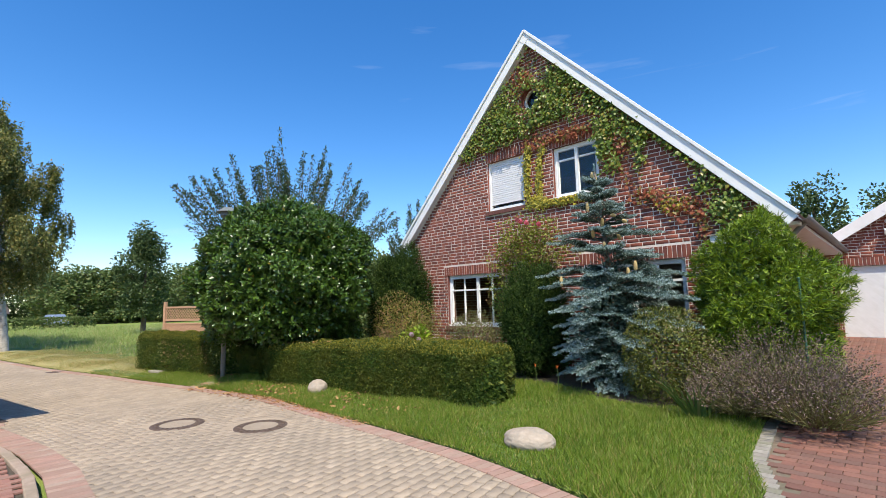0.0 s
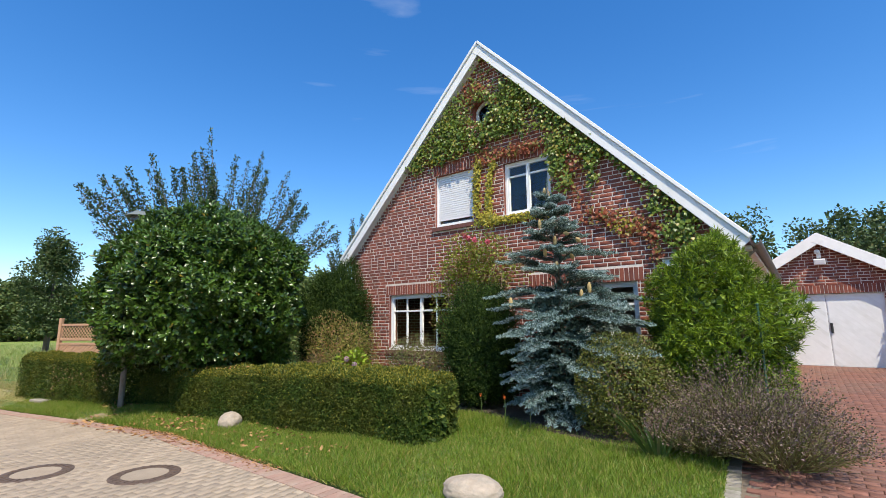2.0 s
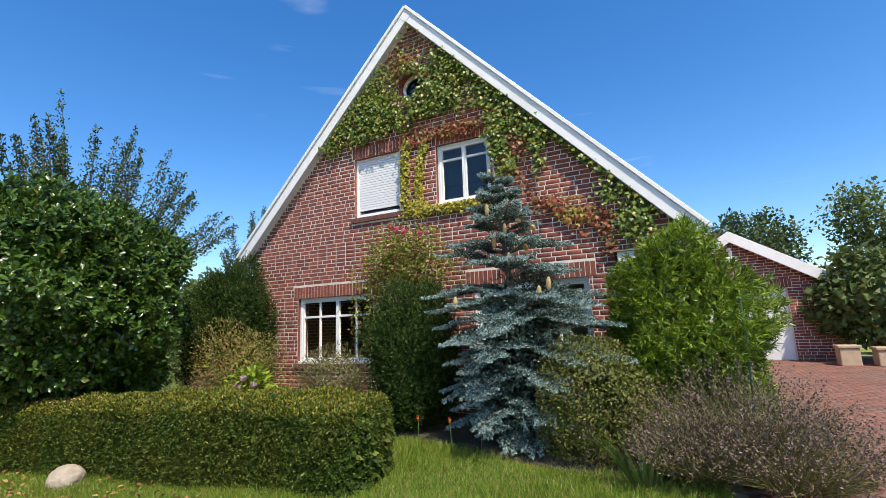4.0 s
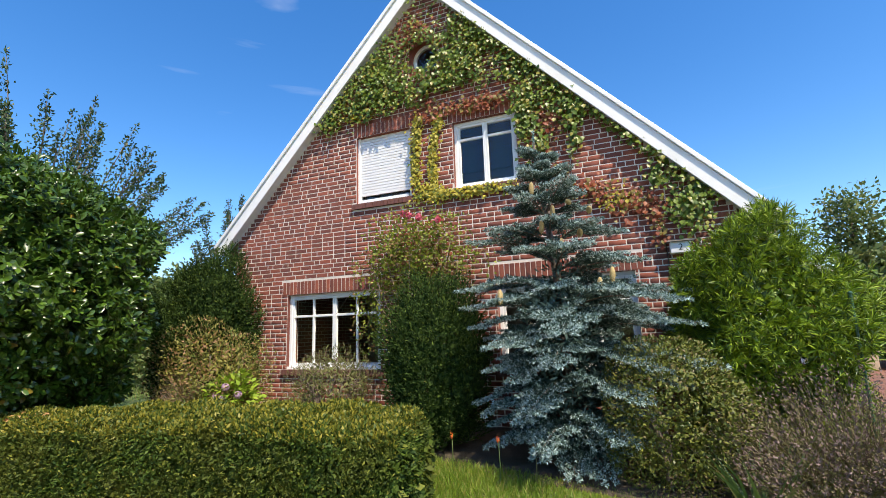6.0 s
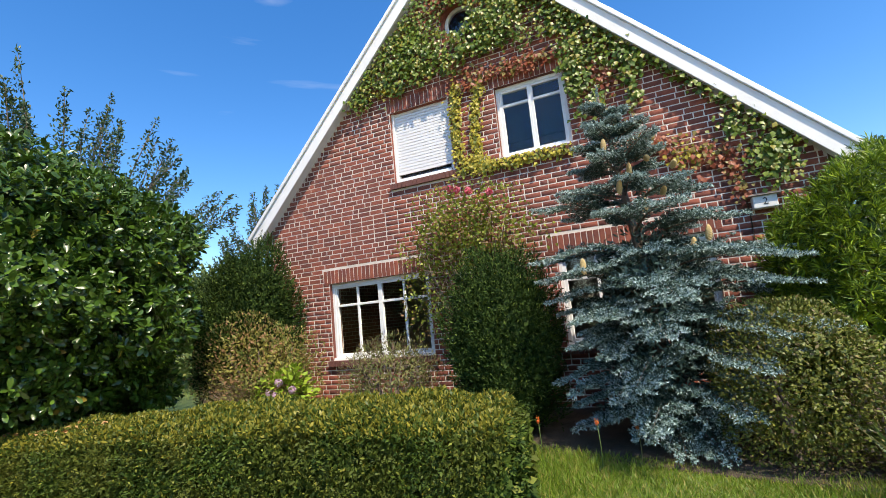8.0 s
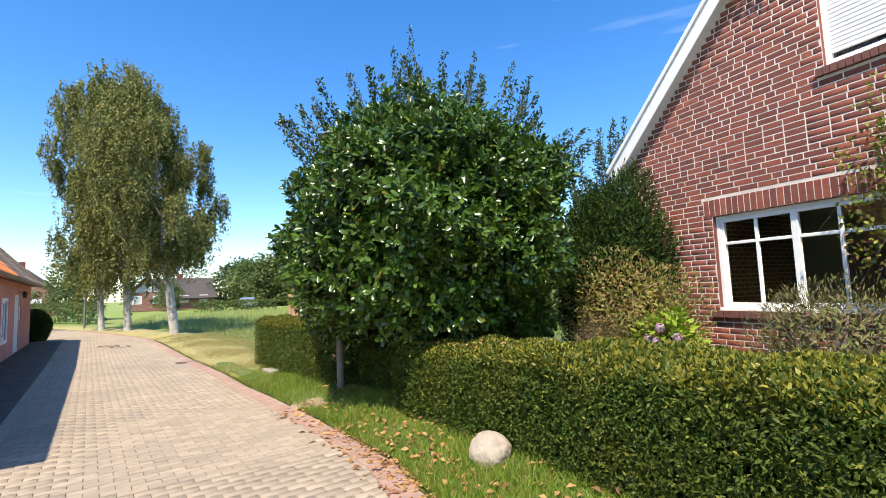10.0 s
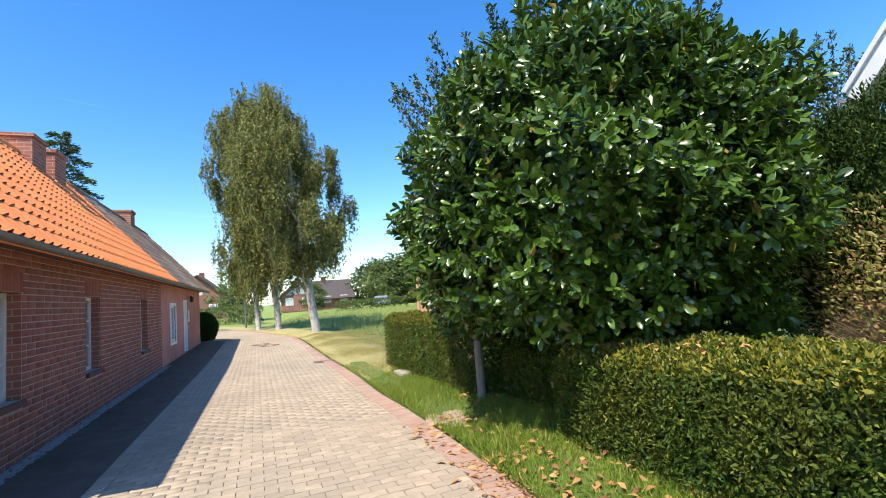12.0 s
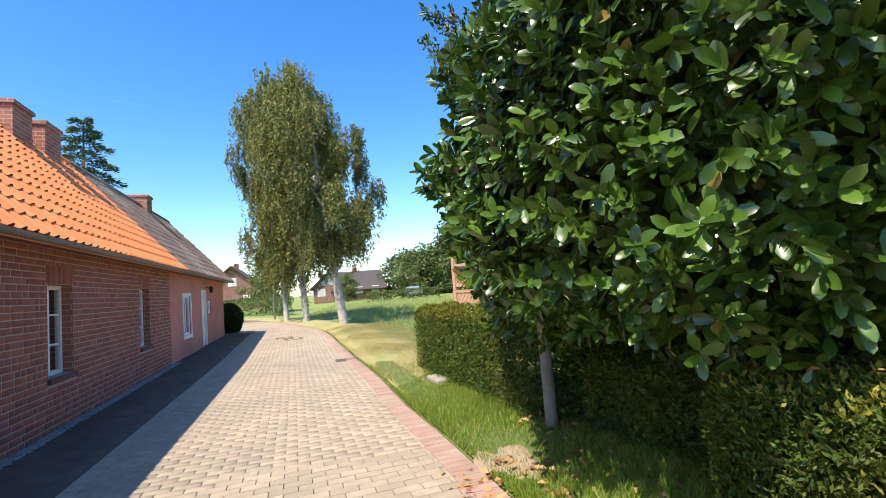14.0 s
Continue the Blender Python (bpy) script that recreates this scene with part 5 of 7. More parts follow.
for i in near_i:
    yy = Vector(y[i])
    xx = yy.cross(Vector(nd[i])).normalized()
    zz = xx.cross(yy)
    ob = new("leaf", lm)
    ob.parent = laurel
    m = Matrix((xx, yy, zz)).transposed().to_4x4()
    m.translation = Vector(p[i])
    ob.matrix_basis = m @ Matrix.Diagonal((s[i] / 0.135,) * 3 + (1,))
q, oo = shell(7000, (0, 0, LC[2]), np.array(LR) * 0.78, 11, 0.06, 7, 2.25, 0.15, zmin=0.75)
leaf_mesh("inner_foliage", q, unit(rng.normal(size=q.shape)), oo, 0.22, 0.14, LEAF2, L_LAUREL, laurel)
for k in range(9):
    bm = bmesh.new()
    a = 2.4 * k
    tip = (1.5 * math.cos(a), 1.3 * math.sin(a), 2.6 + 0.25 * (k % 4))
    tube(bm, [(0.15 * math.cos(a), 0.15 * math.sin(a), -0.05), (0.5 * math.cos(a), 0.45 * math.sin(a), 1.0), tip], [0.06, 0.045, 0.015], 7)
    part("stem", bm, M_BARK, laurel)
# upright young shoots on top
n = 240
a = rng.uniform(0, 6.28, n)
rr = np.sqrt(rng.random(n)) * 1.9
base = np.stack([rr * np.cos(a), rr * 0.9 * np.sin(a), LC[2] + LR[2] * np.power(np.maximum(0, 1 - (rr / 2.3) ** 2.25), 1 / 2.25) - 0.10], -1)
P, Y, N = [], [], []
for k in range(8):
    P.append(base + np.array((0, 0, 0.035 * k)) * rng.uniform(0.5, 1.2, (n, 1)))
    Y.append(unit(np.array((0, 0, 0.9)) + 0.7 * rng.normal(size=(n, 3))))
    N.append(rng.normal(size=(n, 3)))
leaf_mesh("young_growth", np.concatenate(P), np.concatenate(Y), np.concatenate(N), 0.11, 0.045, LEAF4, L_LAUREL, laurel)


def clipped_hedge(name, label, line, widths, heights, n, size, material, seed, top=None):
    """A clipped hedge along a line: leaves on its rounded top and sides, twiggy inside."""
    r = np.random.default_rng(seed)
    line = np.array(line, float)
    seg = np.linalg.norm(np.diff(line, axis=0), axis=1)
    at = np.concatenate([[0], np.cumsum(seg)])
    L = at[-1]
    ob = tagged(empty(name, *line[0], 0), label, "hedge")

    def place(n, shrink, depth):
        s = r.uniform(-0.40, L + 0.40, n)
        c = np.stack([np.interp(s, at, line[:, 0]), np.interp(s, at, line[:, 1])], -1)
        si = np.clip(s, 0.06, L - 0.06)
        d = np.stack([np.interp(si + 0.05, at, line[:, 0]) - np.interp(si - 0.05, at, line[:, 0]), np.interp(si + 0.05, at, line[:, 1]) - np.interp(si - 0.05, at, line[:, 1])], -1)
        d = unit(d)
        nrm = np.stack([-d[:, 1], d[:, 0]], -1)
        w = np.interp(s, at, widths) / 2 * shrink
        h = np.interp(s, at, heights) * (0.5 + shrink / 2)
        end = np.clip(np.maximum(-s, s - L) / 0.36, 0, 1)
        w = w * np.sqrt(1 - 0.7 * end ** 2)
        c = c + d * (np.sign(s - L / 2) * end * 0.34)[:, None]
        h = h * (1 - 0.12 * end ** 2)
        ang = r.uniform(0, math.pi, n)
        cx, cz = np.cos(ang), np.sin(ang)
        e = (np.abs(cx) ** 5 + np.abs(cz) ** 5) ** (-1 / 5)
        wob = 1 + 0.03 * np.sin(s * 31 + ang * 3) * np.sin(ang * 14 + s * 5) + 0.05 * np.sin(s * 3.1 + ang * 2 + seed) + 0.04 * np.sin(s * 7.7 - ang * 5) + 0.025 * np.sin(s * 17 + ang * 9)
        k = e * wob * (1 - depth * r.random(n) ** 2)
        xy = c + nrm * (cx * k * w)[:, None]
        z = h * (0.45 + 0.55 * cz * k)
        z = np.where(np.abs(cx) * e > 0.93, r.random(n) * h * 0.9, z)
        endcap = (end > 0.72)
        xy = np.where(endcap[:, None], c + nrm * (r.uniform(-1, 1, n) * w)[:, None], xy)
        z = np.where(endcap, r.random(n) * h * 0.97, z)
        pos = np.stack([xy[:, 0], xy[:, 1], gz(xy[:, 0], xy[:, 1]) + np.maximum(z, 0.03)], -1)
        out = np.stack([nrm[:, 0] * cx, nrm[:, 1] * cx, cz], -1)
        out = np.where(endcap[:, None], np.stack([d[:, 0] * np.sign(s - L / 2), d[:, 1] * np.sign(s - L / 2), 0.2 + 0 * s], -1), out)
        return pos - np.array((*line[0], 0)), unit(out)

    p, o = place(n, 1.0, 0.22)
    s = size * r.uniform(0.6, 1.3, n)
    leaf_mesh("foliage", p, unit(o + 0.25 + 0.8 * r.normal(size=o.shape)), unit(o + 0.7 * r.normal(size=o.shape)), s, s * 0.38, LEAF2, material, ob)
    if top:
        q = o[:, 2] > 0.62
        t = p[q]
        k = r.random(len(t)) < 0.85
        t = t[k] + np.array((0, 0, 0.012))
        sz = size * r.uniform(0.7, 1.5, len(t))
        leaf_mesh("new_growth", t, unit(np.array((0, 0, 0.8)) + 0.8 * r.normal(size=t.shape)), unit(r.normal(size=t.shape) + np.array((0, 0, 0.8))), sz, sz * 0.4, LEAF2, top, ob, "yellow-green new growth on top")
    p, o = place(n // 6, 0.80, 0.1)
    leaf_mesh("inner_foliage", p, unit(r.normal(size=p.shape)), o, size * 2.4, size * 1.4, LEAF2, material, ob)
    return ob


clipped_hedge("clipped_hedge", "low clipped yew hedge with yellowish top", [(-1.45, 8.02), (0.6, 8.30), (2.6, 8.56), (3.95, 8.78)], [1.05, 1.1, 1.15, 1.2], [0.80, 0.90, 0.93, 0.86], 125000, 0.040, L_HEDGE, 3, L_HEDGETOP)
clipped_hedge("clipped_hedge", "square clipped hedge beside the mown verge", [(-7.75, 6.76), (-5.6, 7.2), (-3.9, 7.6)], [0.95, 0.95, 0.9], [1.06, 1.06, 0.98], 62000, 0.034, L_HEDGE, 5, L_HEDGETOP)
clipped_hedge("clipped_hedge", "low shaded hedge under the laurel", [(-3.15, 7.95), (-2.1, 8.3)], [0.85, 0.95], [0.72, 0.72], 26000, 0.040, L_HEDGE, 6)


def needle_bush(name, label, centre, radii, n, size, aspect, material, seed, per=9, spread=0.55, **kw):
    """An evergreen: short twigs on an uneven body, each set with narrow leaves."""
    cx, cy, cz = centre
    z0 = float(gz(cx, cy))
    ob = tagged(empty(name, cx, cy, z0), label, "shrub")
    p, o = shell(n, (0, 0, cz - z0), radii, seed, kw.get("amp", 0.1), kw.get("freq", 6), kw.get("power", 2.3), kw.get("depth", 0.25), zmin=0.05)
    t = unit(o + np.array((0, 0, kw.get("up", 0.6))) + 0.35 * rng.normal(size=o.shape))
    ln = size * kw.get("twig", 1.6) * rng.uniform(0.7, 1.3, len(p))
    P, Y, N = [], [], []
    for k in range(per):
        P.append(p + t * (ln * (k / per))[:, None])
        Y.append(unit(t + spread * rng.normal(size=t.shape)))
        N.append(unit(rng.normal(size=t.shape) + np.array((0, 0, 0.6))))
    sz = np.tile(size * rng.uniform(0.8, 1.2, len(p)), per)
    leaf_mesh("foliage", np.concatenate(P), np.concatenate(Y), np.concatenate(N), sz, sz * aspect, LEAF2, material, ob)
    q, oo = shell(n, (0, 0, cz - z0), np.array(radii) * 0.8, seed, 0.08, 6, kw.get("power", 2.3), 0.1, zmin=0.03)
    leaf_mesh("inner_foliage", q, unit(rng.normal(size=q.shape)), oo, min(size, 0.05) * 2.5, min(size, 0.05) * 1.5, LEAF2, material, ob)
    for k in range(5):
        bm = bmesh.new()
        a = 1.3 * k
        tube(bm, [(0.08 * math.cos(a), 0.08 * math.sin(a), 0), (radii[0] * 0.3 * math.cos(a), radii[1] * 0.3 * math.sin(a), (cz - z0) * 0.8), (radii[0] * 0.5 * math.cos(a), radii[1] * 0.5 * math.sin(a), (cz - z0) + radii[2] * 0.5)], [0.04, 0.03, 0.01], 6)
        part("stem", bm, M_BARK, ob)
    return ob


needle_bush("yew", "dark green yew bush at the house corner", (-1.45, 11.45, 1.58), (1.0, 0.75, 1.48), 7000, 0.06, 0.30, L_YEW, 21, power=2.2, amp=0.14, twig=3.0, up=1.0, depth=0.35)
needle_bush("yew", "upright rounded dark yew beside the window", (3.55, 10.85, 1.20), (0.64, 0.60, 1.12), 5200, 0.05, 0.3, L_YEW, 22, power=2.4, amp=0.13, freq=7, twig=3.4, up=1.1, depth=0.35)
bush("turning_shrub", "rounded shrub with yellow and brown twiggy leaves", (-0.67, 10.95, 0.95), (0.95, 0.75, 0.98), 13000, 0.05, 0.45, L_BROWN, 23, amp=0.16, depth=0.65, power=2.2, up=0.8)
bush("low_shrub", "rounded olive-green small-leaved shrub", (6.38, 10.15, 0.80), (0.66, 0.6, 0.74), 12000, 0.035, 0.5, L_SHRUB, 24, amp=0.07, depth=0.3, power=2.5)
needle_bush("willow_leaved_shrub", "tall bright green narrow-leaved shrub", (7.44, 11.2, 1.42), (0.86, 0.84, 1.30), 3200, 0.105, 0.12, L_BAMBOO, 25, per=20, spread=0.95, up=0.5, twig=0.75, amp=0.19, freq=6, power=2.3)
bush("grey_shrub", "low grey-green herb bush under the window", (1.75, 11.0, 0.80), (0.80, 0.5, 0.62), 6500, 0.06, 0.14, L_LAV, 26, up=1.2, depth=0.4, power=2.2)


n = 1500
a = rng.uniform(2.6, 5.0, n)
d = unit(np.stack([np.cos(a) * 0.9, np.sin(a) * 0.8, rng.uniform(0.35, 1.5, n)], -1))
twigs = leaf_mesh("twig_growth", np.stack([0.15 * np.cos(a), 0.12 * np.sin(a), 0.05 + 0 * a], -1) + 0.06 * rng.normal(size=(n, 3)) + np.array((0, 0, 0.1)), d, unit(rng.normal(size=(n, 3))), rng.uniform(0.55, 1.02, n), 0.009, BLADE, M_TWIG, bpy.data.objects["turning_shrub"], "bare grey-brown twigs")
stake = tagged(empty("garden_stake", 8.02, 10.48, float(gz(8.02, 10.48))), "thin dark green metal stake beside the shrub", "stake")
bm = bmesh.new()
cyl(bm, (0, 0, -0.1), (0, 0, 1.78), 0.014, 0.014, 8)
part("rod", bm, M_STAKE, stake)
bm = bmesh.new()
bmesh.ops.create_uvsphere(bm, u_segments=10, v_segments=6, radius=0.02, matrix=pose(0, 0, 1.78))
part("cap", bm, M_STAKE, stake)
marker = tagged(empty("plant_label", -0.95, 9.55, float(gz(-0.95, 9.55))), "small white plant label stuck in the bed", "label")
bm = bmesh.new()
box(bm, -0.02, 0.02, -0.003, 0.003, -0.05, 0.66, 0.002, m=pose(0, 0, 0, 0, 8, 0))
part("blade", bm, M_WHITE, marker)

# lavender: fans of thin stalks with flower spikes
def lavender(centre, radii, n, seed, label):
    r = np.random.default_rng(seed)
    cx, cy = centre
    z0 = float(gz(cx, cy)) + 0.03
    ob = tagged(empty("lavender", cx, cy, z0), label, "lavender")
    a = r.uniform(0, 6.283, n)
    q = np.sqrt(r.random(n))
    base = np.stack([q * radii[0] * 0.55 * np.cos(a), q * radii[1] * 0.55 * np.sin(a), 0.08 + 0 * a], -1)
    d = unit(np.stack([np.cos(a) * q * 1.0, np.sin(a) * q * 1.0, 0.95 - 0.35 * q], -1) + 0.16 * r.normal(size=(n, 3)))
    h = radii[2] * r.uniform(0.65, 1.08, n) * (1.06 - 0.15 * q)
    leaf_mesh("stalk", base, d, unit(r.normal(size=(n, 3))), h, 0.0075, BLADE, L_LAV, ob)
    tip = base + d * (h * 0.92)[:, None] + np.array((0, 0, 0.26)) * (h * 0.9)[:, None] * 0
    P, Y = [], []
    for k in range(5):
        P.append(base + d * (h * (0.84 + 0.05 * k))[:, None])
        Y.append(unit(d + 0.5 * r.normal(size=d.shape)))
    P, Y = np.concatenate(P), np.concatenate(Y)
    leaf_mesh("flower_spike", P, Y, unit(r.normal(size=P.shape)), 0.032, 0.016, LEAF2, L_LAVFLOWER, ob)
    m = n * 3
    k = r.integers(0, n, m)
    t = r.uniform(0.05, 0.7, m)
    leaf_mesh("foliage", base[k] + d[k] * (h[k] * t)[:, None], unit(d[k] + 0.6 * r.normal(size=(m, 3))), unit(r.normal(size=(m, 3))), 0.05, 0.009, LEAF2, L_LAV, ob)


lavender((7.40, 9.70), (0.50, 0.42, 0.55), 900, 31, "sprawling lavender with faded grey-violet spikes")
lavender((7.75, 10.1), (0.62, 0.55, 0.98), 1500, 32, "big faded lavender bush leaning over the drive")
lavender((8.15, 9.62), (0.58, 0.5, 0.66), 1000, 33, "faded lavender spilling on the red paving")

# iris leaves
iris = tagged(empty("iris", 6.92, 9.50, float(gz(6.92, 9.50)) + 0.03), "clump of sword-shaped iris leaves", "plant")
n = 42
a = rng.uniform(0, 6.283, n)
leaf_mesh("leaves", np.stack([0.13 * np.cos(a), 0.11 * np.sin(a), 0 * a], -1), unit(np.stack([np.cos(a) * 0.45, np.sin(a) * 0.45, 1 + 0 * a], -1) + 0.15 * rng.normal(size=(n, 3))), np.stack([np.cos(a), np.sin(a), 0.3 + 0 * a], -1), rng.uniform(0.45, 0.85, n), 0.038, BLADE, L_IRIS, iris)

# hydrangea with lime leaves and lilac heads
hyd = tagged(empty("hydrangea", 0.05, 10.75, float(gz(0, 10.75)) + 0.03), "small lime-leaved hydrangea with lilac heads", "plant")
p, o = shell(800, (0, 0, 0.55), (0.42, 0.32, 0.42), 41, 0.1, 5, 2.0, 0.5, zmin=0.05)
leaf_mesh("leaves", p, unit(o + 0.4 * rng.normal(size=p.shape)), unit(o + np.array((0, 0, 1.0))), 0.11, 0.075, LEAF4, L_LIME, hyd)
for cx, cy, cz in ((0.08, -0.30, 0.62), (-0.04, -0.30, 0.66), (0.30, -0.20, 0.68), (0.12, -0.28, 0.80)):
    d = lumpy_dirs(110)
    leaf_mesh("flower_head", np.array((cx, cy, cz)) + d * 0.055, unit(np.cross(d, rng.normal(size=d.shape))), d, 0.03, 0.03, LEAF2, L_LILAC, hyd)

# torch lilies at the lawn's edge
for x, y, h in ((4.72, 9.72, 0.48), (4.10, 10.0, 0.42), (5.05, 9.9, 0.4)):
    ob = tagged(empty("torch_lily", x, y, float(gz(x, y))), "single orange-red flower on a thin stalk", "flower", "torch lilies")
    bm = bmesh.new()
    tube(bm, [(0, 0, 0), (0.01, 0, h * 0.5), (0, 0.01, h)], [0.006, 0.005, 0.004], 5)
    part("stalk", bm, L_IRIS, ob)
    d = lumpy_dirs(60)
    leaf_mesh("flower", np.array((0, 0, h)) + d * np.array((0.008, 0.008, 0.025)), unit(d + np.array((0, 0, -0.8))), d, 0.02, 0.008, LEAF2, L_ORANGE, ob)

# climbing rose on the wall between window and yew
rose = tagged(empty("climbing_rose", 2.9, FY - 0.05, float(gz(2.9, 11.9))), "climbing rose with yellowing leaves and pink blooms", "climber")
for k in range(34):
    bm = bmesh.new()
    a = rng.uniform(-1, 1)
    z1 = rng.uniform(1.9, 3.1)
    tube(bm, [(0.05 * a, -0.05, 0.05), (0.35 * a, -0.18, 1.3), (a * 0.85, -0.3 - 0.15 * rng.random(), z1), (a * 1.05 + rng.uniform(-0.35, 0.35), -0.5 - 0.2 * rng.random(), z1 + rng.uniform(-0.9, 0.25))], [0.014, 0.011, 0.006, 0.003], 5)
    part("cane", bm, M_TWIG, rose)
p, o = shell(3900, (0.0, -0.30, 2.75), (1.0, 0.36, 0.78), 43, 0.30, 7, 2.0, 0.7)
q, oq = shell(800, (-0.75, -0.25, 2.0), (0.5, 0.25, 0.95), 44, 0.25, 6, 2.0, 0.7)
p, o = np.concatenate([p, q]), np.concatenate([o, oq])
leaf_mesh("foliage", p, unit(o * 0.5 + rng.normal(size=p.shape)), unit(o + 0.6 * rng.normal(size=p.shape)), 0.06, 0.04, LEAF4, L_ROSE, rose)
for cx, cz, yy in ((-0.12, 3.42, -0.45), (0.0, 3.36, -0.5), (0.52, 3.22, -0.55), (0.2, 3.30, -0.55)):
    d = lumpy_dirs(70)
    leaf_mesh("bloom", np.array((cx, yy, cz)) + d * 0.035, unit(np.cross(d, rng.normal(size=d.shape)) + 0.5 * d), d, 0.04, 0.036, LEAF4, L_PINK, rose)

# blue spruce: whorls of drooping boughs with side twigs, all set with needles
sx, sy = 5.40, 10.62
spruce = tagged(empty("blue_spruce", sx, sy, float(gz(sx, sy))), "blue spruce with pale cones, boughs down to the ground", "tree")
bm = bmesh.new()
tube(bm, [(0, 0, -0.05), (-0.1, 0.07, 2.0), (-0.30, 0.15, 3.95)], [0.09, 0.055, 0.012], 9)
part("trunk", bm, M_BARK, spruce)
NP, NY, NT = [], [], []


def needles(s0, s1, pale, gap=0.0034):
    """A brush of needles round one twig."""
    d = s1 - s0
    m = max(10, int(np.linalg.norm(d) / gap))
    t = rng.random(m)
    ax = unit(d)
    out = rng.normal(size=(m, 3))
    out = unit(out - (out @ ax)[:, None] * ax) + np.array((0, 0, 0.25))
    NP.append(s0 + d * t[:, None])
    NY.append(unit(out + ax * rng.uniform(0.3, 1.1, (m, 1))))
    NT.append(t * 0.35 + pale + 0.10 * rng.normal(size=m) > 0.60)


def stem_at(z):
    return np.array((-0.30 * (z / 4.0) ** 1.5, 0.15 * z / 4.0, z))


WHORLS = [0.28, 0.55, 0.85, 1.15, 1.45, 1.75, 2.02, 2.32, 2.62, 2.92, 3.2, 3.46, 3.68]
for lev, z in enumerate(WHORLS):
    k = (z - 0.28) / 3.4
    reach = float(np.interp(z, [0.28, 0.6, 1.0, 1.5, 1.9, 2.3, 2.8, 3.2, 3.5, 3.7], [0.95, 1.05, 1.25, 1.38, 1.25, 1.0, 0.72, 0.42, 0.30, 0.2]))
    nb = 12 if k < 0.5 else 7
    for j in range(nb):
        a = 2 * math.pi * (j + 0.41 * lev) / nb + rng.uniform(-0.22, 0.22)
        rl = reach * rng.uniform(0.62, 1.08) * (1 + 0.14 * math.cos(a + 0.4) * (0.9 < z < 2.0))
        zb = z + rng.uniform(-0.11, 0.11)
        rise = -0.02 + 0.42 * k * k + rng.uniform(-0.08, 0.08)
        root = stem_at(zb)
        pts = [root + np.array((rl * t * math.cos(a), rl * t * math.sin(a), rl * (rise * t + 0.10 * math.sin(math.pi * t) - 0.20 * (1 - k) * t * t + 0.10 * t ** 4))) for t in np.linspace(0, 1, 11)]
        bough = bmesh.new()
        tube(bough, [tuple(q) for q in pts[::2]], [0.016, 0.013, 0.010, 0.008, 0.005, 0.003], 5)
        part("bough", bough, M_BARK, spruce)
        side = np.array((-math.sin(a), math.cos(a), 0))
        for i in range(2, 11):
            f = i / 10
            tang = unit(pts[i] - pts[i - 1])
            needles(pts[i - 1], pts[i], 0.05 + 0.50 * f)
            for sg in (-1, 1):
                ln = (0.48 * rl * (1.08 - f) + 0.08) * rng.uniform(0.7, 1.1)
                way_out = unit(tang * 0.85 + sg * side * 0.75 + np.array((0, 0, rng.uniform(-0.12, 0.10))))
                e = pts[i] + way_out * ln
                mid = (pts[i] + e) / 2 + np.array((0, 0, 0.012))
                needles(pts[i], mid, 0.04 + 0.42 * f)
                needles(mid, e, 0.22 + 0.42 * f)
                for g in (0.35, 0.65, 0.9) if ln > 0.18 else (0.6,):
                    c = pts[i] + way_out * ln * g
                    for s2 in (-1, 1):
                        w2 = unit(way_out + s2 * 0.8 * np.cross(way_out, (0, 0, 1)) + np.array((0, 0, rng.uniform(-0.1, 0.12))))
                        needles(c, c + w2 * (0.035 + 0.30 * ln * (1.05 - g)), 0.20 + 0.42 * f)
for q in np.linspace(3.55, 4.10, 70):
    NP.append(np.repeat([[-0.30, 0.15, q]], 5, 0))
    NY.append(unit(rng.normal(size=(5, 3)) * 0.7 + np.array((0, 0, 0.7))))
    NT.append(np.ones(5, bool))
NP, NY, NT = np.concatenate(NP), np.concatenate(NY), np.concatenate(NT)
# pale tips, and dark needles inwards that carry painted inner shade
for nm, k, mt in (("pale_needles", NT, L_SPRUCE), ("dark_needles", ~NT, L_SPRUCESHADE)):
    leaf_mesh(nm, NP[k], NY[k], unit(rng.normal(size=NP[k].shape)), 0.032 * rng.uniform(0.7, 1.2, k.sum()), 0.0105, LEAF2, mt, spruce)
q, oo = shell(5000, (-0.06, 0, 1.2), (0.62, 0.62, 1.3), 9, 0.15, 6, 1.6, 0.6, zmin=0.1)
leaf_mesh("inner_foliage", q, unit(rng.normal(size=q.shape)), oo, 0.10, 0.025, LEAF2, L_SPRUCESHADE, spruce)
CONES = [(5.00, 10.86, 4.03, 0), (5.08, 10.83, 3.96, 0), (4.77, 9.92, 2.02, 0), (5.94, 10.27, 2.22, 10), (5.80, 10.30, 2.12, 14), (5.32, 10.49, 3.05, 8), (5.51, 10.51, 3.15, 95), (5.2, 10.35, 2.85, 20), (5.62, 10.45, 2.75, 70), (5.75, 10.40, 3.0, 80), (5.42, 10.3, 2.6, 25), (5.1, 10.4, 3.35, 10)]
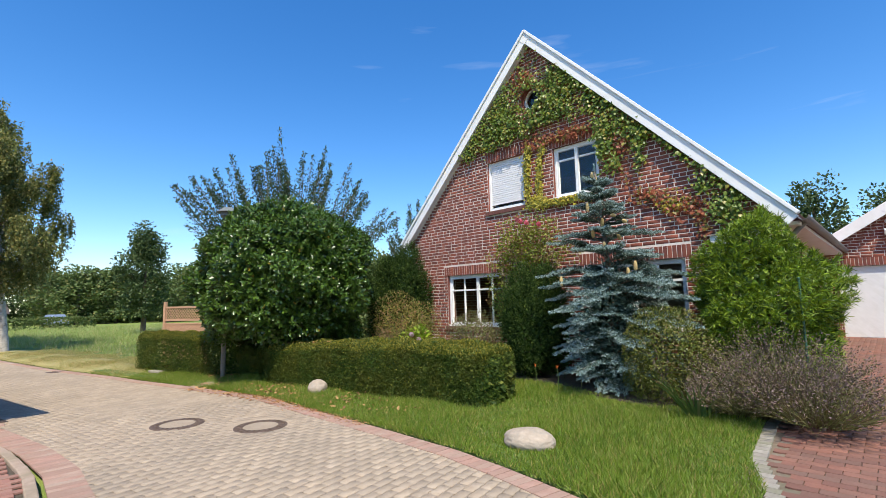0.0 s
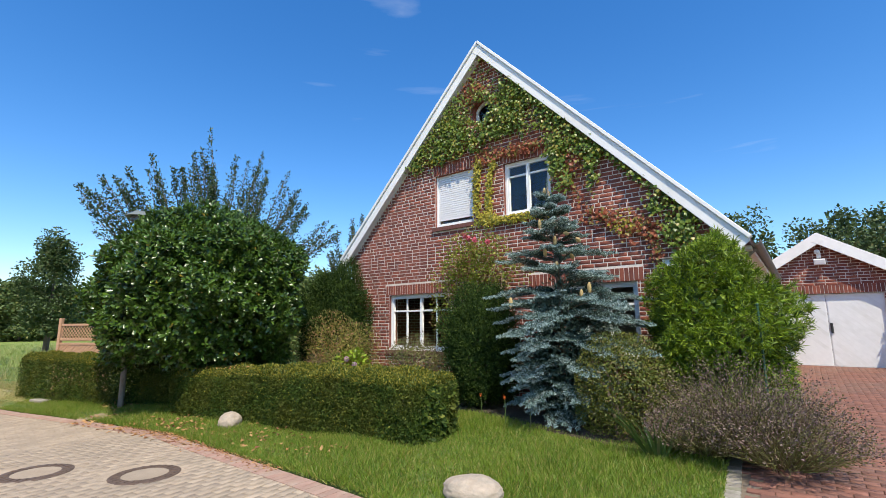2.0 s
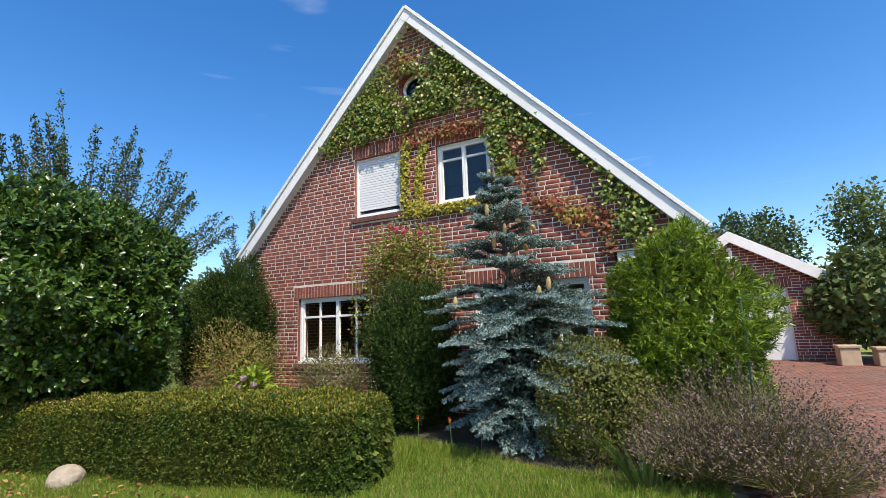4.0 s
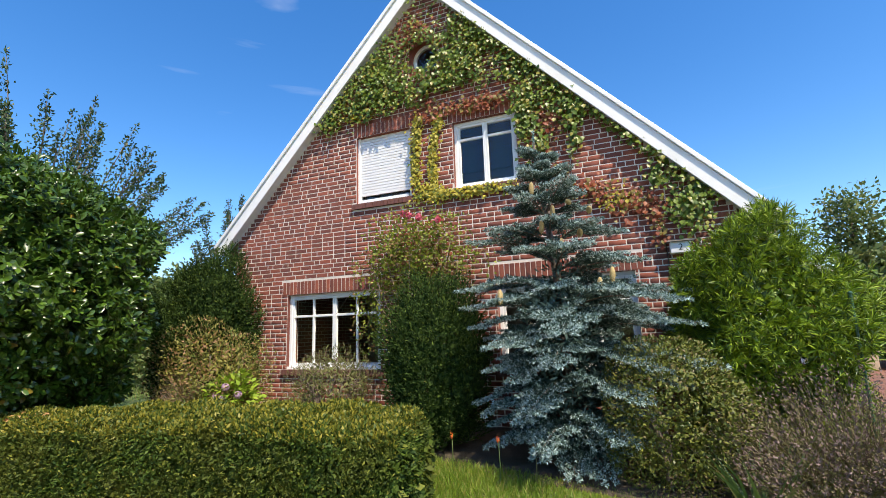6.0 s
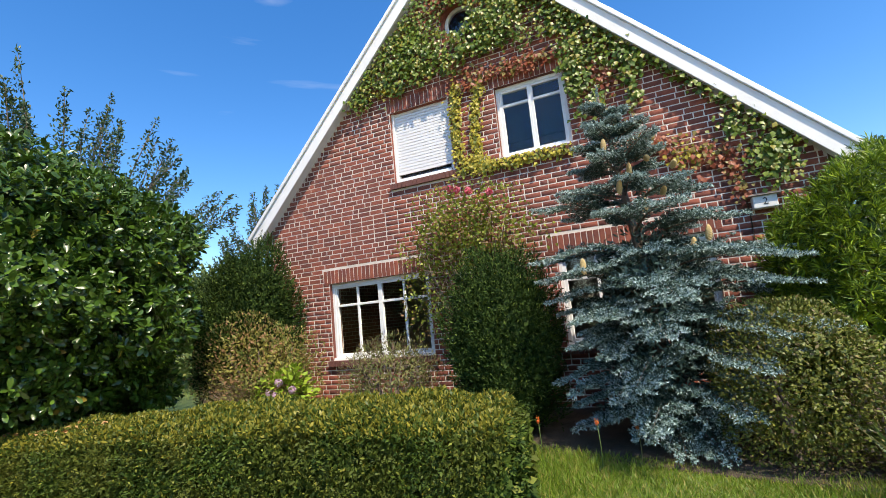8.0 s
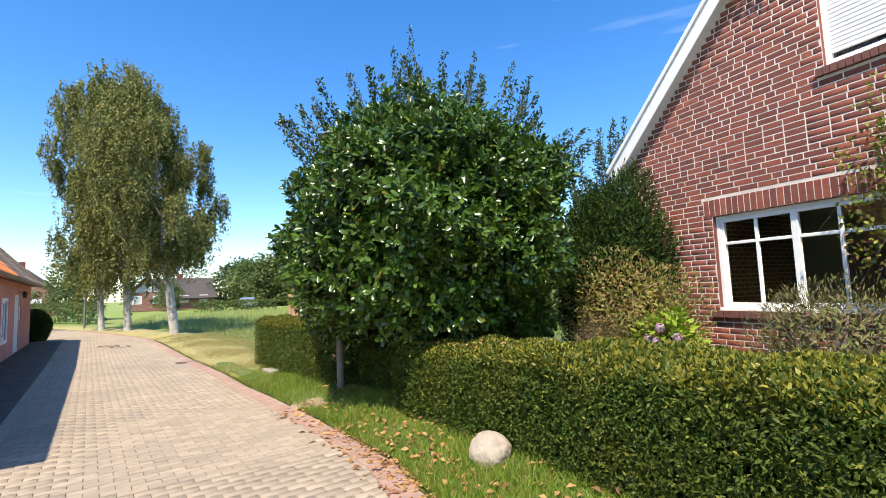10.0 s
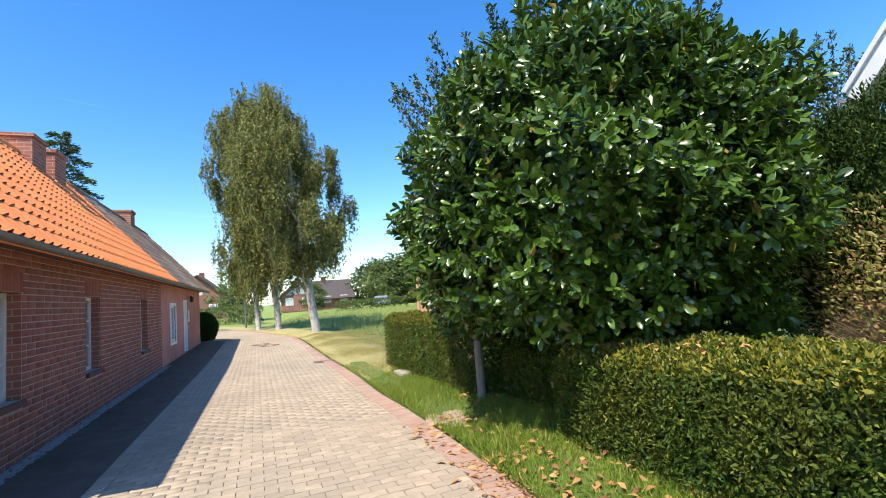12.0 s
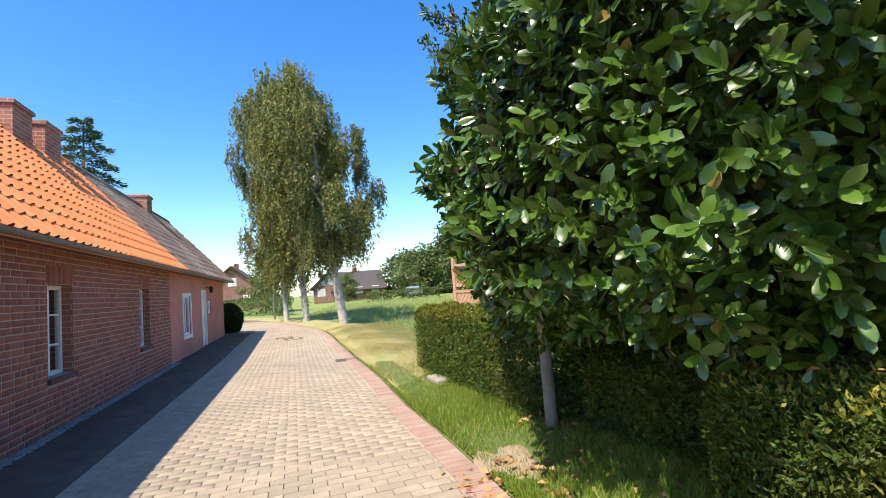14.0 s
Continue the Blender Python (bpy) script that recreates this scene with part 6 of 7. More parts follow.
for x, y, z, tilt in CONES:
    bm = bmesh.new()
    L = 0.16
    prof = [(0.0, 0.006), (0.12, 0.024), (0.35, 0.031), (0.7, 0.028), (0.92, 0.017), (1.0, 0.004)]
    tube(bm, [(0, 0, L * (t - 0.5)) for t, r in prof], [r for t, r in prof], 10)
    m = 70
    t = rng.random(m)
    for i in range(m):
        a = 2.399 * i
        zz = L * (i / m - 0.5)
        rr = 0.031 * math.sin(math.pi * min(0.98, i / m * 0.85 + 0.12)) ** 0.5
        v = [bm.verts.new((rr * math.cos(a + d), rr * math.sin(a + d), zz)) for d in (-0.28, 0.28)] + [bm.verts.new(((rr + 0.006) * math.cos(a), (rr + 0.006) * math.sin(a), zz - 0.014))]
        bm.faces.new(v)
    ob = part("cone", bm, M_CONE, spruce, "pale yellow-brown hanging cone")
    ob.matrix_basis = pose(x - sx, y - sy, z - float(gz(sx, sy)), tilt, tilt * 0.4, 0)


# Virginia creeper on the gable
creeper = tagged(empty("virginia_creeper", 3.1, FY, 0), "green creeper turning red and yellow on the gable", "climber")


def in_gable(x, z, d=0.12):
    return z < AZ - 0.30 - d - np.where(x > AX, PITCH[1], PITCH[-1]) * np.abs(x - AX)


def wall_leaves(name, P, size, material, out=0.10):
    n = len(P)
    keep = np.array([not any(h[0] - 0.02 < x < h[1] + 0.02 and h[2] + 0.02 < z < h[3] - 0.12 for h in (W1, W2, W3, W4)) for x, z in P]) & (np.hypot(P[:, 0] - OC[0] + 0.06, P[:, 1] - OC[1]) > 0.26)
    P = P[keep]
    n = len(P)
    pos = np.stack([P[:, 0] - 3.1, -0.02 - out * rng.random(n) ** 1.5, P[:, 1]], -1)
    s = size * rng.uniform(0.6, 1.3, n)
    leaf_mesh(name, pos, unit(np.stack([0.5 * rng.normal(size=n), -0.35 + 0 * s, -0.9 + 0.3 * rng.normal(size=n)], -1)), unit(np.stack([0.45 * rng.normal(size=n), -1 + 0 * s, 0.55 + 0.3 * rng.normal(size=n)], -1)), s, s * 0.85, LEAF4, material, creeper)


def blob(cx, cz, rx, rz, n):
    d = rng.normal(size=(n, 2)) * 0.52
    return np.stack([cx + d[:, 0] * rx, cz + d[:, 1] * rz], -1)


def path_leaves(pts, n, w):
    pts = np.array(pts, float)
    seg = np.concatenate([[0], np.cumsum(np.linalg.norm(np.diff(pts, axis=0), axis=1))])
    s = rng.random(n) * seg[-1]
    return np.stack([np.interp(s, seg, pts[:, 0]), np.interp(s, seg, pts[:, 1])], -1) + rng.normal(size=(n, 2)) * w


U = np.stack([rng.uniform(0.4, 5.6, 34000), rng.uniform(5.1, 8.0, 34000)], -1)
nz = np.array([noise.noise(Vector((x * 1.7, z * 1.7, 4.0))) + 0.5 * noise.noise(Vector((x * 4.5, z * 4.5, 9.0))) for x, z in U])
under = 5.42 + 0.32 * smooth(1.4, 3.2, U[:, 0]) - 0.30 * smooth(4.3, 4.9, U[:, 0])      # lower rim of the green mass
dens = smooth(0.0, 0.28, U[:, 1] - under + 0.22 * nz) * (0.75 + 0.7 * nz) * (1 - 0.9 * smooth(6.85, 7.3, U[:, 1])) * (1 - 0.93 * smooth(4.7, 5.1, U[:, 0]))
U = U[(rng.random(len(U)) < dens * 0.50) & in_gable(U[:, 0], U[:, 1], 0.0)]
verge = np.concatenate([path_leaves([(4.9, 5.92), (5.7, 5.05), (6.4, 4.28)], 230, 0.055), path_leaves([(6.4, 4.28), (7.2, 3.42)], 150, 0.06), path_leaves([(3.6, 7.33), (4.9, 5.92)], 200, 0.08)])
drop = np.concatenate([blob(4.78, 5.15, 0.22, 0.55, 620), blob(5.15, 5.35, 0.25, 0.3, 240), blob(5.55, 5.0, 0.26, 0.22, 260), blob(5.52, 4.55, 0.10, 0.32, 110), blob(5.0, 4.55, 0.16, 0.2, 90), blob(6.95, 3.25, 0.26, 0.30, 430), blob(6.6, 3.75, 0.18, 0.15, 90)])
G = np.concatenate([U, verge, drop])
G = G[in_gable(G[:, 0], G[:, 1], -0.12)]
wall_leaves("green_leaves", np.concatenate([G, G[: len(U) // 2] + 0.05 * rng.normal(size=(len(U) // 2, 2))]), 0.070, L_IVY, 0.17)
R = np.concatenate([blob(2.75, 7.15, 0.35, 0.4, 260), blob(3.95, 5.48, 0.65, 0.16, 420), blob(3.1, 5.55, 0.35, 0.25, 130), blob(6.35, 3.35, 0.35, 0.22, 110), blob(5.15, 4.9, 0.2, 0.35, 120), path_leaves([(4.9, 4.7), (5.5, 3.7), (6.6, 3.4)], 170, 0.09), path_leaves([(6.5, 3.3), (6.62, 2.75)], 60, 0.05), blob(5.6, 3.75, 0.5, 0.15, 90)])
R = R[in_gable(R[:, 0], R[:, 1], 0.0)]
wall_leaves("red_leaves", R, 0.07, L_IVYRED, 0.08)
Yl = np.concatenate([path_leaves([(2.86, 5.45), (2.80, 4.7), (2.82, 4.2), (3.05, 3.98), (3.4, 3.97), (4.6, 3.96)], 1300, 0.055), path_leaves([(3.28, 5.4), (3.15, 4.9), (3.12, 4.2), (3.25, 4.0)], 600, 0.048), blob(6.0, 3.5, 0.25, 0.18, 90), blob(3.1, 4.0, 0.35, 0.12, 220), blob(1.6, 5.72, 0.35, 0.10, 110), path_leaves([(3.6, 4.2), (3.85, 4.4), (4.05, 4.5)], 26, 0.02)])
wall_leaves("yellow_leaves", Yl, 0.058, L_IVYYELLOW, 0.06)
for pts in ([(2.86, 5.5), (2.80, 4.7), (2.85, 4.15), (3.1, 3.98), (4.6, 3.95)], [(3.28, 5.45), (3.14, 4.8), (3.13, 4.1)], [(4.75, 5.9), (4.8, 5.0), (5.2, 4.2), (5.6, 3.6), (6.5, 3.4)], [(6.55, 3.4), (6.62, 2.6), (6.6, 0.3)], [(3.4, 5.6), (4.0, 5.5), (4.7, 5.4)]):
    bm = bmesh.new()
    tube(bm, [(x - 3.1, -0.012, z) for x, z in pts], [0.007] * len(pts), 5)
    part("stem", bm, M_BARK, creeper)

# grass: blades on the lawn and verge
r = np.random.default_rng(77)


def blades(name, n, x0, x1, y0, y1, keep, h0, h1, w, material, label, lean=0.5):
    x, y = r.uniform(x0, x1, n), r.uniform(y0, y1, n)
    k = keep(x, y)
    x, y = x[k], y[k]
    m = len(x)
    hh = r.uniform(h0, h1, m) * (1 + 0.35 * np.sin(x * 2.1 + 1.3 * np.sin(y * 1.7)))
    d = unit(np.stack([lean * r.normal(size=m), lean * r.normal(size=m), 1 + 0 * x], -1))
    ob = leaf_mesh(name, np.stack([x, y, gz(x, y) + 0.008], -1), d, unit(np.stack([r.normal(size=m), r.normal(size=m), 0 * x], -1)), hh, w, BLADE, material)
    tagged(ob, label, "grass", kind="stuff")


def on_lawn(x, y):
    east = np.interp(y, [6, 7.4, 8.3, 9.8, 12], [8.02, 8.05, 7.74, 7.6, 7.6])
    return (y > kerb(x) + 0.03) & (x < east) & (y < np.interp(x, [-2.6, 3.5, 4.3, 7.0, 7.7], [10.2, 10.4, 10.2, 9.7, 9.7])) & ~((x < 3.3) & (y > 8.6))


blades("lawn_grass", 260000, -2.5, 8.0, 6.2, 10.6, on_lawn, 0.04, 0.11, 0.0085, L_GRASS, "short green lawn grass")
blades("verge_grass", 60000, -8.2, -2.4, 5.4, 8.0, lambda x, y: (y > kerb(x) + np.interp(x, [-8.2, -7, -6.5], [1.2, 0.7, 0.02])) & (y < np.interp(x, [-8.2, -7.2, -4, -2.4], [6.6, 6.5, 7.3, 8.0])), 0.04, 0.10, 0.008, L_GRASS, "long green grass along the hedge")
blades("edge_grass", 60000, -9, 8.1, 4.8, 7.1, lambda x, y: (y > kerb(x) - 0.01) & (y < kerb(x) + 0.16 + 0.05 * np.sin(x * 5)), 0.03, 0.08, 0.008, L_GRASS, "grass growing over the road edge", 0.8)
blades("dry_grass", 150000, -20, -5.0, 2.5, 7.5, lambda x, y: (y > kerb(x) + 0.08) & (y < kerb(x) + np.interp(x, [-12, -7.5, -5], [2.6, 1.5, 0.4]) + 0.3 * np.sin(x * 3)), 0.02, 0.065, 0.011, L_DRY, "mown dry grass of the verge", 0.9)
blades("meadow_grass", 130000, -55, -7.5, 0, 45, lambda x, y: (y > kerb(x) + 2.3) & (r.random(len(x)) < np.exp(-np.hypot(x + 10, y - 7) / 22) * 1.6), 0.12, 0.34, 0.018, L_FIELD, "pale meadow grass", 0.45)
# fallen leaves below the hedge and on the gutter
n = 620
x = np.concatenate([r.uniform(-3, 1.2, n // 2), r.uniform(-4.5, 3.5, n - n // 2)])
y = np.concatenate([kerb(x[:n // 2]) + r.uniform(-0.35, 0.5, n // 2), r.uniform(7.0, 7.9, n - n // 2)])
ob = leaf_mesh("fallen_leaves", np.stack([x, y, gz(x, y) + 0.045 * (y > kerb(x) + 0.1) + 0.012], -1), unit(r.normal(size=(n, 3)) * (1, 1, 0.15)), unit(r.normal(size=(n, 3)) * 0.35 + (0, 0, 1)), r.uniform(0.05, 0.115, n), 0.045, LEAF4, L_FALLEN)
tagged(ob, "dry brown fallen leaves on verge and gutter", "leaves", kind="stuff")
n = 900
x = r.uniform(-1.5, 3.4, n)
y = kerb(x) + 0.04 - np.abs(r.normal(size=n)) * 0.13
ob = leaf_mesh("fallen_leaves", np.stack([x, y, gz(x, y) + 0.012], -1), unit(r.normal(size=(n, 3)) * (1, 1, 0.15)), unit(r.normal(size=(n, 3)) * 0.35 + (0, 0, 1)), r.uniform(0.02, 0.06, n), 0.022, LEAF4, L_FALLEN)
tagged(ob, "small dry brown leaves gathered along the road gutter", "leaves", kind="stuff")
n = 70
x = r.uniform(-1.7, 0.3, n)
y = r.uniform(7.7, 8.3, n)
ob = leaf_mesh("fallen_leaves", np.stack([x, y, np.interp(x, [-1.5, 0.6], [0.80, 0.90]) + 0.04], -1), unit(r.normal(size=(n, 3)) * (1, 1, 0.2)), unit(r.normal(size=(n, 3)) * 0.35 + (0, 0, 1)), r.uniform(0.04, 0.085, n), 0.034, LEAF4, L_FALLEN)
tagged(ob, "dry brown leaves lying on the hedge top", "leaves", kind="stuff")


# ---- trees ----
def tree(name, label, x, y, height, crown, n, leaf, material, seed, bark=M_BARK, trunk=0.16, clear=0.3, droop=0.0, clumps=26, lean=(0, 0), shape=LEAF2, aspect=0.6, sparse=0.5, forks=9, puff=0.36):
    """A trunk with limbs and a crown of clumps of leaves, uneven in outline."""
    r = np.random.default_rng(seed)
    ob = tagged(empty(name, x, y, float(gz(x, y))), label, "tree")
    bm = bmesh.new()
    top = np.array((lean[0], lean[1], height * 0.86))
    mid = np.array((lean[0] * 0.4 + r.uniform(-0.1, 0.1), lean[1] * 0.4, height * 0.45))
    tube(bm, [(0, 0, -0.1), tuple(mid * 0.5), tuple(mid), tuple(top)], [trunk, trunk * 0.85, trunk * 0.65, trunk * 0.12], 10)
    P, Y = [], []
    rx, ry = crown
    for k in range(clumps):
        u = (k + 0.5) / clumps
        zc = height * (clear + (1 - clear) * u) * r.uniform(0.95, 1.0)
        prof = math.sin(math.pi * (0.12 + 0.80 * u) ** 0.8) ** 0.7
        a = 2.399 * k + r.uniform(-0.5, 0.5)
        rad = prof * r.uniform(0.2, 1.0)
        c = np.array((lean[0] * u + rx * rad * math.cos(a), lean[1] * u + ry * rad * math.sin(a), zc))
        if k % max(1, clumps // forks) == 0:
            b = np.array((lean[0] * u * 0.7, lean[1] * u * 0.7, max(height * clear * 0.8, zc - height * 0.14)))
            lb = bmesh.new()
            tube(lb, [tuple(b), tuple((b + c) / 2 + np.array((0, 0, 0.1))), tuple(c)], [trunk * 0.35, trunk * 0.2, trunk * 0.05], 6)
            part("limb", lb, bark, ob)
        m = int(n / clumps * r.uniform(0.7, 1.3))
        sr = np.array((rx * puff, ry * puff, height * (1 - clear) * 0.13)) * r.uniform(0.6, 1.25)
        d = unit(r.normal(size=(m, 3)))
        q = d * (r.random(m) ** sparse)[:, None] * sr
        if droop:
            # hanging twigs: each leaf sits on one of the clump's strands
            ns = max(6, m // 34)
            hook = unit(r.normal(size=(ns, 3))) * (r.random(ns) ** 0.5)[:, None] * sr * 1.05
            fall = r.uniform(0.35, 1.5, ns) * droop
            i = r.integers(0, ns, m)
            t = r.random(m)
            q = hook[i] + np.stack([0.18 * (t - 0.3) * np.cos(i), 0.18 * (t - 0.3) * np.sin(i), -t * fall[i]], -1) + 0.05 * r.normal(size=(m, 3))
        P.append(c + q)
        Y.append(unit(d * 0.5 + r.normal(size=(m, 3)) * 0.6 + np.array((0, 0, -droop))))
    P, Y = np.concatenate(P), np.concatenate(Y)
    part("trunk", bm, bark, ob)
    s = leaf * r.uniform(0.6, 1.35, len(P))
    leaf_mesh("crown", P, Y, unit(r.normal(size=P.shape) + np.array((0, 0, 0.5))), s, s * aspect, shape, material, ob)
    return ob


tree("birch", "tall birch with pale trunk and drooping olive crown", -21.0, 3.85, 11.9, (2.8, 2.7), 105000, 0.105, L_BIRCH, 51, M_BIRCH, 0.21, 0.34, 1.0, 60, (0.3, -1.6), sparse=0.45, puff=0.24, forks=20)
tree("birch", "birch with pale trunk and thin drooping crown", -26.2, 1.3, 14.6, (2.9, 2.6), 90000, 0.12, L_BIRCH, 52, M_BIRCH, 0.19, 0.26, 1.1, 54, (0.2, -0.6), sparse=0.45, puff=0.24, forks=20)
tree("birch", "birch with pale trunk and thin drooping crown", -29.3, -0.4, 14.9, (3.0, 2.7), 85000, 0.125, L_BIRCH, 53, M_BIRCH, 0.17, 0.24, 1.1, 54, (-0.6, -1.0), sparse=0.45, puff=0.24, forks=20)


def twiggy_tree(x, y, height, spread, shoots, seed, label):
    """A fruit tree with long upright shoots."""
    r = np.random.default_rng(seed)
    ob = tagged(empty("fruit_tree", x, y, float(gz(x, y))), label, "tree")
    bm = bmesh.new()
    tube(bm, [(0, 0, -0.1), (0.05, 0, height * 0.25), (0, 0.05, height * 0.45)], [0.14, 0.11, 0.08], 9)
    P, Y = [], []
    for k in range(shoots):
        a = r.uniform(0, 6.283)
        q = math.sqrt(r.random())
        b = np.array((0.2 * math.cos(a), 0.2 * math.sin(a), height * 0.35))
        m = np.array((spread * 0.6 * q * math.cos(a), spread * 0.6 * q * math.sin(a), height * (0.6 - 0.15 * q)))
        t = np.array((spread * q * math.cos(a), spread * q * math.sin(a), height * r.uniform(0.82, 1.0) * (1 - 0.36 * q * q)))
        lb = bmesh.new()
        tube(lb, [tuple(b), tuple(m), tuple((m + t) / 2 + r.normal(size=3) * 0.06), tuple(t)], [0.045, 0.025, 0.012, 0.004], 5)
        part("shoot", lb, M_BARK, ob)
        for (s0, s1, n) in ((b, m, 60), (m, t, 250)):
            f = r.random(n)[:, None]
            w = 0.16 * (1.15 - f)
            P.append(s0 + (s1 - s0) * f + r.normal(size=(n, 3)) * w)
            Y.append(unit((s1 - s0) * 0.35 + r.normal(size=(n, 3)) * 0.8))
    part("trunk", bm, M_BARK, ob)
    P, Y = np.concatenate(P), np.concatenate(Y)
    leaf_mesh("crown", P, Y, unit(r.normal(size=P.shape)), 0.085 * r.uniform(0.7, 1.3, len(P)), 0.042, LEAF4, L_FRUIT, ob)


twiggy_tree(-5.85, 10.2, 7.9, 3.9, 96, 61, "fruit tree with long upright leafy shoots")
twiggy_tree(-4.6, 15.2, 6.3, 1.4, 36, 62, "small tree with upright shoots beside the house")

# far trees: a few kinds, each built once and then copied
far = [tree("broadleaf_tree", "dark green broadleaf tree at the field's edge", -70, 40, 9.0, (4.2, 4.2), 5200, 0.42, L_FAR, 71, trunk=0.25, clear=0.08, clumps=34),
       tree("broadleaf_tree", "rounded broadleaf tree at the field's edge", -60, 46, 8.0, (4.6, 4.6), 5200, 0.42, L_FARDARK, 72, trunk=0.25, clear=0.05, clumps=34)]
r = np.random.default_rng(5)
for k in range(46):
    a = radians(140 + 37.3 * (k + r.uniform(-0.3, 0.3)) / 45)
    d = 72 + 14 * r.random() + (10 if k % 2 else 0)
    s = r.uniform(0.72, 1.12)
    ob = copy_thing(far[k % 2], pose(4 + d * math.cos(a), 6 + d * math.sin(a), -0.2, 0, 0, r.uniform(0, 360)))
    ob.scale = (s * 1.15, s * 1.15, s * 0.92)
tree("broadleaf_tree", "tall airy tree above the hedge line", -34.5, 12.4, 8.2, (2.3, 2.3), 16000, 0.2, L_FARDARK, 73, trunk=0.2, clear=0.2, clumps=40)
for x, y, h, c, mt, sd in ((-14, 20, 4.6, 2.6, L_FARDARK, 81), (-19, 24, 5.0, 3.0, L_FAR, 82), (-10.5, 17.5, 4.2, 2.2, L_FAR, 83), (-24, 29, 5.2, 3.2, L_FARDARK, 84)):
    tree("broadleaf_tree", "leafy tree of the garden behind", x, y, h, (c, c), 6000, 0.2, mt, sd, trunk=0.12, clear=0.04, clumps=30)
for x, y, h, c, mt, sd in ((6.6, 29.5, 6.2, 1.6, L_FARDARK, 91), (9.2, 30, 5.6, 2.3, L_FARDARK, 92), (10.9, 29.5, 5.9, 2.0, L_FARDARK, 93), (14.5, 28, 6.1, 2.1, L_FAR, 94), (11, 27.5, 4.8, 2.2, L_FARDARK, 97)):
    tree("broadleaf_tree", "leafy tree behind the garage", x, y, h, (c, c), 7000, 0.17, mt, sd, trunk=0.14, clear=0.06, clumps=36)


def conifer(x, y, height, reach, seed, label):
    """A conifer with flat spreading boughs in uneven tiers."""
    r = np.random.default_rng(seed)
    ob = tagged(empty("conifer", x, y, float(gz(x, y))), label, "tree")
    bm = bmesh.new()
    tube(bm, [(0, 0, -0.1), (0.05, 0, height * 0.5), (0, 0, height * 0.98)], [0.2, 0.12, 0.02], 9)
    part("trunk", bm, M_BARK, ob)
    P, Y = [], []
    for k in range(75):
        u = 0.25 + 0.74 * k / 74
        a, ln = 2.399 * k + r.uniform(-0.3, 0.3), reach * (1.03 - u) ** 0.75 * 1.25 * r.uniform(0.65, 1.1)
        d = np.array((math.cos(a), math.sin(a), 0.05))
        b = np.array((0, 0, height * u))
        if k % 3 == 0:
            lb = bmesh.new()
            tube(lb, [tuple(b), tuple(b + d * ln * 0.5), tuple(b + d * ln)], [0.03, 0.02, 0.006], 5)
            part("bough", lb, M_BARK, ob)
        m = int(360 * ln / reach) + 60
        t = r.random(m) ** 0.7
        side = np.array((-d[1], d[0], 0))
        w = 0.34 * ln * np.sin(math.pi * np.clip(0.12 + 0.86 * t, 0, 1))
        v = r.uniform(-1, 1, m)
        P.append(b + d * (t * ln)[:, None] + side * (v * w)[:, None] + np.stack([0 * t, 0 * t, -0.22 * ln * t * t - 0.12 * np.abs(v) + 0.05 * r.normal(size=m)], -1))
        Y.append(unit(d + side * v[:, None] * 0.9 + 0.35 * r.normal(size=(m, 3))))
    P, Y = np.concatenate(P), np.concatenate(Y)
    leaf_mesh("crown", P, Y, unit(r.normal(size=P.shape) + np.array((0, 0, 0.8))), 0.24 * r.uniform(0.6, 1.2, len(P)), 0.06, LEAF2, L_FARDARK, ob)


conifer(-23.2, -8.3, 11.2, 3.9, 99, "dark conifer with spreading boughs behind the cottages")

# climber and pots by the garage
bush("garage_climber", "large-leaved climber hanging over the garage corner", (12.0, 19.9, 2.1), (1.3, 0.75, 1.25), 2600, 0.19, 0.75, L_FAR, 101, up=-0.3, amp=0.15, depth=0.4, shape=LEAF4)
for x, y, h in ((11.05, 19.2, 0.5), (11.75, 19.15, 0.45)):
    ob = tagged(empty("flower_pot", x, y, float(gz(x, y))), "sandstone-coloured square plant pot on the drive", "flower pot", "pots by the garage")
    bm = bmesh.new()
    box(bm, -0.2, 0.2, -0.2, 0.2, 0.0, h - 0.07, 0.02)
    part("body", bm, M_POT, ob)
    bm = bmesh.new()
    box(bm, -0.23, 0.23, -0.23, 0.23, h - 0.07, h, 0.015)
    part("rim", bm, M_POT, ob)
clipped_hedge("clipped_hedge", "tall dark hedge beyond the drive", [(13.3, 23.0), (16.5, 23.6), (20, 24.0)], [1.2, 1.2, 1.2], [1.75, 1.75, 1.75], 26000, 0.09, L_YEW, 8)
bush("round_bush", "round clipped dark bush at the cottage end", (-22.9, -1.75, 0.50), (0.55, 0.55, 0.80), 16000, 0.07, 0.5, L_YEW, 102, amp=0.05, depth=0.4, wild=0.6, up=0.2)


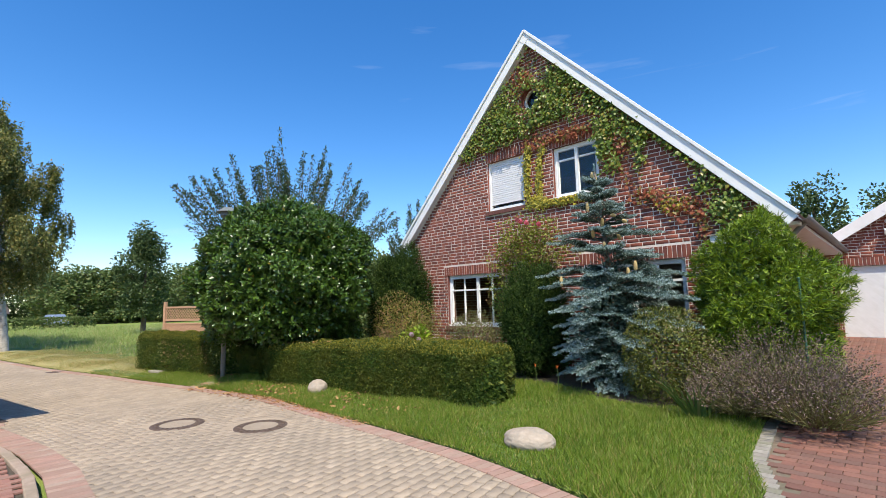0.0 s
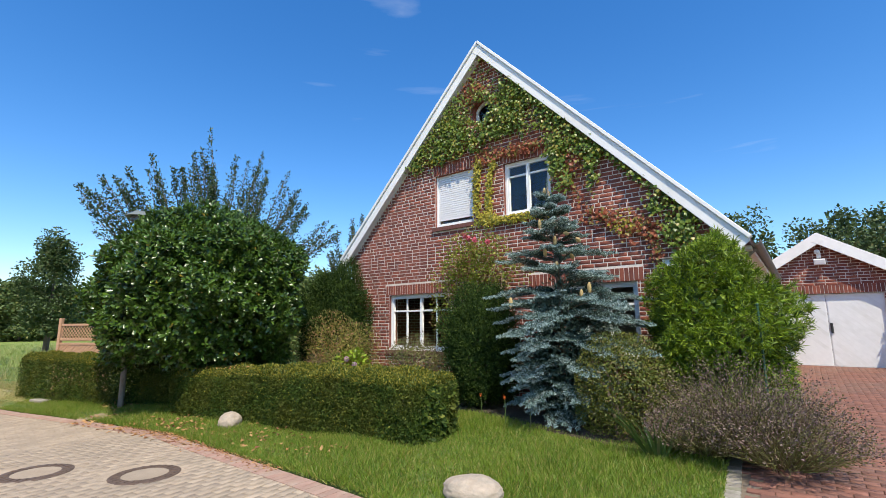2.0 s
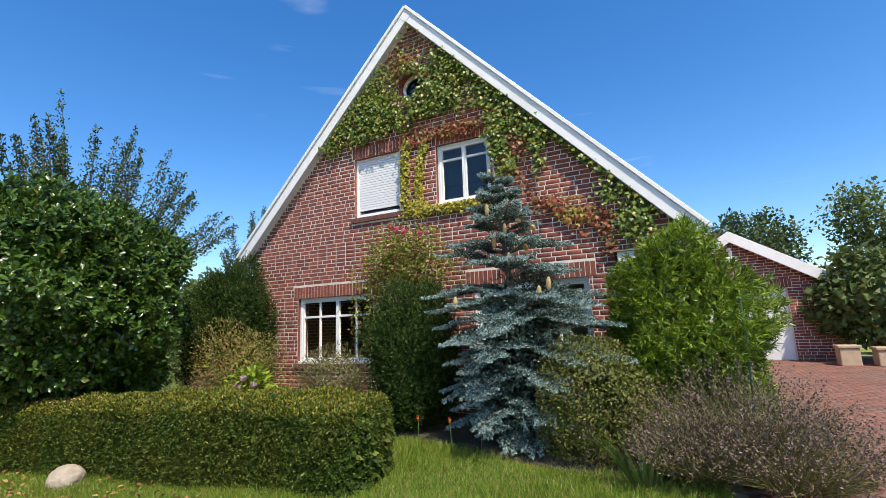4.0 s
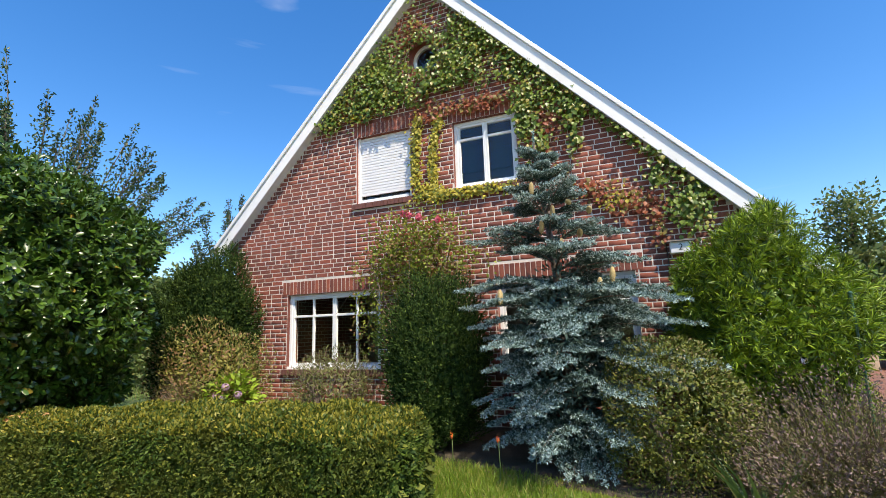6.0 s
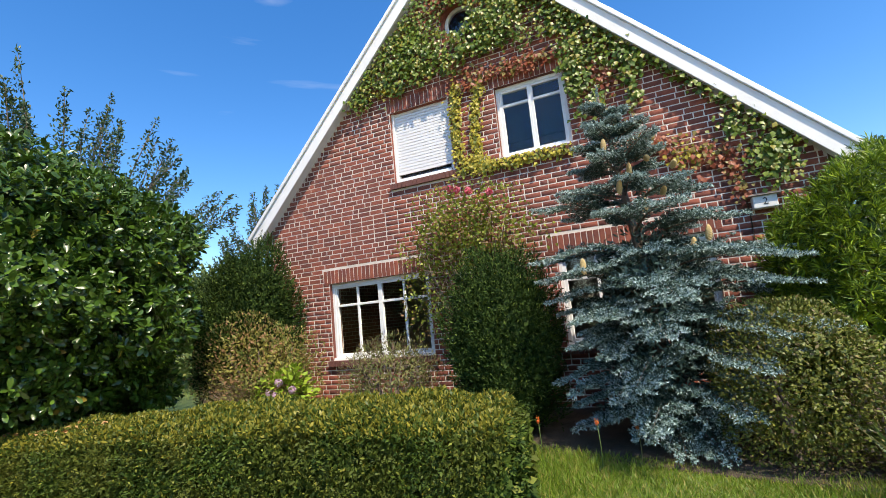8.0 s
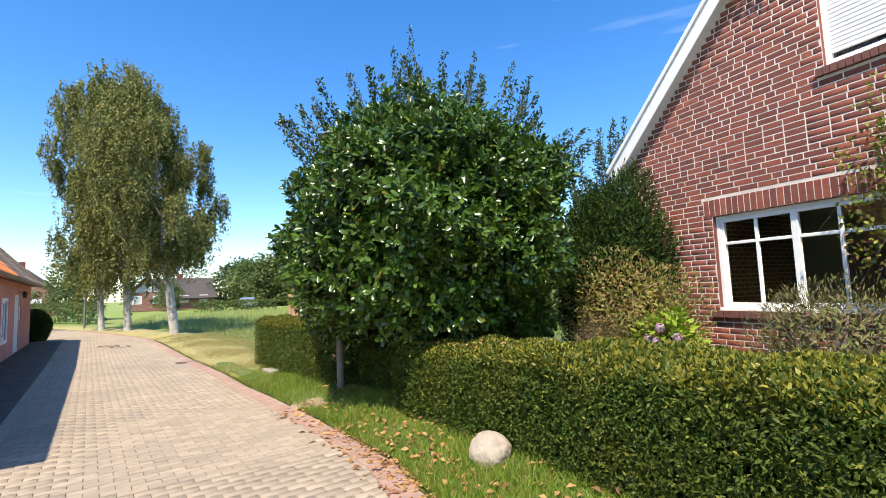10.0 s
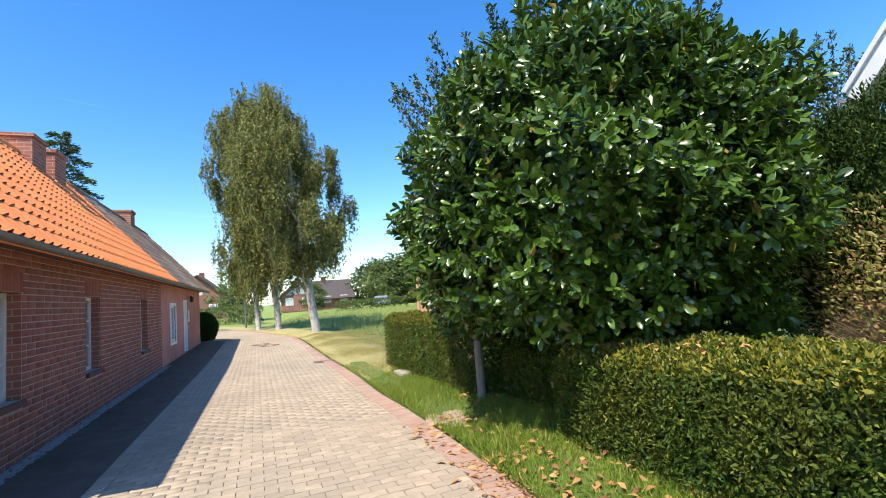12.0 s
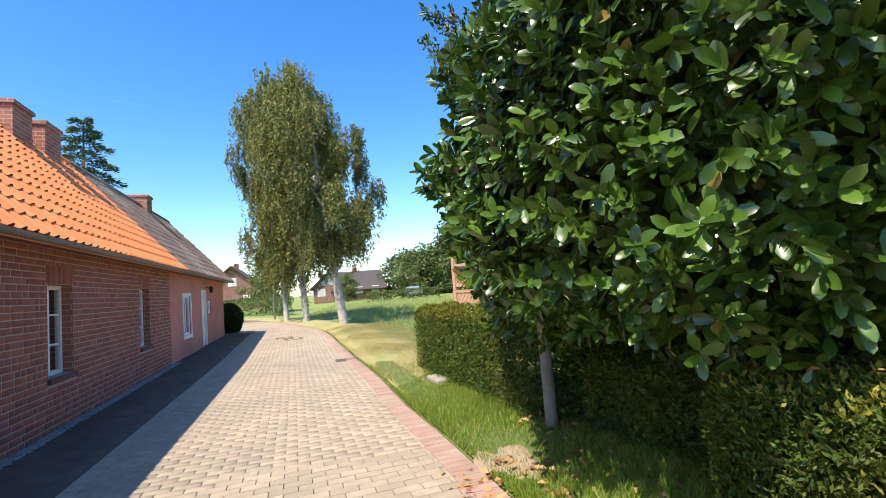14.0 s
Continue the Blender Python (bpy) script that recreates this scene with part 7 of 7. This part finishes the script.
def far_house(x, y, rot, w, d, eave, ridge, wall, roof, label, gable_white=False, solar=False):
    """A far house: walls, gable, roof, windows."""
    ob = tagged(empty("house", x, y, 0, rot), label, "house")
    bm = bmesh.new()
    poly = [(-w / 2, 0), (w / 2, 0), (w / 2, eave), (0, ridge), (-w / 2, eave)]
    f = [bm.verts.new((p, -d / 2, q)) for p, q in poly]
    g = [bm.verts.new((p, d / 2, q)) for p, q in poly]
    bm.faces.new(f)
    bm.faces.new(g[::-1])
    for i in range(5):
        bm.faces.new((f[(i + 1) % 5], f[i], g[i], g[(i + 1) % 5]))
    bmesh.ops.recalc_face_normals(bm, faces=bm.faces[:])
    part("wall", bm, wall, ob)
    for s in (-1, 1):
        bm = bmesh.new()
        ln = math.hypot(w / 2 + 0.5, (ridge - eave) * (w / 2 + 0.5) / (w / 2))
        a, b = (0, ln) if s > 0 else (-ln, 0)
        m = pose(0, 0, ridge + 0.1, 0, s * math.degrees(math.atan2(ridge - eave, w / 2)), 0)
        box(bm, a, b, -d / 2 - 0.5, d / 2 + 0.5, -0.02, 0.18, m=m)
        rf = part("roof", bm, roof, ob)
        if solar and s < 0:
            for i in range(4):
                bm = bmesh.new()
                box(bm, -ln * 0.85, -ln * 0.2, -d / 2 + 0.5 + i * d / 5, -d / 2 + 0.4 + (i + 0.9) * d / 5, 0.2, 0.26, m=m)
                part("solar_panel", bm, M_SOLAR, rf)
    for px, pz in ((-w / 4, 1.0), (w / 4, 1.0), (0, eave + 0.6)):
        for s in (-1, 1):
            bm = bmesh.new()
            box(bm, px - 0.6, px + 0.6, s * (d / 2 + 0.02) - 0.03, s * (d / 2 + 0.02) + 0.03, pz, pz + 1.2, 0.02)
            wd = part("window", bm, M_WHITE, ob)
            bm = bmesh.new()
            box(bm, px - 0.48, px + 0.48, s * (d / 2 + 0.055) - 0.01, s * (d / 2 + 0.055) + 0.01, pz + 0.12, pz + 1.08)
            part("pane", bm, M_GLASS, wd)
    for k in range(3):
        for s in (-1, 1):
            yy = -d / 2 + d * (k + 0.5) / 3
            bm = bmesh.new()
            box(bm, s * (w / 2 + 0.02) - 0.03, s * (w / 2 + 0.02) + 0.03, yy - 0.6, yy + 0.6, 1.0, 2.1, 0.02)
            wd = part("window", bm, M_WHITE, ob)
            bm = bmesh.new()
            box(bm, s * (w / 2 + 0.055) - 0.01, s * (w / 2 + 0.055) + 0.01, yy - 0.48, yy + 0.48, 1.12, 1.98)
            part("pane", bm, M_GLASS, wd)
    if gable_white:
        bm = bmesh.new()
        for s in (-1, 1):
            v = [bm.verts.new(c) for c in ((-w / 2 * 0.7, s * (d / 2 + 0.02), eave * 1.12), (w / 2 * 0.7, s * (d / 2 + 0.02), eave * 1.12), (0, s * (d / 2 + 0.02), ridge - 0.2))]
            bm.faces.new(v)
        bmesh.ops.solidify(bm, geom=bm.faces[:], thickness=0.04)
        part("gable_boarding", bm, M_WHITE, ob)
    bm = bmesh.new()
    box(bm, -0.35, 0.35, -0.35, 0.35, ridge - 0.4, ridge + 0.9)
    part("chimney", bm, M_BRICK, ob)


far_house(-76.5, -17.5, 100, 8, 11, 3.0, 6.4, M_MASON, M_TILE_DARK, "red brick house with dark roof and solar panels", solar=True)
far_house(-80, 0.9, 10, 9, 8, 1.7, 4.6, M_MASON, M_TILE_DARK, "brick house with big dark tiled roof")
far_house(-78, -3.2, 95, 5, 7, 2.4, 4.6, M_MASON, M_TILE_DARK, "brick house with white boarded gable", gable_white=True)


def hipped_house(x, y, w, d, eave, ridge, label):
    """A house under a hipped roof: walls, roof with tile courses, eave boards."""
    ob = tagged(empty("house", x, y, float(gz(x, y))), label, "house")
    bm = bmesh.new()
    box(bm, 0.5, w - 0.5, 0.5, d - 0.5, -0.2, eave)
    part("wall", bm, M_MASON, ob)
    n = 16
    for side, mt in ((0, M_TILE), (1, M_TILE)):
        bm = bmesh.new()
        for k in range(n):
            t0, t1 = k / n, (k + 1) / n
            r0, r1 = t0 * d / 2, t1 * d / 2
            z0, z1 = eave + (ridge - eave) * t0 + 0.05, eave + (ridge - eave) * t1 + 0.005
            loops = [[(r, r, z), (w - r, r, z), (w - r, d - r, z), (r, d - r, z)] for r, z in ((r0, z0), (r1, z1), (r0, z0 - 0.05))]
            for i in ((0, 2) if side == 0 else (1, 3)):
                j = (i + 1) % 4
                for a, b in ((0, 1), (2, 0)):
                    bm.faces.new([bm.verts.new(c) for c in (loops[a][i], loops[a][j], loops[b][j], loops[b][i])])
        part("roof", bm, mt, ob, "orange tiled hip roof")
    bm = bmesh.new()
    box(bm, -0.02, w + 0.02, -0.02, d + 0.02, eave - 0.22, eave - 0.02)
    part("eave_board", bm, M_WHITE, ob)
    bm = bmesh.new()
    for c in ((0, 0), (w, 0), (0, d), (w, d)):
        e = (d / 2 if c[0] == 0 else w - d / 2, d / 2)
        cyl(bm, (*c, eave + 0.04), (*e, ridge + 0.06), 0.12, 0.12, 8)
    cyl(bm, (d / 2, d / 2, ridge + 0.05), (w - d / 2, d / 2, ridge + 0.05), 0.13, 0.13, 8)
    part("hip_tiles", bm, M_TILE, ob)


hipped_house(16.7, 33, 14, 8, 2.75, 4.6, "low house with an orange tiled hip roof")
for x, y, rot in ((-62, 9.6, 10),):
    ob = tagged(empty("car", x, y, 0, rot), "grey-blue car parked beyond the meadow", "car")
    bm = bmesh.new()
    box(bm, -2.1, 2.1, -0.85, 0.85, 0.3, 0.85, 0.15)
    box(bm, -1.3, 1.1, -0.75, 0.75, 0.8, 1.42, 0.22)
    part("body", bm, M_CAR, ob)
    for wx in (-1.3, 1.3):
        for wy in (-0.8, 0.8):
            bm = bmesh.new()
            cyl(bm, (wx, wy - 0.1, 0.31), (wx, wy + 0.1, 0.31), 0.31, 0.31, 14)
            part("wheel", bm, M_BLACK, ob)
clipped_hedge("clipped_hedge", "garden hedge along the far bend", [(-48, -10), (-42, -4.5), (-38, -2.2)], [1.0, 1.0, 1.0], [1.5, 1.5, 1.4], 5000, 0.14, L_FAR, 9)
clipped_hedge("clipped_hedge", "garden hedge before the far houses", [(-55, 4), (-55, 12)], [1.0, 1.0], [1.1, 1.1], 4000, 0.14, L_FAR, 10)
for x, y, h, c, sd in ((-46.5, -5.0, 5.0, 2.0, 111), (-49, -6.5, 5.5, 2.2, 112), (-70, 0.2, 4.0, 1.8, 113)):
    tree("broadleaf_tree", "garden tree along the far bend", x, y, h, (c, c), 4500, 0.2, L_FAR, sd, trunk=0.14, clear=0.12, clumps=28)

# ---- pieces: bricks, tiles, paving ----
LINT = [(W3[0] - 0.12, W3[1] + 0.12, W3[3], W3[3] + 0.25), (W4[0] - 0.12, W4[1] + 0.12, W4[3], W4[3] + 0.25), (W1[0] - 0.06, W1[1] + 0.08, W1[3], W1[3] + 0.24), (W2[0] - 0.08, W2[1] + 0.08, W2[3], W2[3] + 0.24)]
SILL = [(w[0] - 0.08, w[1] + 0.08, w[2] - 0.115, w[2]) for w in (W1, W2, W3, W4)]
rects = courses(WL, WR, HB, 8.0, [W1, W2, W3, W4, *LINT, *SILL, (OC[0] - 0.34, OC[0] + 0.34, OC[1] - 0.34, OC[1] + 0.34)], lambda z, z2: (AX - (AZ - 0.27 - z2) / PITCH[-1], AX + (AZ - 0.27 - z2) / PITCH[1]), 3)
lay(rects, front_wall, M_BRICK, pose(0, FY, 0), lambda u, z: -1.2 < u < 1.4 and 2.3 < z < 4.6)
for q, n in zip(LINT, (27, 27, 15, 15)):
    w = (q[1] - q[0]) / n
    bm = bmesh.new()
    chamfered(bm, 0.006, w - 0.006, 0.004, q[3] - q[2] - 0.006)
    me = bpy.data.meshes.new("lintel_brick")
    bm.to_mesh(me)
    bm.free()
    me.materials.append(M_BRICK)
    for k in range(n):
        ob = new("lintel_brick", me)
        ob.parent = front_wall
        ob.matrix_basis = pose(q[0] + k * w, FY - 0.003, q[2])
for q, w in zip(SILL, (W1, W2, W3, W4)):
    n = int((q[1] - q[0]) / 0.075)
    wd = (q[1] - q[0]) / n
    bm = bmesh.new()
    box(bm, 0.004, wd - 0.004, -0.055, 0.12, 0.01, q[3] - q[2] - 0.01)
    me = bpy.data.meshes.new("sill_brick")
    bm.to_mesh(me)
    bm.free()
    me.materials.append(M_BRICK_DARK)
    for k in range(n):
        ob = new("sill_brick", me)
        ob.parent = front_wall
        ob.matrix_basis = pose(q[0] + k * wd, FY, q[2])
rects = courses(GXC - GWH, GXC + GWH, GB, 4.0, [GDOOR, (GDOOR[0] - 0.12, GDOOR[1] + 0.12, GDOOR[3], GDOOR[3] + 0.25)], g_limit, 9)
lay(rects, garage_wall, M_BRICK, pose(0, GY, 0), lambda u, z: False)
w = (GDOOR[1] - GDOOR[0] + 0.24) / 32
bm = bmesh.new()
chamfered(bm, 0.006, w - 0.006, 0.004, 0.236)
me = bpy.data.meshes.new("lintel_brick")
bm.to_mesh(me)
bm.free()
me.materials.append(M_BRICK)
for k in range(32):
    ob = new("lintel_brick", me)
    ob.parent = garage_wall
    ob.matrix_basis = pose(GDOOR[0] - 0.12 + k * w, GY - 0.004, GDOOR[3])
# the cottage wall: laid in the mirrored direction so that the fronts face the road
TURN = pose(0, 0, 0, 0, 0, 180)
mir = [(-b, -a, c, d) for a, b, c, d in O_WIN]
ml = [(-b - 0.03, -a + 0.03, d, d + 0.25) for a, b, c, d in O_WIN]
ms = [(-b - 0.03, -a + 0.03, c - 0.08, c) for a, b, c, d in O_WIN]
rects = courses(-UA, -UB, 0.0, EAZ - 0.02, [*mir, *ml, *ms], lambda z, z2: (-99, 99), 12)
lay(rects, old_wall, M_BRICK2, TURN, lambda u, z: -0.6 < u < 2.4 and z > 0.5)
for q in ml:
    w = (q[1] - q[0]) / 10
    bm = bmesh.new()
    chamfered(bm, 0.006, w - 0.006, 0.004, 0.244)
    me = bpy.data.meshes.new("lintel_brick")
    bm.to_mesh(me)
    bm.free()
    me.materials.append(M_BRICK2)
    for k in range(10):
        ob = new("lintel_brick", me)
        ob.parent = old_wall
        ob.matrix_basis = TURN @ pose(q[0] + k * w, -0.003, q[2])
tile_roof(old_house, UB, UA + 0.10, M_TILE, 0.235, 0.33, along(-12), along(-5), 0.003)
tile_roof(new_house, UC - 0.25, UB - 0.02, M_TILE_OLD, 0.24, 0.33, 99, 100, 0.010)
# pebble strip at the foot of the cottage wall
n = 2600
u = rng.uniform(UB - 0.3, UA, n)
v = rng.uniform(0.0, 0.16, n)
tv = np.array([(1, 0, 0), (0, 1, 0), (-1, 0, 0), (0, -1, 0), (0, 0, 0.7)], float)
tf = np.array([(0, 1, 4), (1, 2, 4), (2, 3, 4), (3, 0, 4)])
sz = rng.uniform(0.012, 0.03, n)
V = (np.stack([u, v, 0.014 + 0 * u], -1)[:, None] + tv[None] * sz[:, None, None]).reshape(-1, 3)
F = ((np.arange(n) * 5)[:, None, None] + tf[None]).reshape(-1, 3)
ob = fast_mesh("pebbles", V, F, M_PEBBLE)
ob.matrix_basis = OLD
tagged(ob, "strip of pale pebbles along the cottage wall", "pebbles", kind="stuff")


def paver_outline(L, W, d):
    """A paver with waved long sides. x along the long side."""
    top = [(-L / 2, 0), (-L / 4, d), (0, 0), (L / 4, d), (L / 2, 0)]
    return [(x, -W / 2 + f) for x, f in top] + [(x, W / 2 + f) for x, f in reversed(top)]


def paving(name, parent, cells, L, W, d, material, near, limit, gap=0.008, dz=0.0):
    """Single pavers: (x, y, angle) each; those near the walk as objects on one mesh, the rest joined."""
    out = paver_outline(L - gap, W - gap, d)
    n = len(out)
    inn = [(x * 0.988, y * 0.975) for x, y in out]
    tv = np.array([(x, y, 0.0) for x, y in inn] + [(x, y, -0.002) for x, y in out] + [(x, y, -0.02) for x, y in out] + [(0, 0, 0.0)])
    quads = [(a + i, a + n + i, a + n + (i + 1) % n, a + (i + 1) % n) for a in (0, n) for i in range(n)]
    tris = [(3 * n, i, (i + 1) % n) for i in range(n)]
    tf = np.array([(q[0], q[1], q[2]) for q in quads] + [(q[0], q[2], q[3]) for q in quads] + tris)
    me = bpy.data.meshes.new(name)
    me.from_pydata([tuple(v) for v in tv], [], [tuple(int(i) for i in f) for f in tf])
    me.materials.append(material)
    C = np.array(cells)
    C[:, 2] += np.radians(rng.normal(size=len(C)) * 0.5)
    pick = np.flatnonzero(near(C[:, 0], C[:, 1]))[:limit]
    rest = np.ones(len(C), bool)
    rest[pick] = False
    for i in pick:
        x, y, a = C[i]
        ob = new(name, me)
        ob.parent = parent
        lean = Matrix.Rotation(-math.atan(float(gz(x + 0.1, y) - gz(x - 0.1, y)) / 0.2), 4, "Y") @ Matrix.Rotation(math.atan(float(gz(x, y + 0.1) - gz(x, y - 0.1)) / 0.2), 4, "X")
        ob.matrix_basis = Matrix.Translation((x, y, float(gz(x, y)) + dz + random.uniform(-0.0015, 0.0015))) @ lean @ Matrix.Rotation(a + math.pi / 2, 4, "Z")
    C = C[rest]
    ca, sa = np.cos(C[:, 2] + math.pi / 2), np.sin(C[:, 2] + math.pi / 2)
    X = C[:, 0][:, None] + ca[:, None] * tv[None, :, 0] - sa[:, None] * tv[None, :, 1]
    Y = C[:, 1][:, None] + sa[:, None] * tv[None, :, 0] + ca[:, None] * tv[None, :, 1]
    Z = gz(X, Y) + (dz + rng.uniform(-0.0015, 0.0015, len(C)))[:, None] + tv[None, :, 2]
    F = ((np.arange(len(C)) * len(tv))[:, None, None] + tf[None]).reshape(-1, 3)
    ob = fast_mesh(name + "_field", np.stack([X, Y, Z], -1).reshape(-1, 3), F, material, parent)
    tagged(ob, kind="stuff")


road = bpy.data.objects["road"]
RA = radians(ROT)
cells = []
L, W = 0.225, 0.1125
us = np.arange(-32, 14, W)
vs = np.arange(-16, 9, L)
for i, u in enumerate(us):
    v = vs + (L / 2 if i % 2 else 0)
    x = u * math.cos(RA) - v * math.sin(RA)
    y = u * math.sin(RA) + v * math.cos(RA)
    ok = (y < kerb(x) - 0.17) & (y > road_left(x) - 0.10) & (x > -34) & (x < 12.5) & (y > -1.0 - (x < 4) * 99)
    for mx, my in MH:
        ok &= np.hypot(x - mx, y - my) > 0.41
    cells += [(a, b, RA) for a, b in zip(x[ok], y[ok])]
paving("paver", road, cells, L, W, 0.007, M_PAVER, lambda x, y: (x > -3.6) & (x < -0.6) & (y > 4.2) & (y < 6.5), 300)
# border row beside the dark pavement
cells = []
for x in np.arange(-22.2, -1.6, 0.105):
    cells.append((float(x), float(road_left(x)) + 0.03, RA))
paving("border_stone", road, cells, 0.2, 0.105, 0.0, M_PAVER, lambda x, y: x > -10, 80, dz=0.003)
# pink gutter row along the northern edge, red edging round the corner
xs = [-30.0]
while xs[-1] < 8.8:
    g = (kerb(xs[-1] + 0.05) - kerb(xs[-1] - 0.05)) / 0.1
    xs.append(xs[-1] + 0.105 / math.hypot(1, g))
cells = []
for x in xs:
    g = math.atan((kerb(x + 0.2) - kerb(x - 0.2)) / 0.4)
    cells.append((x, float(kerb(x)) - 0.15, g))
paving("gutter_brick", road, cells, 0.25, 0.105, 0.0, M_PINK, lambda x, y: (x > -9) & (x < 8), 190, dz=0.009)
cells = []
s = np.arange(-1.6, 5.85, 0.005)
px, py = s, road_left(s) - 0.17
arc = np.concatenate([[0], np.cumsum(np.hypot(np.diff(px), np.diff(py)))])
for t in np.arange(0, arc[-1], 0.105):
    x, y = np.interp(t, arc, px), np.interp(t, arc, py)
    g = math.atan2(np.interp(t + 0.1, arc, py) - np.interp(t - 0.1, arc, py), np.interp(t + 0.1, arc, px) - np.interp(t - 0.1, arc, px) + 1e-9)
    cells.append((x, y, g))
paving("edging_brick", bpy.data.objects["corner_pavement"], cells, 0.32, 0.105, 0.0, M_PINK, lambda x, y: x > -9, 120, dz=0.010)
bm = bmesh.new()
for t in np.arange(0, arc[-1] - 0.5, 0.5):
    x0, y0, x1, y1 = np.interp(t, arc, px), np.interp(t, arc, py) - 0.27, np.interp(t + 0.49, arc, px), np.interp(t + 0.49, arc, py) - 0.27
    a = math.degrees(math.atan2(y1 - y0, x1 - x0))
    box(bm, 0, math.hypot(x1 - x0, y1 - y0), -0.05, 0.05, -0.1, 0.07, 0.012, m=pose(x0, y0, float(gz(x0, y0)), 0, 0, a))
part("kerb", bm, M_KERB, bpy.data.objects["corner_pavement"], "weathered concrete kerb round the corner")
cells = []
for i, u in enumerate(np.arange(-1.7, 6.0, 0.105)):
    for v in np.arange(1.2, 3.6, 0.21):
        yy = v + (0.105 if i % 2 else 0)
        if yy < float(road_left(u)) - 0.55:
            cells.append((u, yy, 0.0))
paving("footway_brick", bpy.data.objects["corner_pavement"], cells, 0.21, 0.105, 0.0, M_FOOTWAY, lambda x, y: (y > 2.6), 200, dz=0.045)
# red driveway
drive = bpy.data.objects["driveway"]
cells = []
for i, u in enumerate(np.arange(6.3, 21.3, 0.115)):
    east = 16.0
    west = float(np.interp(u, [6, 7.4, 8.3, 9.8, 21], [7.95, 8.0, 7.72, 7.6, 7.6])) + 0.22
    for v in np.arange(7.4, 15.5, 0.23):
        xx = v + (0.115 if i % 2 else 0)
        if xx > west and u > float(kerb(xx)) + 0.05:
            cells.append((xx, u, math.pi / 2))
paving("drive_paver", drive, cells, 0.23, 0.115, 0.009, M_REDPAVE, lambda x, y: (x < 9.6) & (y < 9.0), 300, dz=0.012)
cells = []
for t in np.arange(6.35, 12, 0.11):
    cells.append((float(np.interp(t, [6, 7.4, 8.3, 9.8, 21], [7.95, 8.0, 7.72, 7.6, 7.6])) + 0.08, t, math.pi / 2))
paving("edging_stone", drive, cells, 0.14, 0.11, 0.0, M_EDGE, lambda x, y: y < 10.2, 60, dz=0.018)
